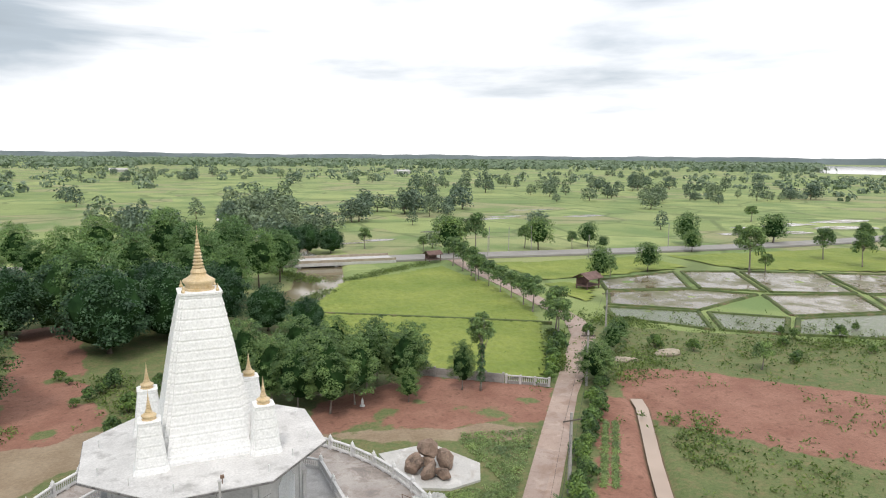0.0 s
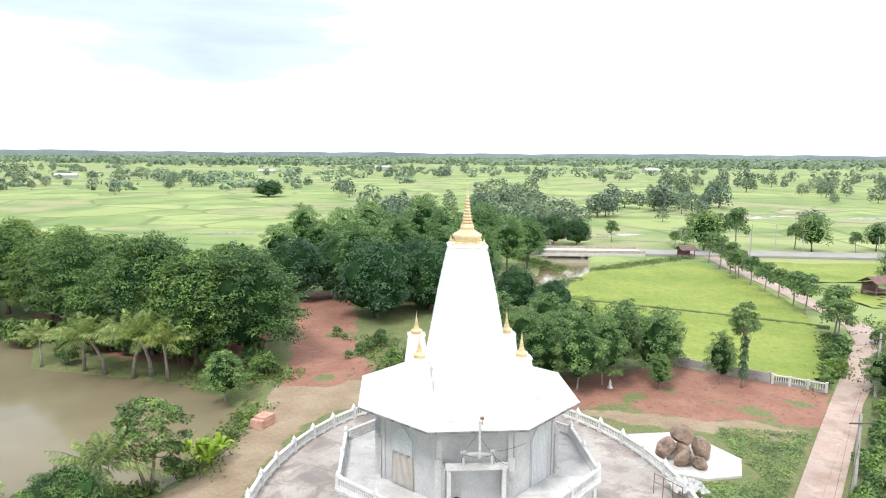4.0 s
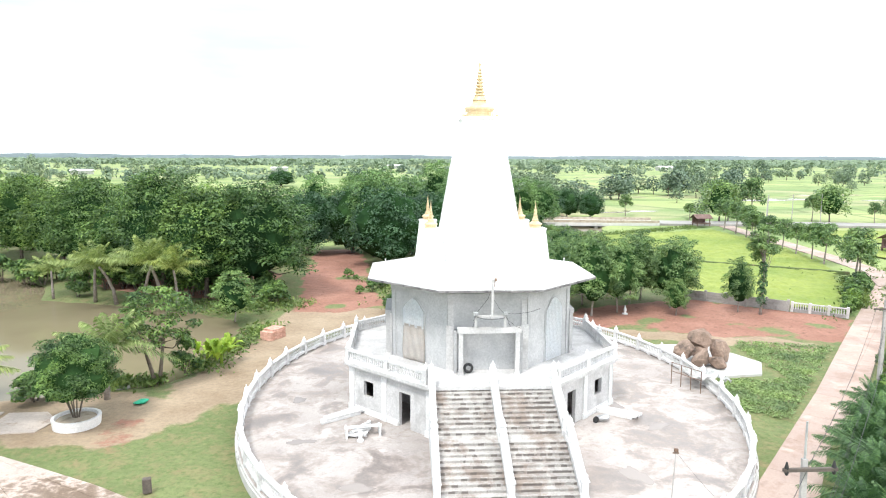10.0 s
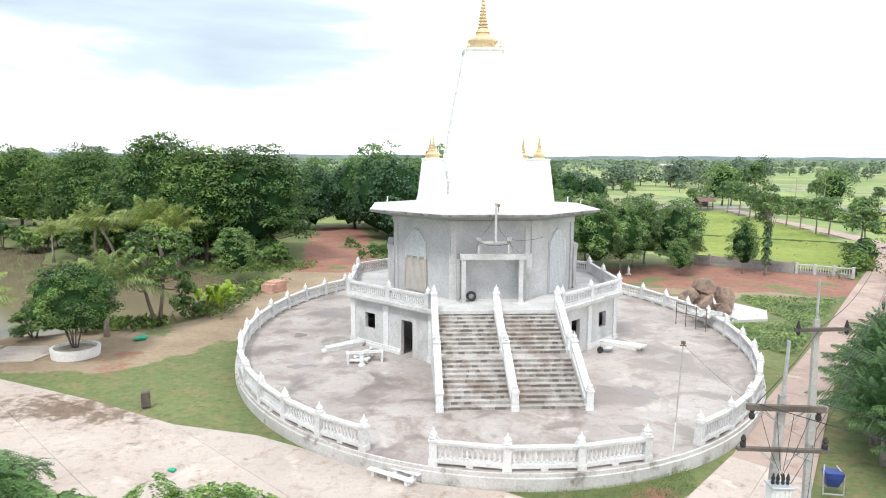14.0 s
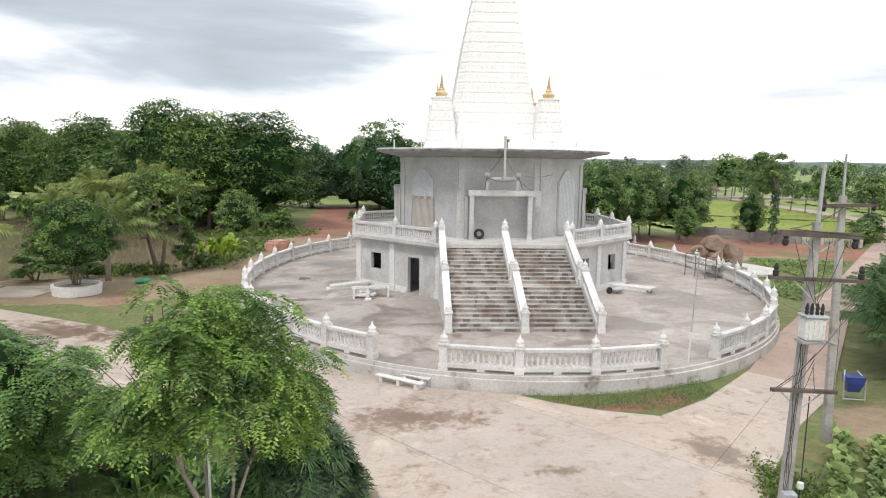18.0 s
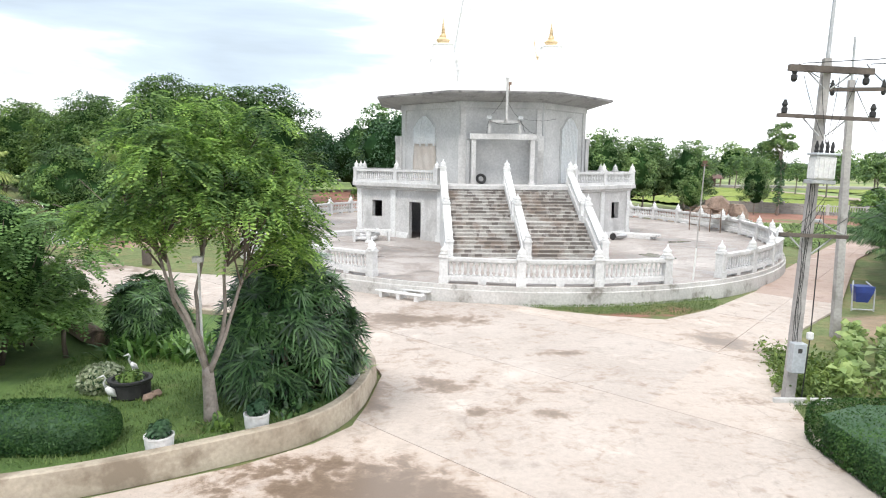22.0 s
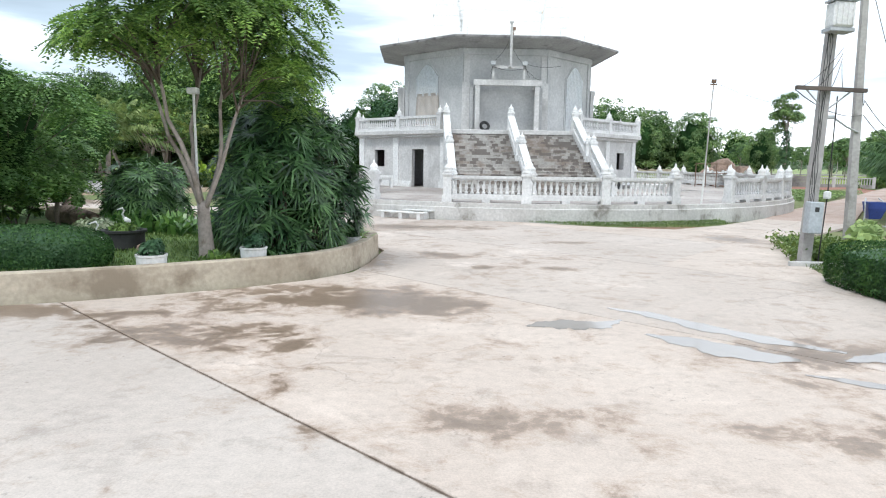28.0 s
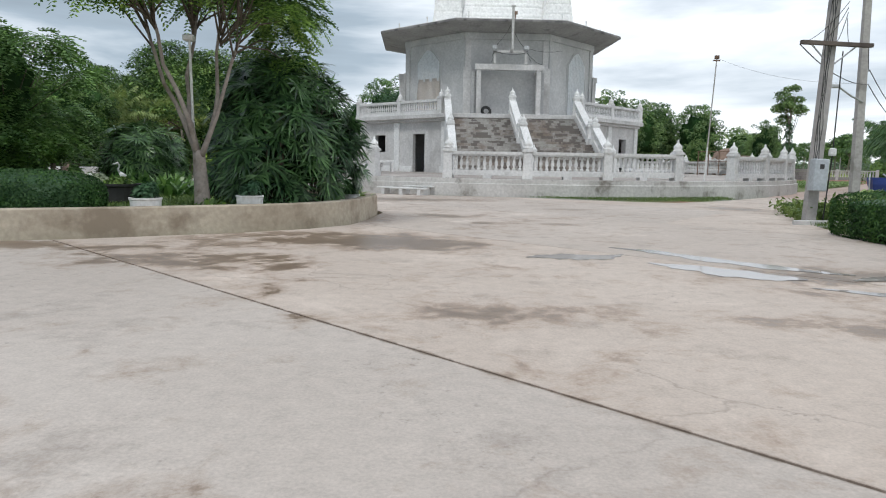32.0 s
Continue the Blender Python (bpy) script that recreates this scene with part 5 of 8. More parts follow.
gold_top(0, 0, 18.5, 1.0, temple)
for ax, ay in ((1, 1), (1, -1), (-1, 1), (-1, -1)):
    bm = bmesh.new()
    lathe(bm, [(0.09, 18.5), (0.12, 18.6), (0.07, 18.68), (0.02, 18.95)], 8, Matrix.Translation((ax * 0.98, ay * 0.98, 0)))
    part("gold_bud", bm, M["gold"], temple)
for ax in (-1, 1):
    for ay in (-1, 1):
        cx, cy = ax * 3.2, ay * 2.85
        stepped_tower(cx, cy, 8.7, 11.62, 5, [(8.7, 0.98), (9.2, 0.86), (11.7, 0.56)], temple, 0.1)
        bm = bmesh.new()
        loft(bm, [[(cx + x, cy + y, z) for x, y in redent(w, w * 0.1)] for w, z in ((0.57, 11.6), (0.62, 11.64), (0.62, 11.70), (0.5, 11.72))])
        part("stupa_cornice", bm, M["chedi"], temple)
        gold_top(cx, cy, 11.72, 0.43, temple)
# solid box: the shade inside the opening is put into its colour
part("stupa_niche", box(bmesh.new(), 2.42, 2.62, 0.6, 1.1, 9.3, 10.0), M["dark"], temple, "small stupa opening drawn as a solid dark box")


# ---- fields beyond the compound ----
def grid_sheet(name, poly, z, step, amp, material, label, category, seed=1):
    """A field surface with uneven height, cut to its outline."""
    rng = np.random.default_rng(seed)
    xs = np.arange(min(p[0] for p in poly), max(p[0] for p in poly), step)
    ys = np.arange(min(p[1] for p in poly), max(p[1] for p in poly), step)
    A, B = np.meshgrid(xs, ys)
    ok = inside(poly, A, B)
    bm = bmesh.new()
    vv = {}
    H = z + amp * rng.random(A.shape)
    for j in range(A.shape[0] - 1):
        for i in range(A.shape[1] - 1):
            if ok[j, i] and ok[j + 1, i] and ok[j, i + 1] and ok[j + 1, i + 1]:
                q = []
                for jj, ii in ((j, i), (j, i + 1), (j + 1, i + 1), (j + 1, i)):
                    if (jj, ii) not in vv:
                        vv[jj, ii] = bm.verts.new((A[jj, ii], B[jj, ii], H[jj, ii]))
                    q.append(vv[jj, ii])
                bm.faces.new(q)
    return tagged(part(name, bm, material), label, category, kind="stuff")


RICE = [(33.5, 137), (61.8, 150), (63.2, 126), (60.4, 104), (55.5, 91), (43.6, 69.5), (40.6, 67.0), (29.6, 76.4), (18.6, 112.5), (26, 122)]
grid_sheet("rice_field", RICE, 0.18, 0.8, 0.22, M["rice"], "bright yellow-green rice field", "rice field")


def bund(name, pts, half, h, material, label):
    bm = bmesh.new()
    for (x0, y0), (x1, y1) in zip(pts, pts[1:]):
        d = Vector((x1 - x0, y1 - y0, 0)).normalized()
        s = Vector((-d.y, d.x, 0))
        loft(bm, [[tuple(Vector((x, y, 0)) + s * a + Vector((0, 0, z))) for a, z in ((-half, -0.05), (-half * 0.5, h), (half * 0.5, h), (half, -0.05))] for x, y in ((x0, y0), (x1, y1))])
    bmesh.ops.recalc_face_normals(bm, faces=bm.faces)
    return tagged(part(name, bm, material), label, "field bank", kind="structure")


M["bund"] = surf("grassy_bank", (0.055, 0.085, 0.024), (0.115, 0.150, 0.045), 0.5, 3, 0.95, stain=(0.170, 0.130, 0.075), stain_scale=0.5, bump=0.7, dist=0.1)
bund("field_bank", [(20, 113), (37.5, 103), (51.3, 94.9), (57.2, 91.2)], 0.6, 0.42, M["bund"], "weedy bank across the rice field")

# flooded paddies by the road
PADDIES = [
    ([(88, 121.5), (111, 124.5), (100, 107), (82.5, 111.2)], "paddy"), ([(113, 124), (125, 119.8), (112, 99), (102, 106)], "paddy"),
    ([(81.6, 110), (99, 106), (108, 97.3), (87, 90.5), (74.8, 100)], "paddy"), ([(126.5, 119), (142, 111), (128, 91), (113, 98)], "paddy"),
    ([(73, 98.6), (86, 89.6), (79, 79), (69.5, 91.5)], "seedling"), ([(87.4, 88.6), (97, 80.5), (87.5, 72.8), (80.4, 78)], "seedling"),
    ([(109, 96.5), (127, 90), (117.5, 77.5), (99, 81.3)], "paddy"), ([(98.3, 79.6), (116.5, 76.5), (111, 58), (89, 72)], "seedling"),
    ([(143.5, 110.5), (158, 103), (146, 84), (129.5, 90)], "paddy"), ([(129, 88.5), (145, 82.5), (134, 64), (119, 76)], "paddy"), ([(160, 102), (182, 92), (166, 72), (148, 83)], "paddy"), ([(118, 75), (133, 62.5), (124, 48), (113, 57)], "paddy")]
for poly, kind in PADDIES:
    sheet("paddy_water", poly, 0.06, M[kind], "flooded paddy with muddy standing water" if kind == "paddy" else "flooded paddy with rows of rice seedlings", "paddy field")
    bund("field_bank", poly + poly[:1], 0.55, 0.28, M["bund"], "low grassy bank between paddies")
GREEN = [([(76, 150), (118, 148), (121, 128), (108, 126), (76, 124)], 1), ([(126, 146), (200, 140), (190, 118), (162, 104), (128, 121)], 2), ([(70.5, 99), (80, 110.5), (87, 121), (73, 122)], 3)]
for poly, sd in GREEN:
    grid_sheet("rice_field", poly, 0.10, 1.6, 0.2, M["rice"], "green rice field beside the highway", "rice field", sd)
rng = np.random.default_rng(5)
spots = [(128, 262, 16, 5), (150, 270, 18, 4), (180, 262, 14, 5), (176, 300, 18, 3), (215, 196, 15, 5), (236, 200, 18, 6), (212, 178, 13, 5), (250, 184, 20, 7), (275, 205, 22, 6), (190, 182, 12, 5), (62, 205, 9, 3), (52, 200, 7, 2.5), (90, 222, 10, 2),
         (205, 130, 12, 6), (225, 150, 14, 6), (-60, 205, 16, 2.5), (20, 232, 12, 2)]
for x, y, a, b in spots:
    pl = [(x + a * math.cos(t) * (0.8 + 0.2 * math.sin(3 * t + x)), y + b * math.sin(t) * (0.8 + 0.25 * math.cos(2 * t + y))) for t in np.linspace(0, 2 * math.pi, 14)[:-1]]
    sheet("paddy_water", pl, 0.06, M["paddy"], "flooded patch in a far paddy", "paddy field")
sheet("lake_water", [(1190, 930), (1500, 1250), (2600, 2032), (2914, 1549), (2000, 1050), (1300, 690)], 0.2, M["puddle"], "distant pale lake", "lake")

# ---- trees ----
grove = tree("broadleaf_tree", "tall spreading tree with broad green leaves in a dense grove", 13.6, 7.0, 0.5, 150, 18000, 0.32, 11, M["leaf_grove"], M["bark_dark"], 0.28, 0.5, flat=0.40, pads=True, up=1.2, core=0.66)
put(grove, -27, 76, rz=20)
grove_b = tree("broadleaf_tree", "tall layered tree with fresh green leaves in a dense grove", 12.6, 6.6, 0.4, 140, 17000, 0.32, 12, M["leaf_grove"], M["bark_dark"], 0.25, 0.5, flat=0.36, pads=True, up=1.2, core=0.66)
put(grove_b, -21.8, 77.5, rz=80, s=1.1)
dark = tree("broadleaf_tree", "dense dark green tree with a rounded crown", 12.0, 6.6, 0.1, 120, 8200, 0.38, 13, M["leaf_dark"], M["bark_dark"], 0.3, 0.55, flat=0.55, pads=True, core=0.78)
put(dark, -7.6, 98.5, rz=10)
for o in (grove, grove_b, dark):
    o["group"] = "grove behind the pond"
GROVE = [(-33.5, 80, 1.05), (-40, 84, 0.96), (-47, 90, 0.98), (-54.5, 97, 0.98), (-63, 101, 0.97), (-72, 104, 0.95), (-24, 84, 1.05), (-31, 90, 1.0), (-39, 95, 0.98), (-48, 103, 0.95), (-58, 110, 0.93), (-84, 108, 0.95), (-70, 116, 0.95), (-98, 104, 1.0), (-30, 100, 0.86), (-40, 107, 0.85)]
rng = np.random.default_rng(3)
for k, (x, y, s) in enumerate(GROVE):
    again((grove, grove_b)[k % 2], x, y, 0, rng.uniform(0, 360), s * rng.uniform(0.9, 1.06), s * rng.uniform(0.86, 1.12))
DARK = [(-14.5, 113, 0.95), (-22, 112, 0.9), (0.5, 103, 0.92), (7, 109, 0.85), (-88, 94, 0.8), (-2, 112, 0.9), (-46, 115, 0.85), (-32, 113, 0.8), (14, 103, 0.62), (19, 98, 0.5), (30, 179, 0.72), (36, 184, 0.7), (42, 182, 0.62), (-106, 92, 0.9), (-80, 122, 0.95)]
for x, y, s in DARK:
    again(dark, x, y, 0, rng.uniform(0, 360), s)
light = tree("broadleaf_tree", "airy light green tree with feathery foliage", 13.5, 5.2, 1.0, 80, 5600, 0.38, 14, M["leaf_light"], M["bark_dark"], 0.2, 0.45, flat=0.5, pads=True, core=0.55)
put(light, -10.4, 108, rz=0, s=1.12)
for x, y, s in [(3.5, 118, 0.95), (10, 121, 0.9), (17, 137, 0.95), (22, 143, 0.95), (12, 143, 1.1), (5, 146, 1.2), (-6, 140, 1.1), (-16, 134, 1.0), (-30, 138, 0.9), (24, 152, 0.8), (0, 157, 1.2), (-18, 150, 1.1), (14, 157, 1.1), (7, 132, 1.0), (-30, 166, 1.0), (-14, 170, 1.05), (-10, 120, 0.8), (-24, 152, 0.8)]:
    again(light, x, y, 0, rng.uniform(0, 360), s * 0.95, s * rng.uniform(0.86, 1.0))
yard_tree = tree("young_tree", "young leafy tree with a rounded crown on red soil", 8.6, 3.2, 0.5, 70, 6200, 0.23, 15, M["leaf_yard"], M["bark"], 0.11, 0.5, flat=0.6, pads=True, core=0.62)
put(yard_tree, 15.2, 66.6)
for x, y, s in [(12.2, 68.5, 0.95), (18.3, 68.2, 0.9), (10, 71.5, 1.0), (15.5, 72, 1.02), (20.8, 72.4, 0.95), (7.5, 75, 1.0), (13.5, 77, 1.02), (24.6, 70.2, 0.9), (22.7, 74.6, 0.95), (18.5, 78.5, 0.9), (26.2, 72.2, 0.86), (24, 66.9, 0.45), (5.5, 80, 0.9)]:
    again(yard_tree, x, y, 0, rng.uniform(0, 360), s, s * rng.uniform(0.92, 1.06))
tall = tree("tall_tree", "slim tall tree with sparse open crown by the boundary wall", 10.2, 2.0, 5.2, 12, 2600, 0.28, 16, M["leaf_yard"], M["bark"], 0.13, 0.5)
put(tall, 32.9, 67.2)
climber = quads("creeper", leaves(np.random.default_rng(8), *cloud(np.random.default_rng(8), [(0, 0, 1.5 + 0.9 * k, 0.5) for k in range(5)], 700, 1.0), 0.25, 0.14), M["leaf_dark"])
o = new("creeper", climber)
o.parent = tall
again(yard_tree, 31.1, 68.4, 0, 40, 0.58, 0.70)
road_tree = tree("roadside_tree", "small pruned roadside tree with a flat rounded crown", 6.8, 2.6, 2.2, 14, 2100, 0.35, 17, M["leaf_yard"], M["bark"], 0.13, 0.5)
put(road_tree, 61.2, 128.4)
for x, y, s in [(61.0, 122, 0.95), (60.5, 116, 0.92), (60.0, 110.5, 0.9), (59.3, 104.5, 1.0), (58.4, 99.6, 1.05), (63.5, 136, 1.1), (64.5, 143, 1.15), (65, 150, 1.2), (63, 131, 0.95), (55.6, 87.6, 1.15), (53.3, 83.4, 1.0)]:
    again(road_tree, x, y, 0, rng.uniform(0, 360), s)
far_tall = tree("field_tree", "broad leafy tree standing among the paddies", 8.0, 3.4, 0.6, 44, 1900, 0.40, 20, M["leaf_yard"], M["bark_dark"], 0.16, 0.55, flat=0.6, pads=True, core=0.6)
put(far_tall, 118, 170)
FIELD_TREES = [(71, 167, 1.7), (75, 171, 1.6), (79, 167, 1.75), (100.3, 169, 1.45), (98, 173, 1.2), (110.6, 167, 0.95), (105.6, 127.2, 0.85), (127.5, 117.5, 1.75), (131, 116, 0.9), (177.8, 155.6, 1.35), (163, 126.1, 1.55), (160.7, 113.3, 1.5), (88, 121.4, 1.0), (91, 122, 0.8), (70, 61.3, 0.62), (150.5, 164, 1.25), (233.7, 216.5, 1.4),
               (145, 158, 0.8), (140, 150, 0.8), (168, 160, 1.0), (190, 134, 1.4), (198, 120, 1.5), (53.3, 187.5, 0.95), (67, 176, 0.8), (120, 165, 0.6), (178, 118, 1.4)]
for k, (x, y, s) in enumerate(FIELD_TREES):
    again(road_tree if k % 3 else far_tall, x, y, 0, rng.uniform(0, 360), s * rng.uniform(0.85, 1.1), s * rng.uniform(0.8, 1.1))
o = again(dark, -86.7, 384, 0, 15, 1.45, 0.78)
o["label"], o["group"] = "broad dark rain tree alone in the paddies", ""
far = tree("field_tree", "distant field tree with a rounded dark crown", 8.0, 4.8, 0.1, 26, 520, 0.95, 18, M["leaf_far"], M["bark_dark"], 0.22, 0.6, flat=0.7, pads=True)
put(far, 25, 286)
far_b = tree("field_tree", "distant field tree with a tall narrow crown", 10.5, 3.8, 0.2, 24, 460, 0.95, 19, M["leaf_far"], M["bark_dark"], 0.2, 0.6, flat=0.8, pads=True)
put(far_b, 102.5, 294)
rng = np.random.default_rng(21)
cnt = 0
while cnt < 200:
    d = rng.uniform(185, 1050)
    a = rng.uniform(-52, 62)
    if (-36 < a < -9 and 190 < d < 470 and rng.random() < 0.93) or (11 < a < 40 and d < 300 and rng.random() < 0.75):
        continue
    x, y = d * math.sin(radians(a)), d * math.cos(radians(a))
    dens = math.sin(x * 0.011 + 1.3) * math.sin(y * 0.009 + 0.4) + 0.55 * math.sin(x * 0.031) * math.sin(y * 0.023 + 2)
    if dens < rng.uniform(-0.35, 0.75) or y < 178:
        continue
    s = rng.uniform(0.55, 1.0) ** 1.5 * (1.7 if rng.random() < 0.12 else 1.35)
    again((far, far_b)[rng.integers(0, 2)], x, y, 0, rng.uniform(0, 360), s, s * rng.uniform(0.8, 1.1))
    cnt += 1
for (x0, y0, x1, y1, k, w) in ((26, 196, 48, 244, 12, 9), (48, 244, 26, 300, 10, 10), (26, 300, 66, 380, 10, 14), (66, 290, 130, 300, 12, 9), (110, 300, 190, 420, 10, 18), (-20, 220, 10, 250, 6, 8), (250, 330, 420, 330, 12, 14), (330, 480, 470, 440, 10, 16)):
    for i in range(k):
        t = rng.random()
        s = rng.uniform(0.7, 1.35)
        again((far, far_b)[rng.integers(0, 2)], x0 + (x1 - x0) * t + rng.normal() * w, y0 + (y1 - y0) * t + rng.normal() * w, 0, rng.uniform(0, 360), s, s * rng.uniform(0.8, 1.15))
# woods too far to count
rng = np.random.default_rng(22)
P, N_ = [], []
for k in range(3400):
    d = rng.uniform(480, 4200)
    a = radians(rng.uniform(-56, 66))
    x, y = d * math.sin(a), d * math.cos(a)
    dens = math.sin(x * 0.006 + 0.3) * math.sin(y * 0.007 + 1.1)
    if dens < rng.uniform(-0.8, 0.5) and d < 2000 or (x > 900 and 0.50 < y / x < 0.80):
        continue
    w, h = (rng.uniform(3, 9), rng.uniform(3.5, 8)) if d < 1500 else (rng.uniform(20, 60), rng.uniform(8, 15))
    m = 26
    q = rng.normal(size=(m, 3))
    q /= np.linalg.norm(q, axis=1, keepdims=True)
    P.append(np.array([x, y, h * 0.5]) + q * np.array([w, w, h * 0.55]) * rng.uniform(0.7, 1.1, (m, 1)))
    N_.append(q + np.array([0, -0.3, 0.5]))
P, N_ = np.concatenate(P), np.concatenate(N_)
dd = np.linalg.norm(P[:, :2], axis=1)
sc = np.where(dd < 1500, 3.4, 11.0)
v4 = leaves(rng, P, N_, 1.0, 0.7).reshape(-1, 4, 3)
v4 = P[:, None] + (v4 - P[:, None]) * sc[:, None, None]
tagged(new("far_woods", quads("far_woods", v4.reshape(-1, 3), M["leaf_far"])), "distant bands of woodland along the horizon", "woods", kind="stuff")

# the blue-grey base colour paints the distance haze on the ridge
M["ridge"] = surf("haze_tinted_ridge", (0.11, 0.145, 0.15), (0.16, 0.20, 0.20), 0.002, 0.02, 1.0, bump=0.0)
bm = bmesh.new()
prev = None
for k in range(161):
    a = radians(-62 + 134 * k / 160)
    h = 36 + 2.5 * math.sin(k * 0.21) + 2 * math.sin(k * 0.63 + 1) + 1.5 * math.sin(k * 1.9)
    x, y = 4400 * math.sin(a), 4400 * math.cos(a)
    q = [bm.verts.new((x * s, y * s, z)) for s, z in ((0.97, -2), (0.985, h * 0.7), (1.0, h), (1.03, -2))]
    if prev:
        for i in range(3):
            bm.faces.new((prev[i], q[i], q[i + 1], prev[i + 1]))
    prev = q
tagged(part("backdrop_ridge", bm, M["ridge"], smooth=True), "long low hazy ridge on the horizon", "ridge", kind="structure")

# weeds on the field edges
rng = np.random.default_rng(31)
P = []
for x0, y0, x1, y1, w, k in ((52, 72, 88, 68, 15, 200), (62, 82, 96, 66, 16, 260), (66, 92, 70, 86, 4, 250), (49, 66, 62, 72, 5, 260), (75, 62, 100, 58, 14, 260), (-7, 88, -3, 68, 3, 160), (-18.6, 48, -16.8, 62, 1.4, 170), (44, 42, 49, 52, 3.5, 160), (47, 38, 54, 36, 8, 110), (66, 44, 76, 38, 8, 90), (22, 158, 30, 140, 3, 300), (60, 156, 36, 140, 2.5, 300), (-24, 70, -16, 72, 3, 240), (-26, 45.2, -20.5, 46.2, 0.8, 160), (110, 58, 80, 70, 3, 300), (30, 130, 20, 118, 2, 200), (45, 70.2, 55, 87, 1.2, 500)):
    t = rng.random((k, 1))
    P.append(np.concatenate([x0 + (x1 - x0) * t + rng.normal(size=(k, 1)) * w * 0.5, y0 + (y1 - y0) * t + rng.normal(size=(k, 1)) * w * 0.5, np.zeros((k, 1))], 1))
C = np.concatenate(P)
P = np.repeat(C, 9, 0) + rng.normal(size=(len(C) * 9, 3)) * np.array([0.34, 0.34, 0.16]) + np.array([0, 0, 0.25])
tagged(new("roadside_weeds", quads("roadside_weeds", leaves(rng, P, rng.normal(size=P.shape) + np.array([0, 0, 0.8]), 0.34, 0.16), M["weed"])), "rough weeds and low shrubs on field edges", "weeds", kind="stuff")
# vegetable patch beside the terrace and rows beyond the ditch
P = []
for k in range(2600):
    a, b = rng.random(), rng.random()
    a = (math.floor(a * 13) + 0.5 + rng.normal() * 0.22) / 13
    x = (17.0 * (1 - a) + 21.0 * a) * (1 - b) + (26.0 * (1 - a) + 33.2 * a) * b
    y = (42.0 * (1 - a) + 39.0 * a) * (1 - b) + (57.0 * (1 - a) + 55.2 * a) * b
    if not (16.5 < x < 25.0 and 46.6 < y < 56.2) and ((x - 2.45) / 15.8) ** 2 + ((y - 42.5) / 20.9) ** 2 > 1 and rng.random() < 0.9:
        P.append((x, y, 0))
for k in range(900):
    t = rng.random()
    row = rng.choice([-0.7, 0.25])
    P.append((33.0 + 8.6 * t + row * 0.8 + rng.normal() * 0.12, 42.5 + 11.6 * t - row * 0.6 + rng.normal() * 0.12, 0))
C = np.array(P)
P = np.repeat(C, 6, 0) + rng.normal(size=(len(C) * 6, 3)) * np.array([0.14, 0.14, 0.03]) + np.array([0, 0, 0.07])
tagged(new("vegetable_patch", quads("vegetable_patch", leaves(rng, P, rng.normal(size=P.shape) * 0.5 + np.array([0, 0, 1]), 0.16, 0.11), M["crop"])), "rows of leafy green vegetables on soil", "vegetable patch", kind="stuff")


# palms
def frond(rng, verts, base, az, rise, length, droop, leaf, k=34, wide=0.05):
    """One feathery frond: a drooping rib with paired leaflets."""
    d = np.array([math.cos(az), math.sin(az), 0])
    side = np.array([-math.sin(az), math.cos(az), 0])
    prev = None
    for i in range(k):
        t = (i + 0.5) / k
        p = base + d * length * (t * math.cos(rise) + 0.05 * t * t) + np.array([0, 0, length * (t * math.sin(rise) - droop * t * t)])
        tan = d * math.cos(rise) + np.array([0, 0, math.sin(rise) - 2 * droop * t])
        tan /= np.linalg.norm(tan)
        if prev is not None:
            verts.append([prev - side * 0.02, p - side * 0.02, p + side * 0.02, prev + side * 0.02])
        prev = p
        if t < 0.16:
            continue
        ll = leaf * math.sin(math.pi * min(1, t * 0.92 + 0.06)) ** 0.6
        for s in (-1, 1):
            tip = p + side * s * ll * 0.62 + tan * ll * 0.5 + np.array([0, 0, -ll * rng.uniform(0.45, 0.95)])
            mid = (p + tip) / 2 + np.array([0, 0, 0.06 * ll])
            verts.append([p, mid - tan * wide, tip, mid + tan * wide])


def coconut(name, label, h, lean, seed, n=16, length=3.2, mat_leaf="leaf_palm", trunk=0.16, k=34, wide=0.045):
    rng = np.random.default_rng(seed)
    ob = thing(name, label, "palm")
    top = Vector((lean[0], lean[1], h))
    bm = bmesh.new()
    tube(bm, [(0, 0, -0.2), (lean[0] * 0.15, lean[1] * 0.15, h * 0.35), (lean[0] * 0.55, lean[1] * 0.55, h * 0.72), top], [trunk * 1.4, trunk, trunk * 0.85, trunk * 0.75], 8)
    part("trunk", bm, M["bark"], ob, smooth=True)
    vs = []
    for i in range(n):
        az = i * 2.399 + rng.uniform(-0.2, 0.2)
        rise = radians(84 - 66 * (i / n) + rng.uniform(-8, 8))
        frond(rng, vs, np.array(top), az, rise, length * rng.uniform(0.85, 1.1), rng.uniform(0.30, 0.52), length * 0.19, k, wide)
    o = new("crown", quads("crown", np.array(vs).reshape(-1, 3), M[mat_leaf]))
    o.parent = ob
    return ob


palm = coconut("coconut_palm", "leaning coconut palm with drooping yellow-green fronds on the pond bank", 4.2, (0.3, -1.5), 41, 20, 5.0)
put(palm, -28.4, 71.0)
palm["group"] = "palms on the pond bank"
for x, y, rz, s in ((-32.6, 72.4, 40, 0.95), (-36.2, 73.6, -40, 0.9), (-30.6, 72.4, -20, 1.0), (-44.6, 76.2, 200, 0.62), (-39.0, 74.6, 20, 0.8)):
    again(palm, x, y, -0.1, rz, s * 1.3, s * 1.12)
near_palm = coconut("coconut_palm", "young coconut palm with long arching fronds beside the pond", 3.3, (0.2, 0.1), 42, 22, 4.2)
put(near_palm, -22.6, 42.9)
again(near_palm, -28.4, 37.0, 0, 70, 1.0)
again(near_palm, -33, 43, 0, 170, 0.8)
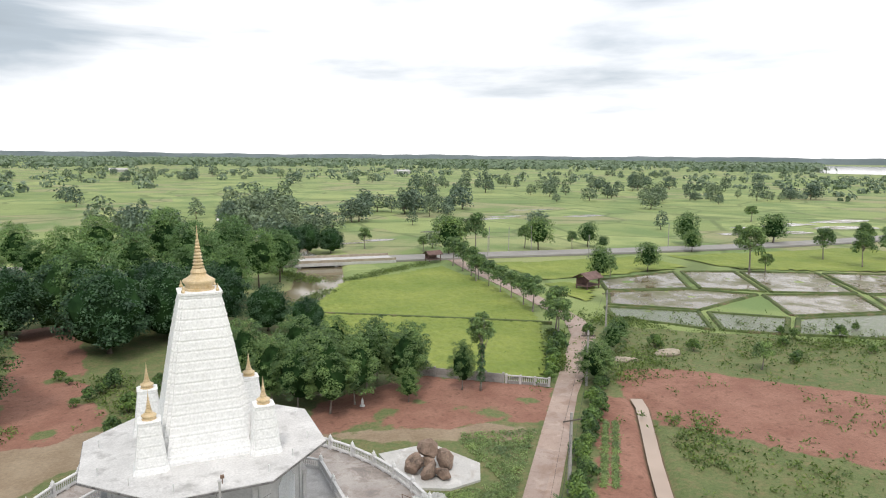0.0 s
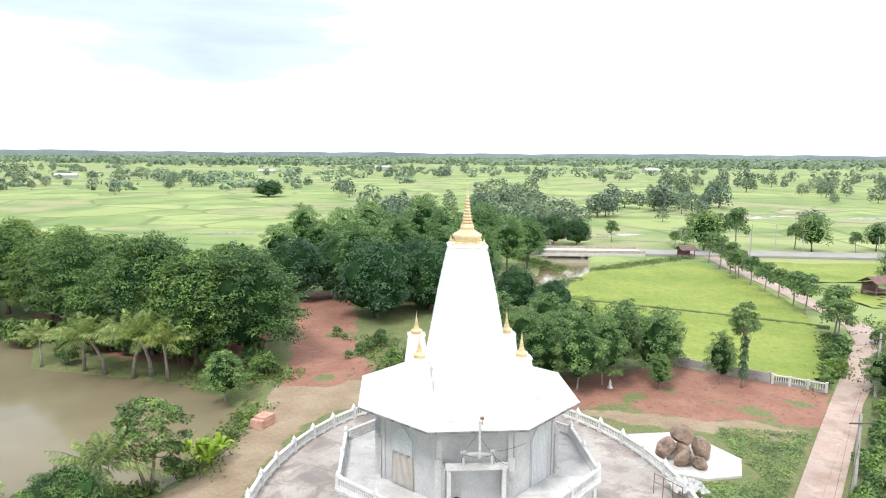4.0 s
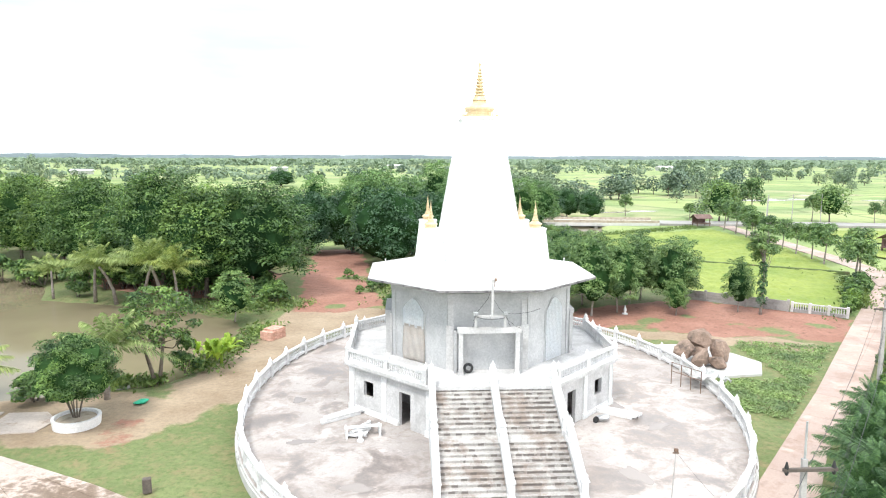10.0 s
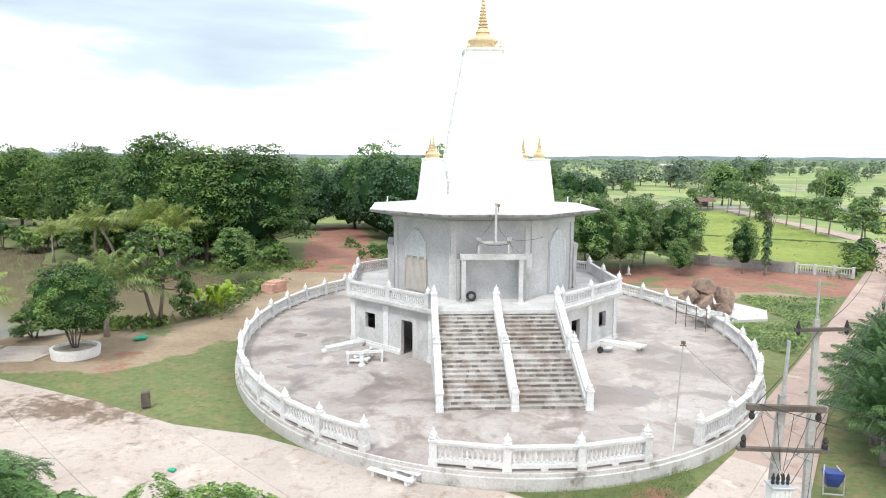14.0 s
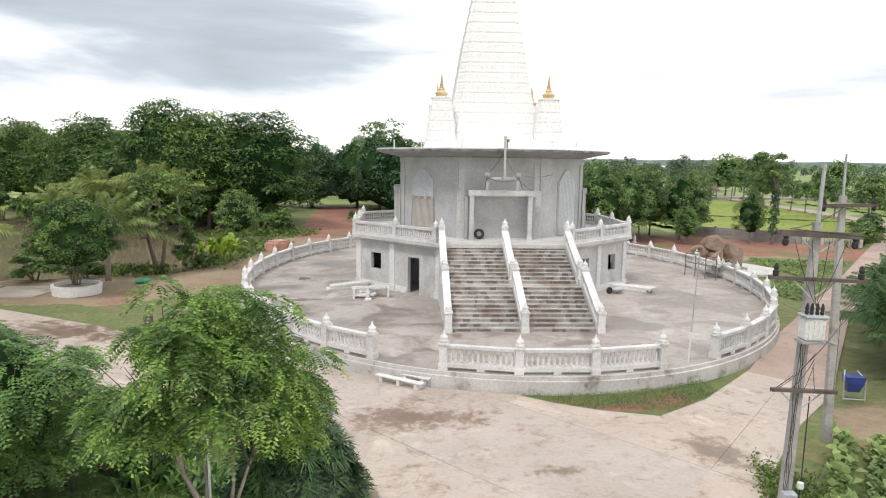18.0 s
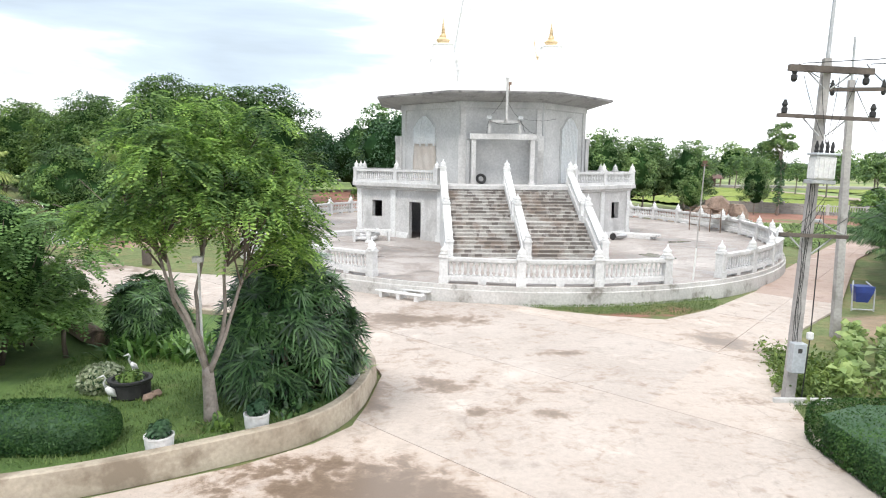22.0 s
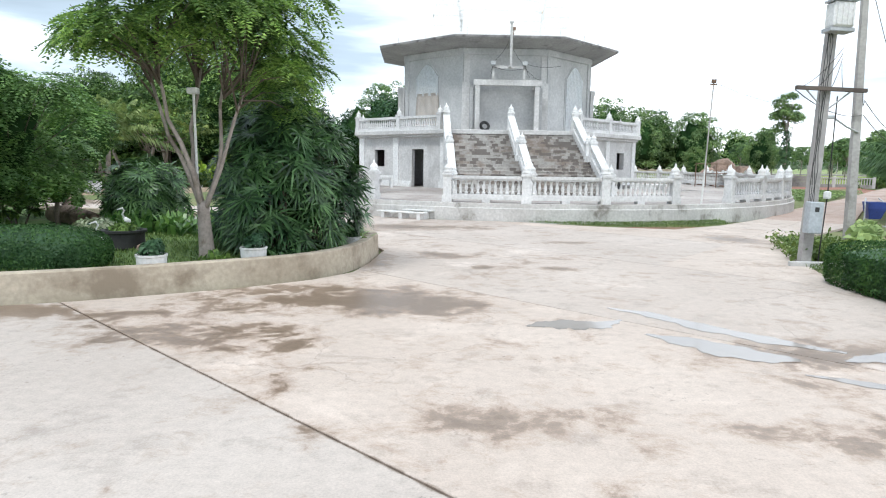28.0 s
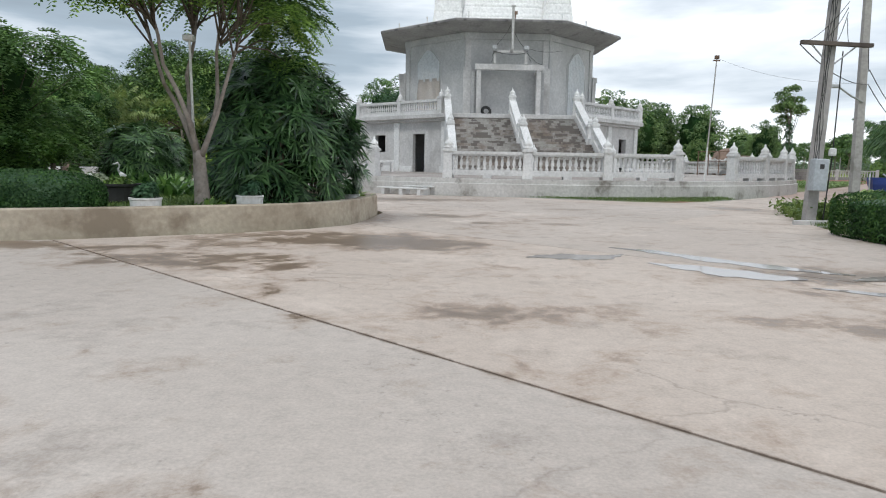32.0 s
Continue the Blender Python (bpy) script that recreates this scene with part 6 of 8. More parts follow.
areca = coconut("areca_palm", "bushy dark palm with arching fronds on the road edge", 1.6, (0.1, 0.1), 43, 26, 2.4, "leaf_areca", 0.09, 40, 0.02)
put(areca, 16.5, 24.2)
areca["group"] = "palms along the road"
rng = np.random.default_rng(44)
for x, y, s in ((15.4, 24.0, 1.15), (16.2, 25.8, 1.2), (18.1, 24.6, 1.1), (17.5, 26.8, 1.15), (18.6, 29.2, 1.1), (20.6, 31.6, 1.2), (18.2, 26.6, 1.3), (15.6, 22.0, 1.0), (17.4, 22.0, 1.25), (21.8, 34.0, 0.9), (20.3, 28.4, 1.3), (23.6, 36.2, 0.8), (17.2, 19.8, 1.2), (16.0, 23.2, 1.2), (17.0, 24.9, 1.3), (19.4, 27.6, 1.25), (19.0, 30.4, 1.2), (21.4, 32.6, 1.2), (22.6, 34.6, 1.15), (23.2, 35.2, 1.0), (16.2, 20.8, 1.15), (18.9, 25.8, 1.3), (24.6, 37.4, 1.0)):
    again(areca, x + 0.9, y, 0, rng.uniform(0, 360), s)
strip = tree("roadside_shrub", "dense green shrub on the verge beside the road", 1.9, 1.15, 0.1, 9, 620, 0.28, 45, M["leaf_grove"], M["bark_dark"], 0.04, 0.5, 3)
put(strip, 25.2, 37.6)
strip["group"] = "shrubs along the road"
for k in range(24):
    t = k / 23
    again(strip, 24.2 + 21.5 * t + rng.normal() * 0.3 + 0.7, 36.0 + 27.5 * t + rng.normal() * 0.3, 0, rng.uniform(0, 360), rng.uniform(0.75, 1.2))
again(yard_tree, 46.6, 64.6, 0, 10, 0.78, 0.62)
again(yard_tree, 48.4, 66.8, 0, 100, 0.7, 0.55)
again(yard_tree, 56.5, 74.5, 0, 200, 0.6, 0.5)
again(yard_tree, 60.5, 78.5, 0, 300, 0.6, 0.45)
for k in range(14):
    t = rng.random()
    again(strip, 55 + 40 * t + rng.normal() * 3, 76 - 12 * t + rng.normal() * 5.0, 0, rng.uniform(0, 360), rng.uniform(0.6, 1.2))
for x, y, s in ((-12.2, 88.0, 0.8), (-8.4, 79.6, 0.9), (-7.4, 81.6, 0.7), (-6.2, 86.0, 0.9), (-9.6, 78.0, 0.6), (-11.0, 86.2, 0.5)):
    again(strip, x, y, 0, rng.uniform(0, 360), s)
for k in range(8):
    again(strip, -7 + 6 * rng.random(), 66 + 24 * rng.random(), 0, rng.uniform(0, 360), rng.uniform(0.7, 1.3))
for x, y, s in ((43.2, 68.6, 1.0), (44.6, 70.8, 1.2), (46.4, 73.4, 1.2), (48.2, 76.2, 1.3), (50.4, 78.6, 1.5), (42.2, 67.4, 0.8)):
    again(strip, x, y, 0, rng.uniform(0, 360), s)

for k in range(30):
    t = k / 29
    again(strip, -17.5 - 40 * t + rng.normal() * 0.8, 71.5 + 15 * t + 2.5 * abs(rng.normal()), 0, rng.uniform(0, 360), rng.uniform(1.2, 2.0))

# pond side
pt = tree("pond_tree", "open branching tree leaning over the pond bank", 7.4, 3.1, 2.0, 52, 3400, 0.27, 51, M["leaf_grove"], M["bark_dark"], 0.15, 0.5, 2, flat=0.4, pads=True, up=1.1)
put(pt, -20.6, 46.2)
again(yard_tree, -20.4, 64.4, 0, 0, 0.78, 0.60)
shr = tree("pond_shrub", "dense dark shrub on the pond bank", 3.0, 1.5, 0.2, 9, 900, 0.30, 52, M["leaf_grove"], M["bark_dark"], 0.05, 0.5, 3)
put(shr, -19.4, 48.4)
again(shr, -41.8, 76.4, 0, 40, 1.1)
again(shr, -24.6, 44.0, 0, 40, 1.0, 0.6)
again(shr, -27.2, 42.6, 0, 140, 1.3, 0.7)
again(light, -31.5, 35.5, 0, 60, 0.46, 0.4)
ban = thing("banana_plant", "bright green banana plant with wide arching leaves", "banana plant")
rng = np.random.default_rng(53)
vs = []
for s in range(4):
    bx, by = rng.normal(size=2) * 0.55
    for i in range(8):
        az, rise, ln = rng.uniform(0, 6.28), radians(rng.uniform(35, 80)), rng.uniform(1.3, 2.0)
        d = np.array([math.cos(az), math.sin(az), 0])
        side = np.array([-math.sin(az), math.cos(az), 0])
        base = np.array([bx, by, 0.5])
        pp = [base + d * ln * t * math.cos(rise) + np.array([0, 0, ln * (t * math.sin(rise) * 1.1 - 0.55 * t * t)]) for t in np.linspace(0, 1, 7)]
        ww = [0.03, 0.14, 0.22, 0.25, 0.22, 0.14, 0.01]
        for a, b, wa, wb in zip(pp, pp[1:], ww, ww[1:]):
            vs.append([a, a + side * wa + np.array([0, 0, wa * 0.3]), b + side * wb + np.array([0, 0, wb * 0.3]), b])
            vs.append([a, b, b - side * wb + np.array([0, 0, wb * 0.3]), a - side * wa + np.array([0, 0, wa * 0.3])])
o = new("leaf_crown", quads("leaf_crown", np.array(vs).reshape(-1, 3), M["leaf_banana"]))
o.parent = ban
bm = bmesh.new()
lathe(bm, [(0.14, -0.05), (0.12, 0.4), (0.07, 0.9)], 8)
part("stem", bm, M["leaf_banana"], ban)
put(ban, -17.3, 50.2, s=1.0, sz=1.5)
again(ban, -18.6, 50.8, 0, 100, 0.85, 1.3)

# round planter with bushy tree
pl = thing("round_planter", "white concrete ring planter with a bushy bamboo-like shrub", "planter", pose(-22.3, 38.5, 0))
bm = bmesh.new()
lathe(bm, [(1.15, 0.0), (1.30, 0.0), (1.36, 0.50), (1.36, 0.58), (1.18, 0.58), (1.14, 0.40), (0.02, 0.38)], 28)
part("rim", bm, M["white"], pl)
bm = bmesh.new()
lathe(bm, [(1.13, 0.36), (1.10, 0.44), (0.4, 0.50), (0.02, 0.52)], 20)
part("soil", bm, M["kerb"], pl)
bush = tree("planter_bush", "rounded bushy shrub with many thin stems growing in the planter", 5.2, 2.7, 0.9, 100, 17000, 0.16, 54, M["leaf_grove"], M["bark_dark"], 0.04, 0.42, 9, flat=0.5, pads=True, core=0.82)
put(bush, -22.3, 38.5, 0.45)


# ---- yard things ----
def boulder(bm, cx, cy, cz, rx, ry, rz, seed, tilt=0.0):
    rng = np.random.default_rng(seed)
    g = bmesh.ops.create_icosphere(bm, subdivisions=3, radius=1.0)
    off = Vector(rng.uniform(-9, 9, 3))
    planes = [(Vector(rng.normal(size=3)).normalized(), rng.uniform(0.62, 0.88)) for _ in range(11)]
    m = Matrix.Translation((cx, cy, cz)) @ Matrix.Rotation(tilt, 4, "Y") @ Matrix.Rotation(seed, 4, "Z")
    for w in g["verts"]:
        k = 1 + 0.28 * noise.noise(w.co * 1.3 + off) + 0.10 * noise.noise(w.co * 3.4 + off)
        p = w.co * k
        for pn, pd in planes:
            ex = p.dot(pn) - pd
            if ex > 0:
                p = p - pn * ex
        w.co = m @ Vector((p.x * rx, p.y * ry, p.z * rz))
    return bm


sheet("rock_plinth", [(17.0, 55.2), (17.5, 48.3), (20.5, 46.9), (23.4, 47.4), (24.7, 50.2), (22.2, 55.6)], 0.18, M["slab"], "pale concrete apron under the boulders", "slab", 0.25)
for x, y, z, a, b, c, sd, tl in ((18.7, 50.6, 0.92, 0.85, 0.8, 1.05, 1, 0.5), (20.3, 51.4, 1.75, 1.05, 0.9, 0.95, 2, -0.1), (21.5, 50.3, 1.15, 0.72, 0.8, 1.25, 3, -0.22), (19.5, 49.2, 0.78, 0.72, 0.62, 1.0, 4, 0.55), (20.6, 48.9, 0.55, 0.85, 0.62, 0.52, 5, 0.15), (20.2, 51.0, 0.7, 0.8, 0.7, 0.7, 6, 0.0)):
    tagged(part("boulder", boulder(bmesh.new(), x, y, z, a, b, c, sd, tl), M["rock"]), "rough red-brown boulder piled on a concrete apron", "boulder", "boulders by the terrace")

# boundary wall and its white lattice end
wall = thing("boundary_wall", "weathered grey concrete boundary wall along the rice field", "wall", kind="structure")
a, b = Vector((26.4, 76.2, 0)), Vector((36.6, 68.7, 0))
d = (b - a).normalized()
rz = math.atan2(d.y, d.x)
L = (b - a).length
for k in range(7):
    p = a + d * (L * k / 6)
    o = part("wall_post", box(bmesh.new(), -0.13, 0.13, -0.13, 0.13, -0.1, 1.28), M["wall_grey"], wall)
    o.location, o.rotation_euler = p, (0, 0, rz)
    if k < 6:
        for j in range(4):
            o = part("wall_panel", box(bmesh.new(), 0.13, L / 6 - 0.13, -0.05, 0.05, 0.0 + 0.28 * j, 0.27 + 0.28 * j), M["wall_grey"], wall)
            o.location, o.rotation_euler = p, (0, 0, rz)
fence = thing("lattice_fence", "white concrete lattice fence at the end of the wall", "fence")
a, b = Vector((36.9, 68.5, 0)), Vector((41.0, 65.5, 0))
d = (b - a).normalized()
L = (b - a).length
fence.matrix_world = Matrix.Translation(a) @ Matrix.Rotation(math.atan2(d.y, d.x), 4, "Z")
part("base", box(bmesh.new(), 0, L, -0.12, 0.12, 0, 0.35), M["wall_grey"], fence)
part("coping", box(bmesh.new(), 0, L, -0.12, 0.12, 0.92, 1.02), M["render_light"], fence)
for k in range(4):
    part("post", box(bmesh.new(), L * k / 3 - 0.13, L * k / 3 + 0.13, -0.15, 0.15, 0, 1.12), M["render_light"], fence)
for k in range(22):
    x = L * (k + 0.5) / 22
    part("lattice_bar", box(bmesh.new(), x - 0.045, x + 0.045, -0.05, 0.05, 0.35, 0.92), M["render_light"], fence)

mk = thing("boundary_marker", "small white concrete marker post on red soil", "marker", pose(18.9, 67.4, 0))
bm = bmesh.new()
lathe(bm, [(0.3, 0), (0.3, 0.1), (0.12, 0.14), (0.16, 0.4), (0.14, 0.62), (0.08, 0.75), (0.02, 0.95)], 10)
part("pillar", bm, M["white"], mk)

# brick stack
stack = thing("brick_stack", "stack of orange bricks on the grass", "brick stack", pose(-15.2, 58.2, 0, 0, 0, 62))
b0 = None
for k in range(6):
    for i in range(8):
        for j in range(3):
            if k > 4 and i < 2:
                continue
            loc = (i * 0.24 - 0.96, j * 0.42 - 0.63 + (0.03 if k % 2 else 0), k * 0.15)
            if b0 is None:
                b0 = part("brick", box(bmesh.new(), 0.006, 0.234, 0.006, 0.41, 0.0, 0.145), M["brick"], stack)
                b0.location = loc
            else:
                share(b0, "brick", loc, stack)

net = thing("green_net", "crumpled green net lying on the ground", "net", pose(-20.0, 42.0, 0))
bm = bmesh.new()
boulder(bm, 0, 0, 0.12, 0.55, 0.32, 0.16, 7)
part("bundle", bm, M["teal"], net, smooth=True)
blk = thing("stone_stump", "small weathered stone stump in the grass", "stump", pose(-14.7, 30.3, 0, 0, 0, 20))
bm = bmesh.new()
box(bm, -0.2, 0.2, -0.15, 0.15, -0.05, 0.7, None, 0.04)
part("block", bm, M["wood"], blk)

# bench of white planks before the terrace
bench = thing("plank_bench", "low double bench of white-painted planks on short blocks", "bench", pose(-2.55, 23.0, 0, 0, 0, -32))
for y in (-0.32, 0.12):
    part("plank", box(bmesh.new(), -1.0, 1.0, y, y + 0.26, 0.20 + (0.06 if y > 0 else 0), 0.25 + (0.06 if y > 0 else 0), None, 0.01), M["white_paint"], bench)
for x in (-0.75, 0.0, 0.75):
    part("block", box(bmesh.new(), x - 0.07, x + 0.07, -0.30, 0.35, 0, 0.20), M["rail"], bench)
    part("block", box(bmesh.new(), x - 0.06, x + 0.06, 0.13, 0.35, 0.20, 0.26), M["rail"], bench)
plank = thing("plank", "single white-painted plank on the grass beside the terrace", "plank", pose(8.75, 24.55, 0, 0, 0, 34))
part("board", box(bmesh.new(), -0.95, 0.95, -0.13, 0.13, 0.1, 0.16, None, 0.01), M["white_paint"], plank)
part("support", box(bmesh.new(), -0.7, -0.6, -0.1, 0.1, -0.02, 0.1), M["rail"], plank)
part("support", box(bmesh.new(), 0.6, 0.7, -0.1, 0.1, -0.02, 0.1), M["rail"], plank)
st = thing("lamp_stake", "thin lamp pole, dark above and white below, beside the terrace", "pole", pose(8.05, 23.9, 0, 0, 2.4, 0))
bm = bmesh.new()
tube(bm, [(0, 0, -0.1), (0, 0, 1.8)], [0.035, 0.03], 8)
part("lower_pole", bm, M["white_paint"], st)
bm = bmesh.new()
tube(bm, [(0, 0, 1.8), (0, 0, 4.85)], [0.026, 0.020], 8)
part("upper_pole", bm, M["pole"], st)
bm = bmesh.new()
box(bm, -0.07, 0.07, -0.05, 0.05, 4.85, 4.97)
box(bm, -0.12, 0.12, -0.02, 0.02, 4.78, 4.82)
part("lamp", bm, M["rust"], st)

# things lying on the terrace
tb = thing("concrete_table", "pile of white concrete balusters and table parts on the terrace", "concrete parts", pose(-4.9, 35.4, 0.6, 0, 0, 12))
bm = bmesh.new()
lathe(bm, [(0.2, 0), (0.2, 0.08), (0.1, 0.14), (0.14, 0.4), (0.1, 0.6), (0.12, 0.66)], 10, Matrix.Translation((-0.2, -0.7, 0)))
part("pedestal", bm, M["white"], tb)
for k in range(7):
    o = part("baluster", lathe(bmesh.new(), [(0.10, 0), (0.10, 0.1), (0.06, 0.2), (0.11, 0.5), (0.06, 0.9), (0.10, 1.0), (0.10, 1.1)], 8), M["rail"], tb)
    o.matrix_local = pose(-0.9 + 0.1 * k, 0.15 * (k % 3) - 0.1, 0.15 + 0.17 * (k // 3), 0, 88, 10 * k - 15)
for x in (-0.95, 0.9):
    part("leg", box(bmesh.new(), x, x + 0.1, -0.3, 0.4, 0, 0.55), M["white"], tb)
part("beam", box(bmesh.new(), -1.0, 1.05, -0.1, 0.05, 0.5, 0.62), M["white"], tb)
for x, y, rz in ((-6.6, 38.0, 40), (9.9, 38.6, -32)):
    pile = thing("rail_pile", "stack of cast concrete rails lying against the podium", "concrete parts", pose(x, y, 0.6, 0, 0, rz))
    for k in range(6):
        o = part("rail", box(bmesh.new(), -1.3, 1.3, -0.1, 0.1, 0, 0.14, None, 0.015), M["rail"], pile)
        o.location, o.rotation_euler = (0.08 * k, -0.28 + 0.23 * (k % 3), 0.145 * (k // 3)), (0, 0, 0.05 * (k % 3 - 1))
wb = thing("wheelbarrow", "dark upturned wheelbarrow beside the podium", "wheelbarrow", pose(9.0, 37.4, 0.6, 0, 0, 30))
bm = bmesh.new()
boulder(bm, 0, 0, 0.22, 0.45, 0.3, 0.22, 9)
part("tray", bm, M["steel"], wb, smooth=True)
bm = bmesh.new()
lathe(bm, [(0.1, -0.04), (0.19, -0.05), (0.2, 0.0), (0.19, 0.05), (0.1, 0.04)], 14, pose(-0.55, 0, 0.2, 90, 0, 0))
part("wheel", bm, M["rubber"], wb)
ty = thing("old_tyre", "black tyre leaning in the unfinished doorway", "tyre", HOME @ pose(-1.15, -6.2, FLOOR + 0.30, 74, 0, 8))
bm = bmesh.new()
rings = []
for i in range(18):
    a = 2 * math.pi * i / 18
    rings.append([bm.verts.new(((0.22 + 0.08 * math.cos(q)) * math.cos(a), (0.22 + 0.08 * math.cos(q)) * math.sin(a), 0.08 * math.sin(q))) for q in np.linspace(0, 2 * math.pi, 9)[:-1]])
for i in range(18):
    for k in range(8):
        bm.faces.new((rings[i][k], rings[(i + 1) % 18][k], rings[(i + 1) % 18][(k + 1) % 8], rings[i][(k + 1) % 8]))
part("tyre", bm, M["rubber"], ty, smooth=True)
frame_ = thing("scaffold_frame", "light steel frame beside the terrace railing", "scaffold", pose(16.0, 43.0, 0.6, 0, 0, -60))
for x in (-1.2, -0.4, 0.4, 1.2):
    bm = bmesh.new()
    tube(bm, [(x, 0, 0), (x, 0, 1.5)], [0.03, 0.03], 6)
    part("upright", bm, M["rust"], frame_)
for z in (0.9, 1.5):
    bm = bmesh.new()
    tube(bm, [(-1.25, 0, z), (1.25, 0, z)], [0.025, 0.025], 6)
    part("bar", bm, M["rust"], frame_)
tarp = thing("tarpaulin", "rumpled white tarpaulin draped over the terrace railing", "tarpaulin", pose(17.6, 43.6, 0.0))
bm = bmesh.new()
rng = np.random.default_rng(61)
g = [[bm.verts.new((-1.3 + 2.6 * i / 14, -1.1 + 2.2 * j / 12, 1.52 - 0.35 * max(0, (i / 14 - 0.6)) * 2 + 0.16 * rng.normal() * 0.6)) for i in range(15)] for j in range(13)]
for j in range(12):
    for i in range(14):
        bm.faces.new((g[j][i], g[j][i + 1], g[j + 1][i + 1], g[j + 1][i]))
bmesh.ops.solidify(bm, geom=bm.faces[:], thickness=0.02)
part("cover", bm, M["white_paint"], tarp)

# ---- utility poles ----
def cable(bm, a, b, sag, r=0.014, k=10):
    a, b = Vector(a), Vector(b)
    tube(bm, [a.lerp(b, i / k) + Vector((0, 0, -sag * 4 * (i / k) * (1 - i / k))) for i in range(k + 1)], [r] * (k + 1), 4)


def pole_bm(h, w0, w1):
    return loft(bmesh.new(), [[(sx * w, sy * w * 0.8, z) for sx, sy in ((-1, -1), (1, -1), (1, 1), (-1, 1))] for w, z in ((w0, -0.3), (w1, h))])


pA = thing("utility_pole", "leaning concrete power pole with timber cross arms, transformer and meter box", "utility pole", pose(5.92, 12.9, 0, 0, 2.05, 0))
part("shaft", pole_bm(6.85, 0.105, 0.072), M["pole"], pA)
bm = bmesh.new()
tube(bm, [(0.02, 0.02, 6.4), (0.02, 0.02, 8.0)], [0.045, 0.035], 8)
part("mast", bm, M["steel"], pA)
INSULATOR = [(0.03, -0.14), (0.06, -0.10), (0.06, -0.02), (0.035, 0), (0.06, 0.05), (0.02, 0.14)]
for z, x0, x1, th, hang in ((6.62, -0.80, 0.83, 0.06, -0.12), (5.72, -0.92, 1.04, 0.035, 0.16), (3.42, -0.62, 0.72, 0.035, 0)):
    arm = part("cross_arm", box(bmesh.new(), x0, x1, -0.2, -0.1, z - th, z + th), M["wood"], pA)
    for x in (x0 + 0.12, x1 - 0.12) if hang else ():
        bm = bmesh.new()
        lathe(bm, INSULATOR, 8, Matrix.Translation((x, -0.15, z + hang)))
        tube(bm, [(x, -0.15, z), (x, -0.15, z + hang * 1.3)], [0.016, 0.016], 5)
        part("insulator", bm, M["rubber"], arm)
    for sx in (-1, 1):
        part("brace", tube(bmesh.new(), [(sx * 0.42, -0.15, z - th), (sx * 0.06, -0.12, z - 0.36)], [0.016, 0.016], 5), M["steel"], arm)
# boxy transformer with a lid, side ribs and four bushings
bm = bmesh.new()
box(bm, -0.21, 0.19, -0.42, -0.10, 4.52, 4.98, None, 0.03)
tr = part("transformer", bm, M["white_paint"], pA, "white pole-mounted transformer")
part("lid", box(bmesh.new(), -0.25, 0.23, -0.46, -0.09, 4.982, 5.03, None, 0.015), M["grey_box"], tr)
part("hanger", box(bmesh.new(), -0.24, 0.22, -0.40, -0.08, 4.44, 4.515, None, 0.01), M["steel"], tr)
for x in (-0.15, -0.05, 0.05, 0.14):
    part("rib", box(bmesh.new(), x - 0.012, x + 0.012, -0.45, -0.422, 4.56, 4.94), M["white_paint"], tr)
for x in (-0.16, -0.06, 0.05, 0.15):
    bm = bmesh.new()
    lathe(bm, [(0.03, 5.03), (0.042, 5.07), (0.028, 5.11), (0.042, 5.15), (0.015, 5.26)], 7, Matrix.Translation((x, -0.28, 0)))
    part("bushing", bm, M["rubber"], tr)
bm = bmesh.new()
box(bm, -0.19, 0.09, -0.34, -0.14, 0.66, 1.27, None, 0.015)
mb = part("meter_box", bm, M["grey_box"], pA, "grey electricity meter box")
part("dial", box(bmesh.new(), -0.09, -0.01, -0.348, -0.338, 1.08, 1.17), M["dark"], mb)
bm = bmesh.new()
lathe(bm, [(0.06, 1.34), (0.07, 1.37), (0.065, 1.47), (0.02, 1.49)], 10, Matrix.Translation((0.19, -0.2, 0)))
part("meter", bm, M["white_paint"], pA)
bm = bmesh.new()
rng = np.random.default_rng(71)
for k in range(4):
    x = -0.14 + 0.03 * k
    tube(bm, [(x + rng.normal() * 0.02, -0.16, z) for z in np.linspace(0.9, 4.6, 12)], [0.006] * 12, 4)
tube(bm, [(0.22, -0.1, 0.1), (0.24, -0.12, 1.4), (0.2, -0.12, 3.3)], [0.012] * 3, 4)
for k in range(4):
    cable(bm, (-0.6 + 0.3 * k, -0.15, 3.4), (0.2, -0.14, 4.2 - 0.1 * k), 0.12, 0.006)
    cable(bm, (-0.5 + 0.35 * k, -0.15, 6.5), (0.0, -0.3, 5.2), 0.1, 0.006)
part("wiring", bm, M["rubber"], pA)

pB = thing("utility_pole", "concrete power pole with double cross arms and street lamp", "utility pole", pose(10.1, 18.35, 0, 0, -1.2, 0))
part("shaft", pole_bm(7.15, 0.115, 0.075), M["pole"], pB)
bm = bmesh.new()
tube(bm, [(0, 0, 6.6), (0.02, 0, 8.3)], [0.04, 0.03], 8)
part("mast", bm, M["steel"], pB)
for z, x0, x1 in ((6.88, -0.70, 0.90),):
    arm = part("cross_arm", box(bmesh.new(), x0, x1, -0.2, -0.1, z - 0.05, z + 0.05), M["wood"], pB)
    for x in (x0 + 0.1, x1 - 0.1):
        bm = bmesh.new()
        lathe(bm, [(0.03, -0.16), (0.06, -0.10), (0.06, -0.02), (0.035, 0), (0.07, 0.06), (0.02, 0.26)], 8, Matrix.Translation((x, -0.15, z)))
        part("insulator", bm, M["rubber"], arm)
bm = bmesh.new()
tube(bm, [(0, -0.1, 2.9), (-0.35, -0.15, 3.05), (-0.75, -0.2, 3.3)], [0.025] * 3, 6)
box(bm, -0.98, -0.7, -0.27, -0.13, 3.26, 3.36, None, 0.02)
part("street_lamp", bm, M["steel"], pB)
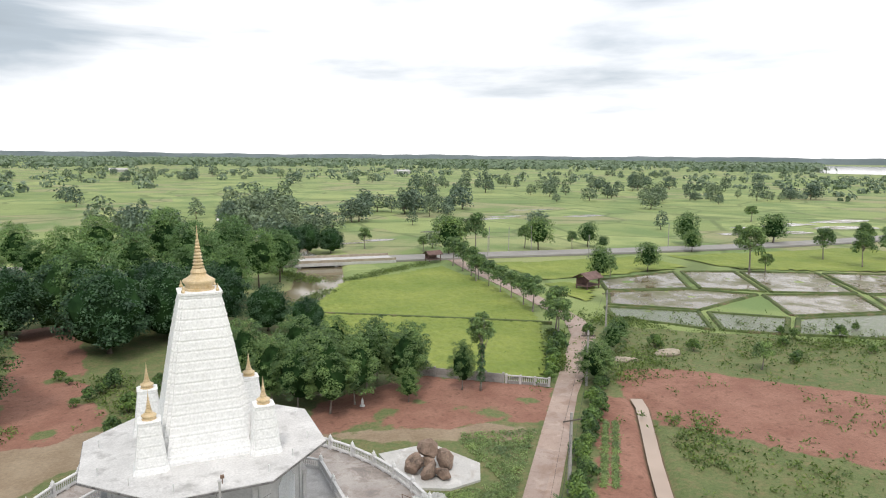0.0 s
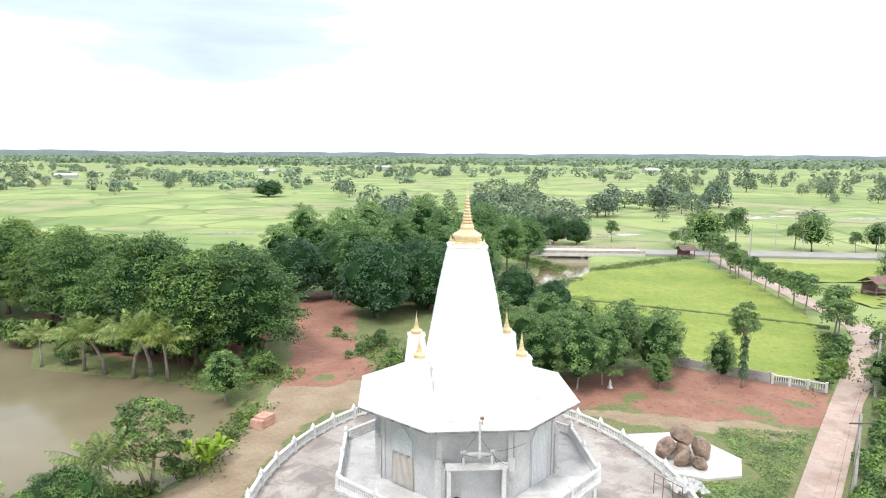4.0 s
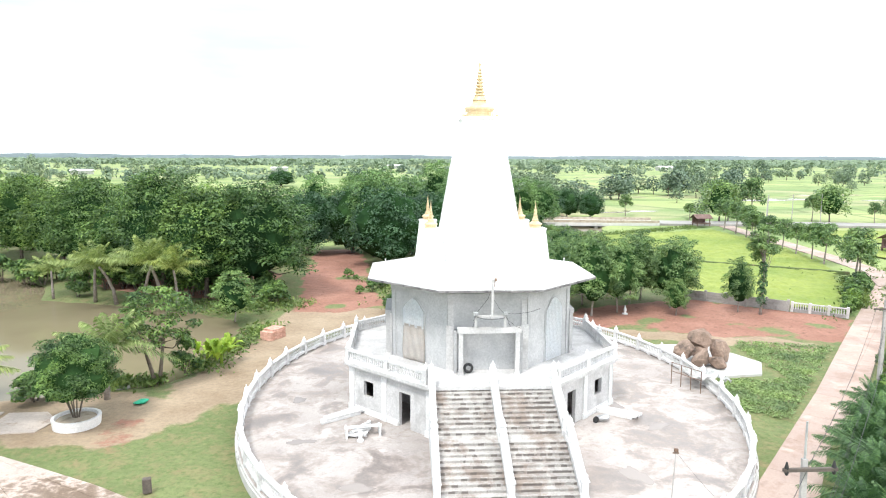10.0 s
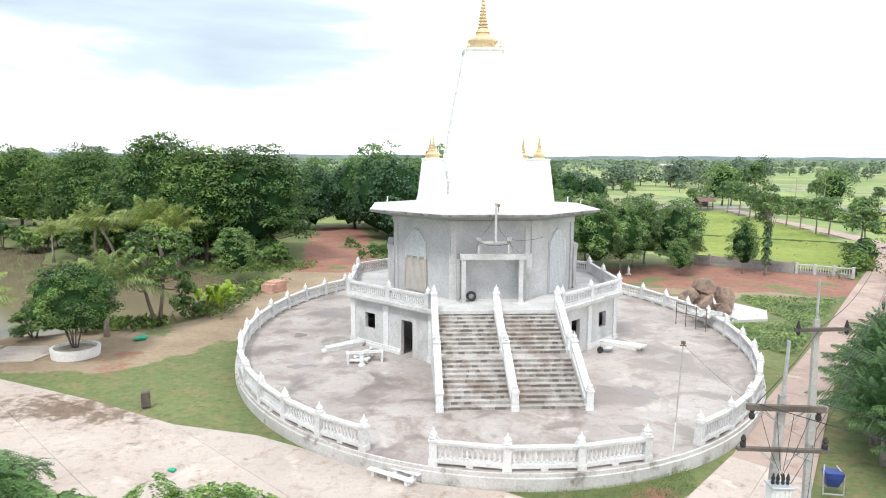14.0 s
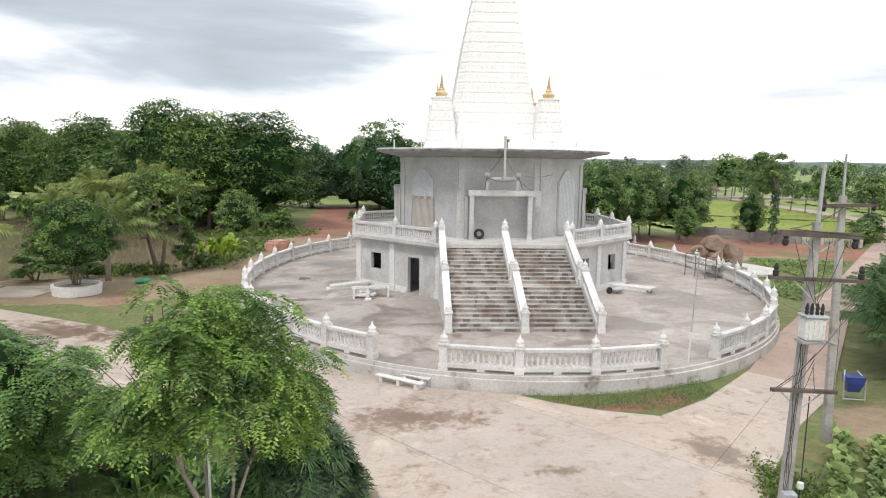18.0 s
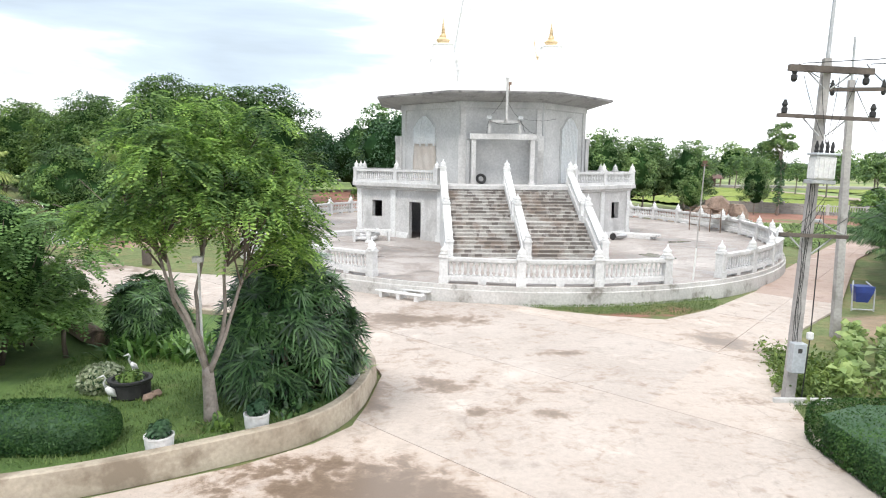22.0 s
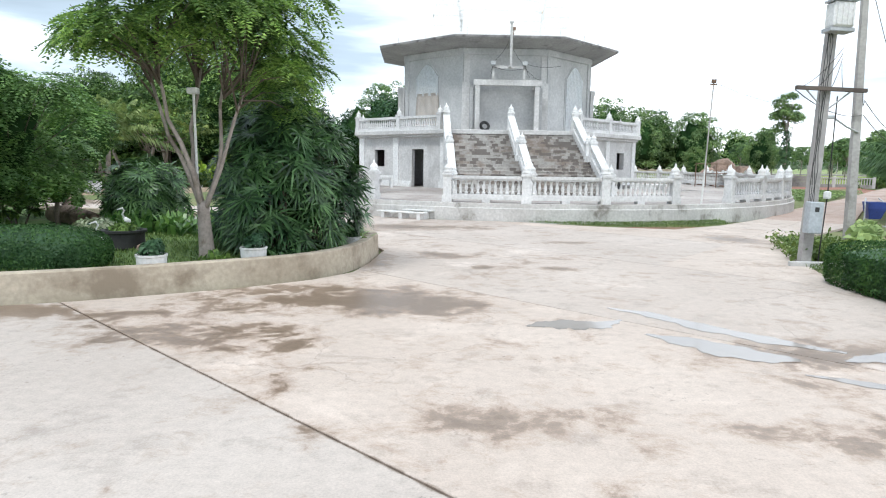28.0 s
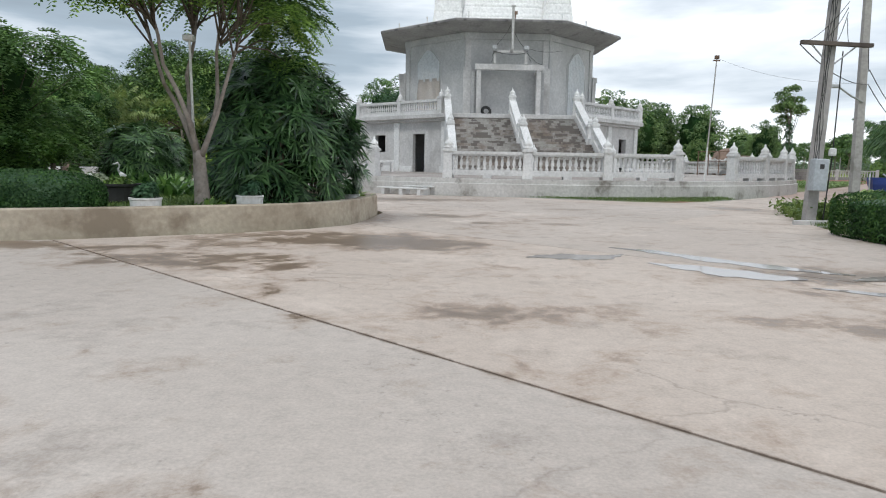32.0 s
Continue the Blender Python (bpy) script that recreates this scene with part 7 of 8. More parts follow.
roadpole = thing("utility_pole", "slim concrete power pole with a single cross arm on the verge", "utility pole", pose(29.4, 43.4, 0))
part("shaft", pole_bm(6.6, 0.13, 0.09), M["pole"], roadpole)
part("cross_arm", box(bmesh.new(), -0.85, 0.85, -0.15, -0.08, 5.95, 6.05), M["wood"], roadpole)
for x, y in ((45.5, 64.5), (62.5, 84.2)):
    again(roadpole, x, y, 0, -20)
for x, y, h in ((84, 168.5, 1.1), (90, 168, 1.1), (97, 167.4, 1.1), (106, 152, 0.9), (77, 155, 1.0), (140, 160, 1.1), (180, 157, 1.1)):
    again(roadpole, x, y, 0, 60, 1.0, h)
wires = thing("power_lines", "thin black power lines strung between the poles", "cables")
bm = bmesh.new()
for dx in (-0.7, 0.6):
    cable(bm, (6.25 + dx, 12.75, 6.72), (10.4 + dx + 0.5, 18.5, 6.9), 0.12, 0.010)
    cable(bm, (10.9 + dx, 18.5, 6.9), (29.4 + dx, 43.3, 6.05), 0.7, 0.012, 16)
    cable(bm, (29.4 + dx, 43.3, 6.05), (45.5 + dx, 64.4, 6.05), 0.5, 0.014, 12)
    cable(bm, (45.5 + dx, 64.4, 6.05), (62.5 + dx, 84.1, 6.05), 0.5, 0.016, 12)
    cable(bm, (6.1 + dx, 12.75, 3.4), (10.3, 18.5, 3.6 + dx * 0.3), 0.2, 0.010)
    cable(bm, (10.3, 18.5, 3.6 + dx * 0.3), (29.4, 43.3, 4.6 + dx * 0.3), 0.9, 0.012, 16)
    cable(bm, (6.3 + dx, 12.7, 6.72), (16 + dx, 2, 7.2), 0.3, 0.010)
cable(bm, (8.2, 23.9, 4.9), (10.1, 18.3, 3.4), 0.25, 0.004)
part("cable", bm, M["rubber"], wires)

# blue barrow by the road
cart = thing("blue_barrow", "blue plastic barrow with a steel frame beside the road", "barrow", pose(13.0, 21.8, 0, 0, 0, -10))
bm = bmesh.new()
loft(bm, [[(sx * w, sy * d + oy, z) for sx, sy in ((-1, -1), (1, -1), (1, 1), (-1, 1))] for w, d, oy, z in ((0.18, 0.12, 0.05, 0.28), (0.28, 0.2, 0.0, 0.62), (0.30, 0.24, 0.0, 0.84))])
part("tray", bm, M["blue"], cart)
bm = bmesh.new()
for s in (-1, 1):
    tube(bm, [(s * 0.34, -0.15, 0.0), (s * 0.34, -0.1, 0.75), (s * 0.2, 0.25, 0.95)], [0.025] * 3, 6)
tube(bm, [(-0.34, -0.15, 0.05), (0.34, -0.15, 0.05)], [0.025, 0.025], 6)
part("frame", bm, M["steel"], cart)

# hut in the paddies and a shelter on the highway
hut = thing("field_hut", "small weathered wooden field hut on posts", "hut", pose(80.0, 114.5, 0, 0, 0, 20))
part("platform", box(bmesh.new(), -2.2, 2.2, -1.5, 1.5, 0.7, 0.9), M["hutwood"], hut)
for x in (-2, 2):
    for y in (-1.3, 1.3):
        part("post", box(bmesh.new(), x - 0.1, x + 0.1, y - 0.1, y + 0.1, 0, 2.4), M["hutwood"], hut)
part("wall", box(bmesh.new(), -1.9, 1.9, 1.2, 1.3, 0.9, 2.3), M["hutwood"], hut)
for s in (-1, 1):
    bm = bmesh.new()
    loft(bm, [[(x, s * y, z) for y, z in ((0.0, 3.35), (0.0, 3.45), (2.0, 2.35), (2.0, 2.25))] for x in (-2.7, 2.7)])
    bmesh.ops.recalc_face_normals(bm, faces=bm.faces)
    part("roof", bm, M["hutwood"], hut)
shel = again(hut, 62.5, 157.0, 0.3, 10, 0.8)
shel["label"] = "small roofed roadside shelter near the highway"
house = thing("far_building", "distant low building with a pale roof among trees", "building", pose(-330, 640, 0, 0, 0, 10))
part("wall", box(bmesh.new(), -9, 9, -4, 4, 0, 3.2), M["render_light"], house)
bm = bmesh.new()
loft(bm, [[(x, y, z) for y, z in ((-5, 3.1), (0, 5.0), (5, 3.1))] for x in (-10, 10)])
bmesh.ops.recalc_face_normals(bm, faces=bm.faces)
part("roof", bm, M["render_light"], house)
rng = np.random.default_rng(81)
for x, y in ((-190, 840), (330, 960), (-60, 1080)):
    again(house, x, y, 0, rng.uniform(-30, 30), rng.uniform(0.9, 1.6))
for x, y, s in ((63.5, 71.5, 1.2), (56.2, 71.0, 1.0)):
    bm = bmesh.new()
    boulder(bm, x, y, 0.0, 2.2 * s, 1.5 * s, 0.55 * s, int(x))
    tagged(part("soil_heap", bm, M["kerb"], smooth=True), "low heap of sandy soil at the field edge", "soil heap")

# ---- garden bed by the yard ----
bm = bmesh.new()
prism(bm, BED, -0.05, 0.26)
tagged(part("garden_ground", bm, M["lawn"]), "raised garden bed with short grass", "garden bed", kind="structure")
# kerb round the bed in cast lengths
kerb = thing("garden_kerb", "curved sand-coloured concrete kerb round the garden bed", "kerb", kind="structure")
ring = BED
fine = []
for i in range(len(ring)):
    p0, p1, p2, p3 = (Vector(ring[(i + j) % len(ring)]) for j in (-1, 0, 1, 2))
    for k in range(3):
        t = k / 3
        fine.append(0.5 * ((2 * p1) + (p2 - p0) * t + (2 * p0 - 5 * p1 + 4 * p2 - p3) * t * t + (3 * p1 - p0 - 3 * p2 + p3) * t ** 3))
for i in range(0, len(fine), 3):
    seg = [fine[(i + k) % len(fine)] for k in range(4)]
    loops = []
    for k, p in enumerate(seg):
        a, b = fine[(i + k - 1) % len(fine)], fine[(i + k + 1) % len(fine)]
        d = (b - a).normalized()
        nrm = Vector((d.y, -d.x))
        if nrm.dot(p - Vector((-12, 16))) < 0:
            nrm = -nrm
        loops.append([(p.x + nrm.x * o, p.y + nrm.y * o, z) for o, z in ((-0.03, 0.0), (-0.03, 0.38), (0.0, 0.40), (0.15, 0.40), (0.17, 0.38), (0.19, -0.05))])
    bm = bmesh.new()
    loft(bm, loops)
    bmesh.ops.recalc_face_normals(bm, faces=bm.faces)
    part("kerb_length", bm, M["kerb"], kerb)


def twig_tree(ob, tips, seed, count, spray, mat_leaf, pairs=7, broad=0.34):
    """Compound leaves on umbrella pads: paired oval leaflets along arching twigs."""
    rng = np.random.default_rng(seed)
    tips = np.array(tips)
    w_ = tips[:, 3] ** 2
    c = tips[rng.choice(len(tips), count, p=w_ / w_.sum())]
    az = rng.uniform(0, 2 * math.pi, count)
    f = np.sqrt(rng.random(count)) * (0.80 + 0.28 * rng.random(count))
    rr = c[:, 3] * f
    p = c[:, :3] + np.stack([rr * np.cos(az), rr * np.sin(az), c[:, 3] * (0.42 * (1 - f * f) - 0.30 * f * f + 0.12 * rng.normal(size=count))], 1)
    az = az + rng.normal(size=count) * 0.55
    dr = np.stack([np.cos(az), np.sin(az), 0.35 - 0.95 * f + 0.22 * rng.normal(size=count)], 1)
    dr /= np.linalg.norm(dr, axis=1, keepdims=True)
    sd = np.stack([dr[:, 1], -dr[:, 0], 0.25 * rng.normal(size=count)], 1)
    sd /= np.linalg.norm(sd, axis=1, keepdims=True)
    upv = np.cross(sd, dr)
    L = (spray * rng.uniform(0.65, 1.3, count))[:, None]
    vs = []
    for j in range(pairs):
        t = (j + 0.6) / pairs
        q = p + dr * L * t - np.array([0, 0, 0.42]) * L * t * t
        for s in (-1, 1):
            ll = L * 0.27 * (1 - 0.45 * abs(t - 0.45)) * rng.uniform(0.85, 1.15, (count, 1))
            tip = q + sd * s * ll + dr * ll * 0.40 - upv * ll * rng.uniform(0.0, 0.4, (count, 1))
            m_ = (q + tip) / 2
            w = dr * ll * broad
            vs.append(np.stack([q, m_ - w, tip, m_ + w], 1))
    o = new("crown", quads("crown", np.concatenate(vs).reshape(-1, 3), mat_leaf))
    o.parent = ob
    return o


def limb(bm, pts, r0, r1, seg=7):
    tube(bm, pts, [r0 + (r1 - r0) * i / (len(pts) - 1) for i in range(len(pts))], seg)


hero = thing("garden_tree", "multi-stemmed garden tree with pale bark and feathery green leaves", "tree", pose(-5.27, 10.9, 0.25))
rng = np.random.default_rng(91)
bm = bmesh.new()
limb(bm, [(0.03, 0, -0.1), (0.03, 0, 0.12), (0.02, 0, 0.35), (0.0, 0, 0.65), (-0.01, 0, 0.98)], 0.145, 0.095, 10)
# stems fork twice: foot offset, knee, head
STEMS = [((-0.03, 0.0, 0.88), (-0.22, 0.05, 1.35), (-0.58, 0.1, 2.05), (-0.85, 0.1, 3.0)), ((-0.03, 0.03, 0.90), (-0.24, 0.25, 1.55), (-0.30, 0.35, 2.2), (-0.10, 0.4, 3.3)),
         ((0.03, 0.02, 0.88), (0.16, 0.12, 1.3), (0.26, 0.2, 1.9), (0.34, 0.25, 3.2)), ((0.03, -0.02, 0.86), (0.22, -0.1, 1.25), (0.42, -0.15, 1.75), (0.85, -0.2, 2.95)),
         ((-0.02, -0.03, 0.90), (-0.10, -0.2, 1.5), (-0.42, -0.3, 2.3), (-0.58, -0.35, 3.2))]
heads = []
for k, st_ in enumerate(STEMS):
    v = [Vector(q) for q in st_]
    mids = [v[0], v[0].lerp(v[1], 0.5), v[1], v[1].lerp(v[2], 0.5) + Vector((0.02, 0, 0.02)), v[2], v[2].lerp(v[3], 0.5) + Vector((rng.normal() * 0.04, 0, 0)), v[3]]
    limb(bm, mids, 0.052, 0.022)
    heads.append((v[2], v[3]))
tips = []
for j in range(52):
    f = math.sqrt((j + 0.5) / 52)
    a = j * 2.399
    x, y = 1.62 * f * math.cos(a), 1.7 * f * math.sin(a)
    z = 5.15 - 1.35 * f ** 1.7 + rng.uniform(-0.55, 0.30) - (0.8 if j % 4 == 1 and f < 0.9 else 0)
    tips.append((x - 0.05, y, max(3.55 if x < 0.3 else 3.15, z), rng.uniform(0.30, 0.60)))
tips += [(-1.5, -0.3, 3.6, 0.45), (1.4, -0.2, 3.05, 0.45), (1.15, 0.9, 2.9, 0.5), (-2.15, 0.2, 4.2, 0.40), (1.75, 0.1, 4.25, 0.40), (0.35, -1.1, 3.4, 0.46), (-0.9, 0.2, 5.40, 0.40), (1.05, 0.1, 5.15, 0.46), (-2.4, -0.2, 3.8, 0.3), (1.35, 0.4, 3.2, 0.42), (1.3, 1.2, 2.55, 0.4)]
part("trunk", bm, M["bark"], hero, smooth=True)
bm = bmesh.new()
for k, (x, y, z, r) in enumerate(tips):
    e = Vector((x, y, z - 0.05))
    a, b = min(heads, key=lambda h_: (h_[1] - e).length + 0.4 * rng.random())
    st_ = a.lerp(b, rng.uniform(0.55, 1.0))
    limb(bm, [st_, st_.lerp(e, 0.5) + Vector((0, 0, 0.12)), e], 0.019, 0.006, 5)
tagged(part("twig", bm, M["bark_dark"], hero, smooth=True), kind="stuff")
tips = [q for q in tips if not (q[0] < -1.1 and q[2] > 3.7 and q[2] < 4.5)]
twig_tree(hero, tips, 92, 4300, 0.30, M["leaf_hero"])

left_tree = thing("garden_tree", "leafy garden tree with dense broad foliage above the hedge", "tree", pose(-10.9, 13.9, 0.25) @ Matrix.Diagonal((1.0, 1.0, 0.86, 1)))
bm = bmesh.new()
tips = []
rng = np.random.default_rng(94)
for k in range(6):
    a = 2 * math.pi * k / 6
    d = Vector((0.85 * math.cos(a), 0.85 * math.sin(a), 2.4))
    limb(bm, [(0.05 * math.cos(a), 0.05 * math.sin(a), -0.1), (0.3 * math.cos(a), 0.3 * math.sin(a), 1.1), d], 0.07, 0.03)
    for j in range(9):
        q = (rng.normal() * 0.5 + d.x * 1.3, rng.normal() * 0.5 + d.y * 1.3, 1.0 + 2.9 * (j + rng.random()) / 9)
        limb(bm, [d * 0.7, q], 0.02, 0.006, 4)
        tips.append((*q, rng.uniform(0.38, 0.66)))
tips += [(0.2, -0.3, 4.1, 0.5), (-0.9, 0.0, 4.4, 0.5), (-1.5, -0.3, 4.6, 0.4)]
part("trunk", bm, M["bark_dark"], left_tree, smooth=True)
twig_tree(left_tree, tips, 93, 4600, 0.36, M["leaf_left"], 5, 0.42)
# added dark core, canopy shade put into its colour
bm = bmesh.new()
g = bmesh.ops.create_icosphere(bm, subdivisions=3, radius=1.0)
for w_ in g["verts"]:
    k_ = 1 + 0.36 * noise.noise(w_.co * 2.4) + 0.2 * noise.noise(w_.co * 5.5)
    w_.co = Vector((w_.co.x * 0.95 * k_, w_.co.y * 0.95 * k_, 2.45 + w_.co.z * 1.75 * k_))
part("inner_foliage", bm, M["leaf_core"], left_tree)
again(left_tree, -13.6, 17.2, 0.25, 120, 0.9, 0.75)


for x, y, s_, r_ in ((-11.6, 12.6, 1.15, 20), (-12.6, 14.6, 1.35, 140), (-11.2, 15.4, 0.7, 250), (-14.2, 16.4, 1.3, 80), (-12.0, 18.4, 0.9, 310), (-15.8, 19.6, 1.3, 190)):
    o = again(strip, x, y, 0.25, r_, s_)
    o["label"], o["group"] = "dense green shrub in the garden bed", "shrubs in the garden bed"


def fan_clump(name, label, loc, rad, h, fans, seed, leaf=0.42):
    """Clump of fan palms: canes, and fans of narrow hanging blades over a dome."""
    ob = thing(name, label, "fan palm", pose(*loc))
    rng = np.random.default_rng(seed)
    bm = bmesh.new()
    for k in range(max(6, fans // 22)):
        a, r = rng.uniform(0, 6.28), rad * 0.75 * math.sqrt(rng.random())
        x, y = r * math.cos(a), r * math.sin(a)
        tube(bm, [(x * 0.8, y * 0.8, -0.1), (x, y, h * 0.4), (x * 1.08, y * 1.08, h * 0.8 * (1 - 0.4 * (r / rad) ** 2))], [0.03, 0.025, 0.018], 5)
    tagged(part("canes", bm, M["bark_dark"], ob), kind="stuff")
    # added dark dome, coloured as the shade between the fans
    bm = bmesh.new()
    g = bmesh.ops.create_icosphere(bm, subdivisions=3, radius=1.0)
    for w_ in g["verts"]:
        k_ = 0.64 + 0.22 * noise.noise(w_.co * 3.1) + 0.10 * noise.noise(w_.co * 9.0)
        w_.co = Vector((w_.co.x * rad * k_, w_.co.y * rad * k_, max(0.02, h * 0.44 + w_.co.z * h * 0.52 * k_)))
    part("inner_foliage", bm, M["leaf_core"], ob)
    vs = []
    for f in range(fans):
        az = f * 2.399 + rng.normal() * 0.3
        q = rng.random() ** 0.85
        lump = 1 + 0.14 * math.sin(3 * az + 1.0) + 0.10 * math.sin(7 * az + 5 * q)
        inner = 0.78 if f % 4 == 0 else 1.0
        rr = math.sqrt(max(0.0, 1 - q ** 3.4)) * rng.uniform(0.84, 1.06) * inner * lump
        hub = np.array([rad * rr * math.cos(az), rad * rr * math.sin(az), 0.22 + (h - 0.30) * q * rng.uniform(0.90, 1.05) * (0.55 + 0.45 * inner)])
        az += rng.normal() * 0.35
        e = 0.10 + 0.85 * q + rng.normal() * 0.25
        d = np.array([math.cos(az), math.sin(az), 0])
        sd = np.array([-math.sin(az), math.cos(az), 0])
        nrm = d * math.cos(e) + np.array([0, 0, math.sin(e)])
        dn = np.cross(sd, nrm)
        if dn[2] > 0:
            dn = -dn
        roll = rng.normal() * 0.4
        c = hub - nrm * 0.35 - np.array([0, 0, 0.15])
        vs.append([c - sd * 0.006, c + sd * 0.006, hub + sd * 0.006, hub - sd * 0.006])
        ll = leaf * rng.uniform(0.7, 1.2)
        nb = int(rng.integers(10, 15))
        for b in range(nb):
            a = -2.1 + 4.2 * b / (nb - 1) + rng.normal() * 0.07 + roll
            r = dn * math.cos(a) + sd * math.sin(a) + nrm * 0.30
            lb = ll * rng.uniform(0.85, 1.1)
            pts = [hub + r * lb * s_ + np.array([0, 0, -0.24 * lb * s_ * s_]) for s_ in (0.0, 0.34, 0.70, 1.0)]
            w = np.cross(r, nrm)
            w = w / (np.linalg.norm(w) + 1e-6)
            ww = (0.005, 0.019, 0.017, 0.002)
            for i in range(3):
                vs.append([pts[i] - w * ww[i], pts[i + 1] - w * ww[i + 1], pts[i + 1] + w * ww[i + 1], pts[i] + w * ww[i]])
    o = new("foliage", quads("foliage", np.array(vs).reshape(-1, 3), M["leaf_fan"]))
    o.parent = ob
    return ob


fan_clump("fan_palm_clump", "dense clump of glossy green fan palms beside the kerb", (-4.3, 12.6, 0.25), 1.24, 2.8, 560, 96, 0.39)
fan_clump("fan_palm_clump", "smaller clump of fan palms in the garden bed", (-8.5, 16.0, 0.25), 0.85, 1.7, 210, 97, 0.38)


def strappy(name, label, loc, n, length, seed, material, spread=0.5, wide=0.035):
    ob = thing(name, label, "plant", pose(*loc))
    rng = np.random.default_rng(seed)
    vs = []
    for k in range(n):
        bx, by = rng.normal(size=2) * spread
        az = rng.uniform(0, 6.28)
        rise = rng.uniform(0.7, 1.4)
        d = np.array([math.cos(az), math.sin(az), 0])
        sd = np.array([-math.sin(az), math.cos(az), 0])
        ln = length * rng.uniform(0.7, 1.2)
        pp = [np.array([bx, by, 0]) + d * ln * t * math.cos(rise) + np.array([0, 0, ln * (t * math.sin(rise) - 0.35 * t * t)]) for t in (0, 0.35, 0.7, 1.0)]
        ww = (wide * 0.6, wide, wide * 0.8, 0.002)
        for a, b, wa, wb in zip(pp, pp[1:], ww, ww[1:]):
            vs.append([a - sd * wa, b - sd * wb, b + sd * wb, a + sd * wa])
    o = new("leaf_tuft", quads("leaf_tuft", np.array(vs).reshape(-1, 3), material))
    o.parent = ob
    tagged(o, kind="stuff")
    return ob


strappy("lily_clump", "low clump of strap-leaved green plants in the bed", (-8.2, 14.9, 0.25), 120, 0.85, 101, M["lily"], 0.36, 0.05)
strappy("lily_clump", "low clump of strap-leaved green plants in the bed", (-7.2, 14.9, 0.25), 120, 0.80, 102, M["lily"], 0.36, 0.05)
strappy("lily_clump", "low clump of strap-leaved green plants in the bed", (-6.3, 14.6, 0.25), 60, 0.60, 106, M["leaf_fan"], 0.3, 0.045)
strappy("yucca", "spiky dark green yucca rosette on a short stem", (-9.75, 14.5, 0.95), 70, 0.85, 103, M["leaf_grove"], 0.04, 0.03)
yst = bpy.data.objects["yucca"]
bm = bmesh.new()
tube(bm, [(0.02, 0, -0.75), (-0.03, 0, -0.35), (0, 0, 0.05)], [0.06, 0.05, 0.05], 8)
part("stem", bm, M["bark_dark"], yst, smooth=True)
strappy("bed_edging_plant", "small leafy plant beside the tree foot", (-5.0, 10.45, 0.25), 40, 0.32, 104, M["leaf_grove"], 0.14)
strappy("bed_edging_plant", "low leafy plants under the fan palms", (-4.15, 11.4, 0.25), 90, 0.3, 105, M["leaf_fan"], 0.22, 0.04)
strappy("bed_edging_plant", "pale broad-leaved plant at the end of the bed", (-3.2, 13.3, 0.25), 46, 0.55, 107, M["crop"], 0.14, 0.06)


def leafy_blob(name, label, category, loc, boxes, k, leaf, seed, material, core=None):
    """Clipped shrub: a dark core wrapped in small leaves."""
    ob = thing(name, label, category, pose(*loc))
    rng = np.random.default_rng(seed)
    P, N2_ = [], []
    bm = bmesh.new()
    for cx, cy, cz, rx, ry, rz_, pw in boxes:
        d = rng.normal(size=(k, 3))
        d /= np.linalg.norm(d, axis=1, keepdims=True)
        s = (np.abs(d[:, 0]) ** pw + np.abs(d[:, 1]) ** pw + np.abs(d[:, 2]) ** pw) ** (-1 / pw)
        q = d * s[:, None] * np.array([rx, ry, rz_])
        P.append(q + np.array([cx, cy, cz]) + rng.normal(size=(k, 3)) * leaf * 0.25)
        N2_.append(d + rng.normal(size=(k, 3)) * 0.5 + np.array([0, 0, 0.25]))
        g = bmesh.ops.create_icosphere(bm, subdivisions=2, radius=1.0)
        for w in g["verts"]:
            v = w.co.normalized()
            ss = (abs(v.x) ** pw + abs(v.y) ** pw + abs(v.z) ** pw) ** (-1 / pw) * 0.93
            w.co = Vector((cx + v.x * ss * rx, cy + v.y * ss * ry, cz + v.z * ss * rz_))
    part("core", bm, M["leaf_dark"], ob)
    P, N2_ = np.concatenate(P), np.concatenate(N2_)
    keep = P[:, 2] > -0.02
    o = new("leaves", quads("leaves", leaves(rng, P[keep], N2_[keep], leaf, leaf * 0.55), material))
    o.parent = ob
    return ob


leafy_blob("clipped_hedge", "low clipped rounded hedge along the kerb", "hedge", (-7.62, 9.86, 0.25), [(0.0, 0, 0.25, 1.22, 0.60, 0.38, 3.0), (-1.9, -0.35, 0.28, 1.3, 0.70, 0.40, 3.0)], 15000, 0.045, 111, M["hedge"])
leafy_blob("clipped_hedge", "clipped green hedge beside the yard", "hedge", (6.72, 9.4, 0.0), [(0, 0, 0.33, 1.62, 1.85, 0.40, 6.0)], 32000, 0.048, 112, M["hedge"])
leafy_blob("variegated_shrub", "rounded shrub with cream-edged leaves in the garden bed", "shrub", (-7.85, 12.35, 0.25), [(0, 0, 0.22, 0.42, 0.38, 0.30, 2.2)], 1500, 0.09, 113, M["variegated"])


def pot(loc, r, h, seed, label):
    ob = thing("plant_pot", label, "plant pot", pose(*loc))
    bm = bmesh.new()
    lathe(bm, [(r * 0.86, 0), (r * 0.94, h * 0.1), (r, h * 0.86), (r * 1.05, h * 0.9), (r * 1.05, h), (r * 0.92, h), (r * 0.9, h * 0.86), (0.01, h * 0.84)], 22)
    part("pot", bm, M["rail"], ob, smooth=False)
    rng = np.random.default_rng(seed)
    p, nm = cloud(rng, [(0, 0, h + 0.06, r * 0.8), (0.05, 0.03, h + 0.14, r * 0.55)], 420, 0.7)
    o = new("foliage", quads("foliage", leaves(rng, p, nm, 0.09, 0.045), M["leaf_dark"]))
    o.parent = ob
    return ob


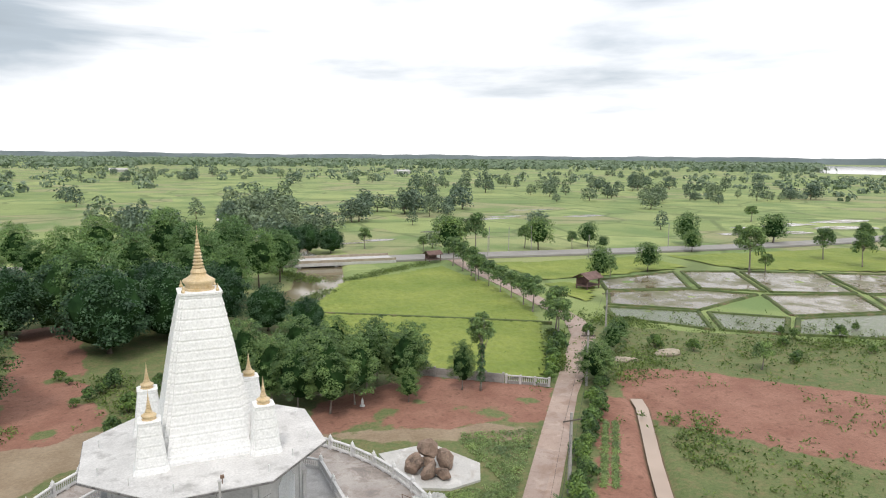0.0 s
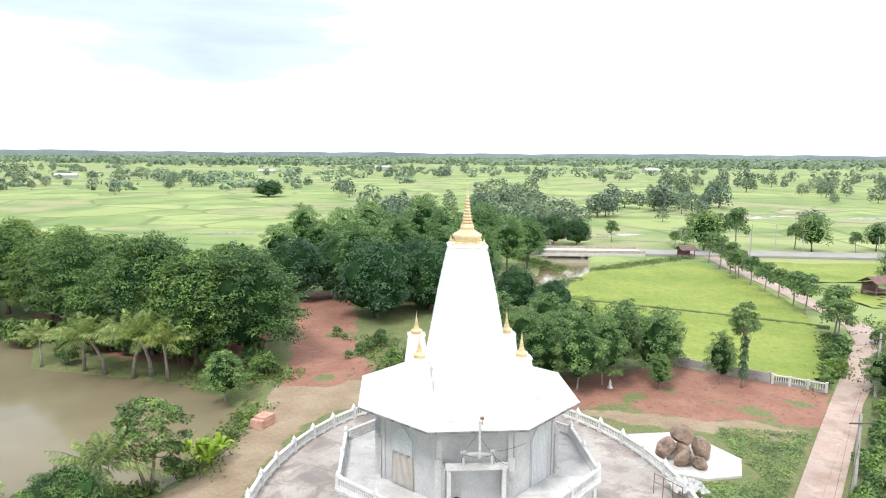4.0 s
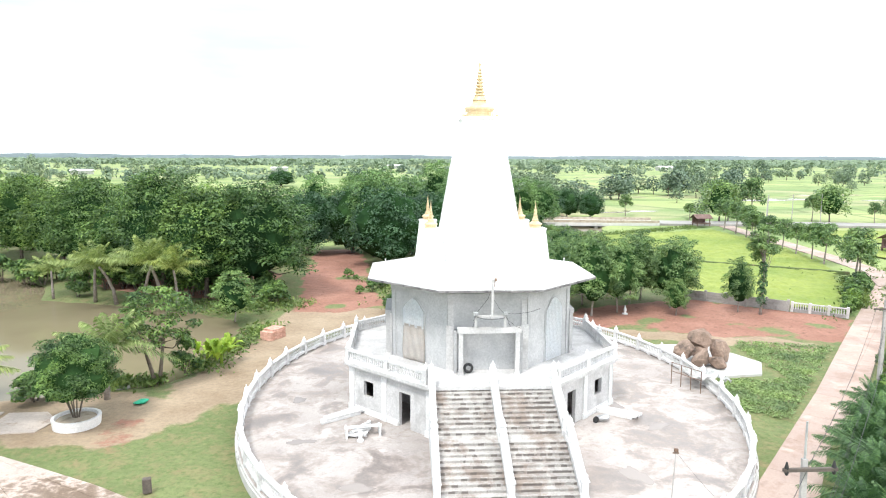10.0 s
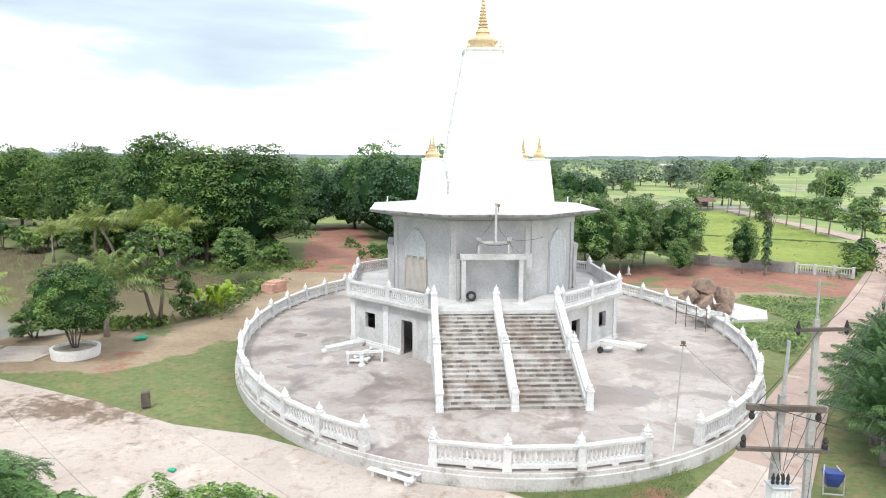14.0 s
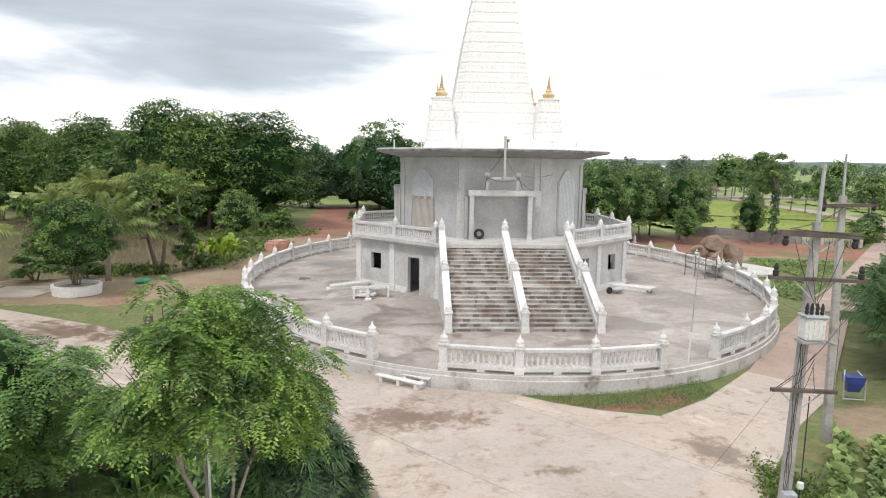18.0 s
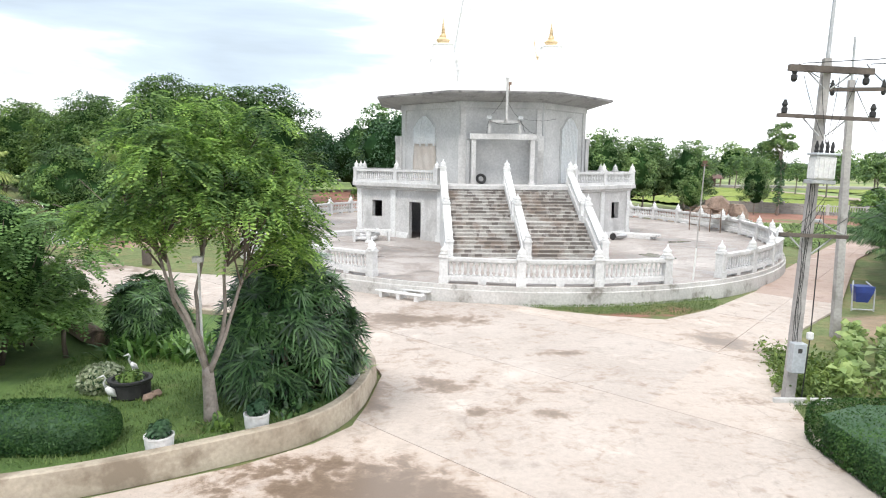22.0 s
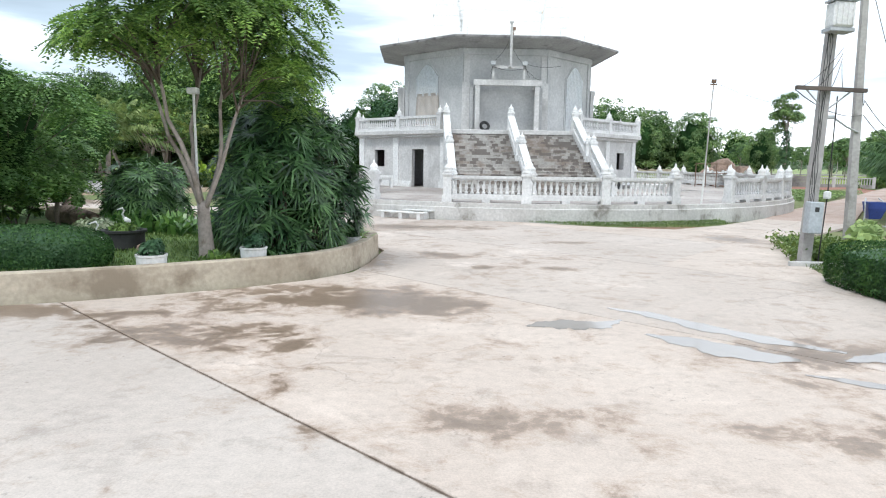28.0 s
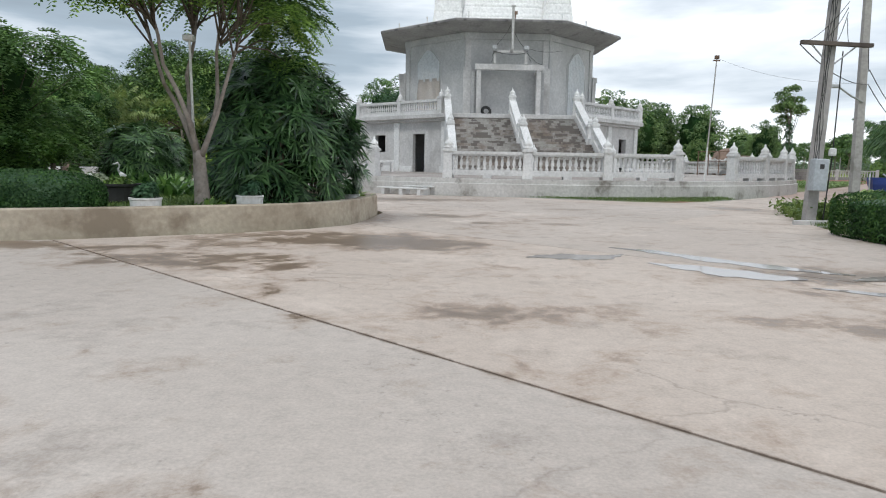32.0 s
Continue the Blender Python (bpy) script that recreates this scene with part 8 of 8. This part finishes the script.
pot((-5.62, 9.62, 0.25), 0.22, 0.26, 121, "round white pot with dark low plants on the bed edge")
pot((-4.36, 10.56, 0.25), 0.21, 0.27, 122, "round white pot with a leafy plant on the bed edge")
pot((-3.05, 12.95, 0.25), 0.16, 0.2, 123, "small pale pot with a trailing plant near the kerb")

sw = thing("swan_planter", "dark round tub with a white bird-shaped ornament and trailing plants", "planter", pose(-7.16, 12.05, 0.25))
bm = bmesh.new()
lathe(bm, [(0.30, 0), (0.36, 0.05), (0.36, 0.30), (0.40, 0.33), (0.40, 0.37), (0.33, 0.37), (0.31, 0.30), (0.01, 0.28)], 20)
part("tub", bm, M["rubber"], sw)
for x, y, z, k in ((-0.24, -0.40, 0.06, 1.25), (-0.12, 0.34, 0.37, 0.95)):
    bm = bmesh.new()
    tube(bm, [(x + 0.10 * k, y + 0.06, z + 0.05), (x + 0.04 * k, y + 0.02, z + 0.12 * k), (x - 0.02 * k, y, z + 0.20 * k)], [0.012, 0.062 * k, 0.03 * k], 8)
    tube(bm, [(x - 0.02 * k, y, z + 0.19 * k), (x - 0.05 * k, y - 0.02, z + 0.27 * k), (x - 0.01 * k, y - 0.03, z + 0.34 * k), (x - 0.03 * k, y - 0.05, z + 0.39 * k), (x - 0.12 * k, y - 0.09, z + 0.36 * k)], [0.026 * k, 0.018, 0.016, 0.022, 0.005], 8)
    for q in (-0.015, 0.015):
        tube(bm, [(x + 0.03 + q, y, z - 0.06), (x + 0.03 + q, y, z + 0.10)], [0.006, 0.006], 5)
    part("ornament", bm, M["white_paint"], sw, smooth=True)
for x, y in ((-0.42, 0.1), (0.48, 0.0), (0.42, -0.2)):
    bm = bmesh.new()
    boulder(bm, x, y, 0.06, 0.15, 0.12, 0.10, int(10 * x) + 20)
    part("stone", bm, M["rock"], sw, smooth=True)
p, nm = cloud(np.random.default_rng(124), [(0, 0, 0.38, 0.22)], 260, 0.5)
o = new("foliage", quads("foliage", leaves(np.random.default_rng(124), p, nm, 0.10, 0.05), M["leaf_grove"]))
o.parent = sw
log = thing("fallen_log", "thick weathered brown log lying in the garden bed", "log", pose(-10.1, 16.1, 0.42, 0, 0, -38))
bm = bmesh.new()
tube(bm, [(-1.6, 0, 0.05), (-0.8, 0.05, 0.1), (0.1, 0, 0.02), (0.9, -0.04, 0.0)], [0.20, 0.24, 0.25, 0.19], 10)
tube(bm, [(-0.9, 0, 0.2), (-1.2, 0.3, 0.5)], [0.10, 0.05], 7)
part("trunk", bm, M["rock"], log, smooth=True)
lp = thing("garden_lamp", "slim white lamp post with a small square head among the trees", "lamp post", pose(-5.42, 11.12, 0.25, 0, -1.2, 0))
bm = bmesh.new()
tube(bm, [(0, 0, -0.05), (0.02, 0, 2.75)], [0.026, 0.022], 8)
part("post", bm, M["white_paint"], lp)
bm = bmesh.new()
box(bm, -0.07, 0.10, -0.08, 0.08, 2.75, 2.85, None, 0.015)
part("lamp_head", bm, M["white_paint"], lp)

# plants at the pole foot, vegetable rows and their edging
rng = np.random.default_rng(131)
P = []
for k in range(340):
    P.append((6.55 + rng.normal() * 0.24, 13.5 + rng.normal() * 0.28, 0.0))
for k in range(420):
    P.append((7.4 + rng.normal() * 0.35, 14.7 + rng.normal() * 0.8, 0.0))
C = np.array(P)
P = np.repeat(C, 8, 0) + rng.normal(size=(len(C) * 8, 3)) * np.array([0.09, 0.09, 0.09]) + np.array([0, 0, 0.15])
P = P[P[:, 2] > 0.02]
tagged(new("verge_plants", quads("verge_plants", leaves(rng, P, rng.normal(size=P.shape) + np.array([0, 0, 0.6]), 0.12, 0.05), M["weed"])), "wild plants and weeds round the pole foot", "weeds", kind="stuff")
tagged(part("edging_strip", box(bmesh.new(), 5.55, 6.75, 12.72, 12.80, -0.05, 0.09, None, 0.012), M["render_light"]), "pale concrete edging strip at the foot of the verge", "kerb", kind="structure")
P = []
for row in range(4):
    for k in range(30):
        t = k / 29
        for j in range(14):
            P.append((7.35 + row * 0.85 + 3.05 * t + rng.normal() * 0.13, 13.3 - row * 0.25 + 4.7 * t + rng.normal() * 0.13, rng.uniform(0.08, 0.52)))
P = np.array(P)
tagged(new("vegetable_row", quads("vegetable_row", leaves(rng, P, rng.normal(size=P.shape) * 0.6 + np.array([0, 0, 1]), 0.26, 0.2), M["crop"])), "rows of broad-leaved green vegetables behind the hedge", "vegetable rows", kind="stuff")
# grass blades where the turf is close
P = []
for poly, k in ((([-9.5, 9.0], [-2.9, 14.5]), 5200), (([1.6, 20.6], [8.6, 24.2]), 5200), (([5.6, 10.8], [7.4, 15.2]), 1200)):
    (x0, y0), (x1, y1) = poly
    P.append(np.stack([rng.uniform(x0, x1, k), rng.uniform(y0, y1, k), np.zeros(k)], 1))
P = np.concatenate(P)
bedm = inside(BED, P[:, 0], P[:, 1])
yardm = inside(YARD_A, P[:, 0], P[:, 1])
tm = ((P[:, 0] - 2.1) / 15.6) ** 2 + ((P[:, 1] - 42.5) / 20.6) ** 2 < 1
P[:, 2] = np.where(bedm, 0.28, 0.02)
first = (P[:, 0] < -2.8) & (P[:, 1] < 14.6) & (P[:, 0] > -9.6)
P = P[~yardm & ~tm & (~first | (bedm & (dist_line(BED + BED[:1], P[:, 0], P[:, 1]) > 0.2)))]
P = np.repeat(P, 3, 0) + rng.normal(size=(len(P) * 3, 3)) * np.array([0.06, 0.06, 0.004])
az = rng.uniform(0, 6.28, len(P))
d = np.stack([np.cos(az), np.sin(az), np.zeros(len(P))], 1)
s = np.stack([-np.sin(az), np.cos(az), np.zeros(len(P))], 1)
h = rng.uniform(0.025, 0.065, (len(P), 1))
v4 = np.stack([P - s * 0.008, P + s * 0.008, P + d * h * 0.6 + s * 0.003 + np.array([0, 0, 1]) * h, P + d * h * 0.6 - s * 0.003 + np.array([0, 0, 1]) * h], 1)
tagged(new("grass_tufts", quads("grass_tufts", v4.reshape(-1, 3), M["weed"])), "short green turf on the bed and terrace edge", "grass", kind="stuff")


# rain puddles on the yard and terrace
def puddle(cx, cy, a, b, rz, z, seed, owner_label):
    rng = np.random.default_rng(seed)
    ph = rng.uniform(0, 6.28, 4)
    pts = []
    for t in np.linspace(0, 2 * math.pi, 41)[:-1]:
        k = 1 + 0.22 * math.sin(2 * t + ph[0]) + 0.16 * math.sin(3 * t + ph[1]) + 0.10 * math.sin(5 * t + ph[2]) + 0.06 * math.sin(9 * t + ph[3])
        x, y = a * k * math.cos(t), b * k * math.sin(t)
        pts.append((cx + x * math.cos(rz) - y * math.sin(rz), cy + x * math.sin(rz) + y * math.cos(rz)))
    sheet("puddle", pts, z, M["film"] if z > 0.5 else M["puddle"], owner_label, "puddle", kind="structure")


M["film"] = water("thin_water_film", (0.24, 0.21, 0.19), 0.12, 8.0, 0.01)


def band(pts, seed, label, z=0.0045, skin="puddle"):
    """Puddle that follows a hollow: points (x, y, half width) along its middle."""
    rng = np.random.default_rng(seed)
    L, R = [], []
    fine_ = []
    for (xa, ya, wa), (xb, yb, wb) in zip(pts, pts[1:]):
        for k in range(9):
            t = k / 9
            fine_.append((xa + (xb - xa) * t, ya + (yb - ya) * t, wa + (wb - wa) * t))
    fine_.append(pts[-1])
    for i, (x, y, w) in enumerate(fine_):
        a, b = fine_[max(0, i - 1)], fine_[min(len(fine_) - 1, i + 1)]
        d = Vector((b[0] - a[0], b[1] - a[1])).normalized()
        j = 0.02 * math.sin(i * 0.7 + seed) + 0.014 * math.sin(i * 2.1 + 2 * seed)
        L.append((x - d.y * (w + j * min(1, w * 9)), y + d.x * (w + j * min(1, w * 9))))
        k_ = w * (1 + 0.22 * math.sin(i * 0.8 + 3 * seed) + 0.12 * math.sin(i * 1.9 + seed))
        R.append((x + d.y * k_, y - d.x * k_))
    sheet("puddle", L + R[::-1], z, M[skin], label, "puddle", kind="structure")


Q = "thin rain puddle on the concrete yard"
band([(-0.28, 7.5, 0.02), (-0.08, 7.6, 0.13), (0.2, 7.62, 0.24), (0.55, 7.6, 0.2), (0.8, 7.75, 0.08), (0.95, 7.9, 0.02)], 1, Q)
band([(0.95, 8.6, 0.02), (1.4, 8.25, 0.12), (1.85, 7.55, 0.16), (2.4, 6.95, 0.15), (2.95, 6.5, 0.03)], 2, Q)
band([(1.05, 7.2, 0.03), (1.45, 6.85, 0.22), (1.85, 6.4, 0.27), (2.3, 6.2, 0.06)], 3, Q)
band([(2.75, 6.2, 0.02), (3.1, 6.3, 0.14), (3.6, 6.35, 0.24), (4.2, 6.0, 0.05)], 4, Q)
band([(2.1, 5.75, 0.02), (2.6, 5.45, 0.10), (3.1, 5.0, 0.16), (3.6, 4.6, 0.05)], 5, Q)
Q = "thin rain puddle on the terrace"
for k, (x, y, a, b, r) in enumerate(((-4.6, 29.4, 1.0, 0.55, 0.1), (8.9, 30.6, 0.7, 1.3, 0.2), (-8.2, 34.6, 0.9, 0.5, 0.0), (7.2, 26.2, 0.8, 0.5, 0.1), (12.0, 36.6, 0.9, 0.6, 0.4), (10.4, 40.0, 0.5, 0.9, 0.0), (-9.5, 41.0, 0.6, 0.6, 0.0))):
    puddle(x, y, a * 0.8, b * 0.7, r, 0.6045, 160 + k, Q)

# concrete patches beside the round planter
for pl_ in ([(-33, 36.4), (-27.6, 36.9), (-27.9, 40.6), (-33, 40.2)], [(-27.3, 37.0), (-24.2, 37.4), (-23.9, 39.2), (-25.2, 40.6), (-27.5, 40.4)]):
    sheet("yard_slab", pl_, 0.03, M["plaza"], "worn concrete slab beside the planter", "slab", 0.12)
bag = thing("plastic_bag", "small crumpled turquoise plastic bag on the pavement", "plastic bag", pose(-10.9, 23.6, 0))
bm = bmesh.new()
boulder(bm, 0, 0, 0.05, 0.22, 0.15, 0.07, 12)
part("sheet", bm, M["teal"], bag, smooth=True)
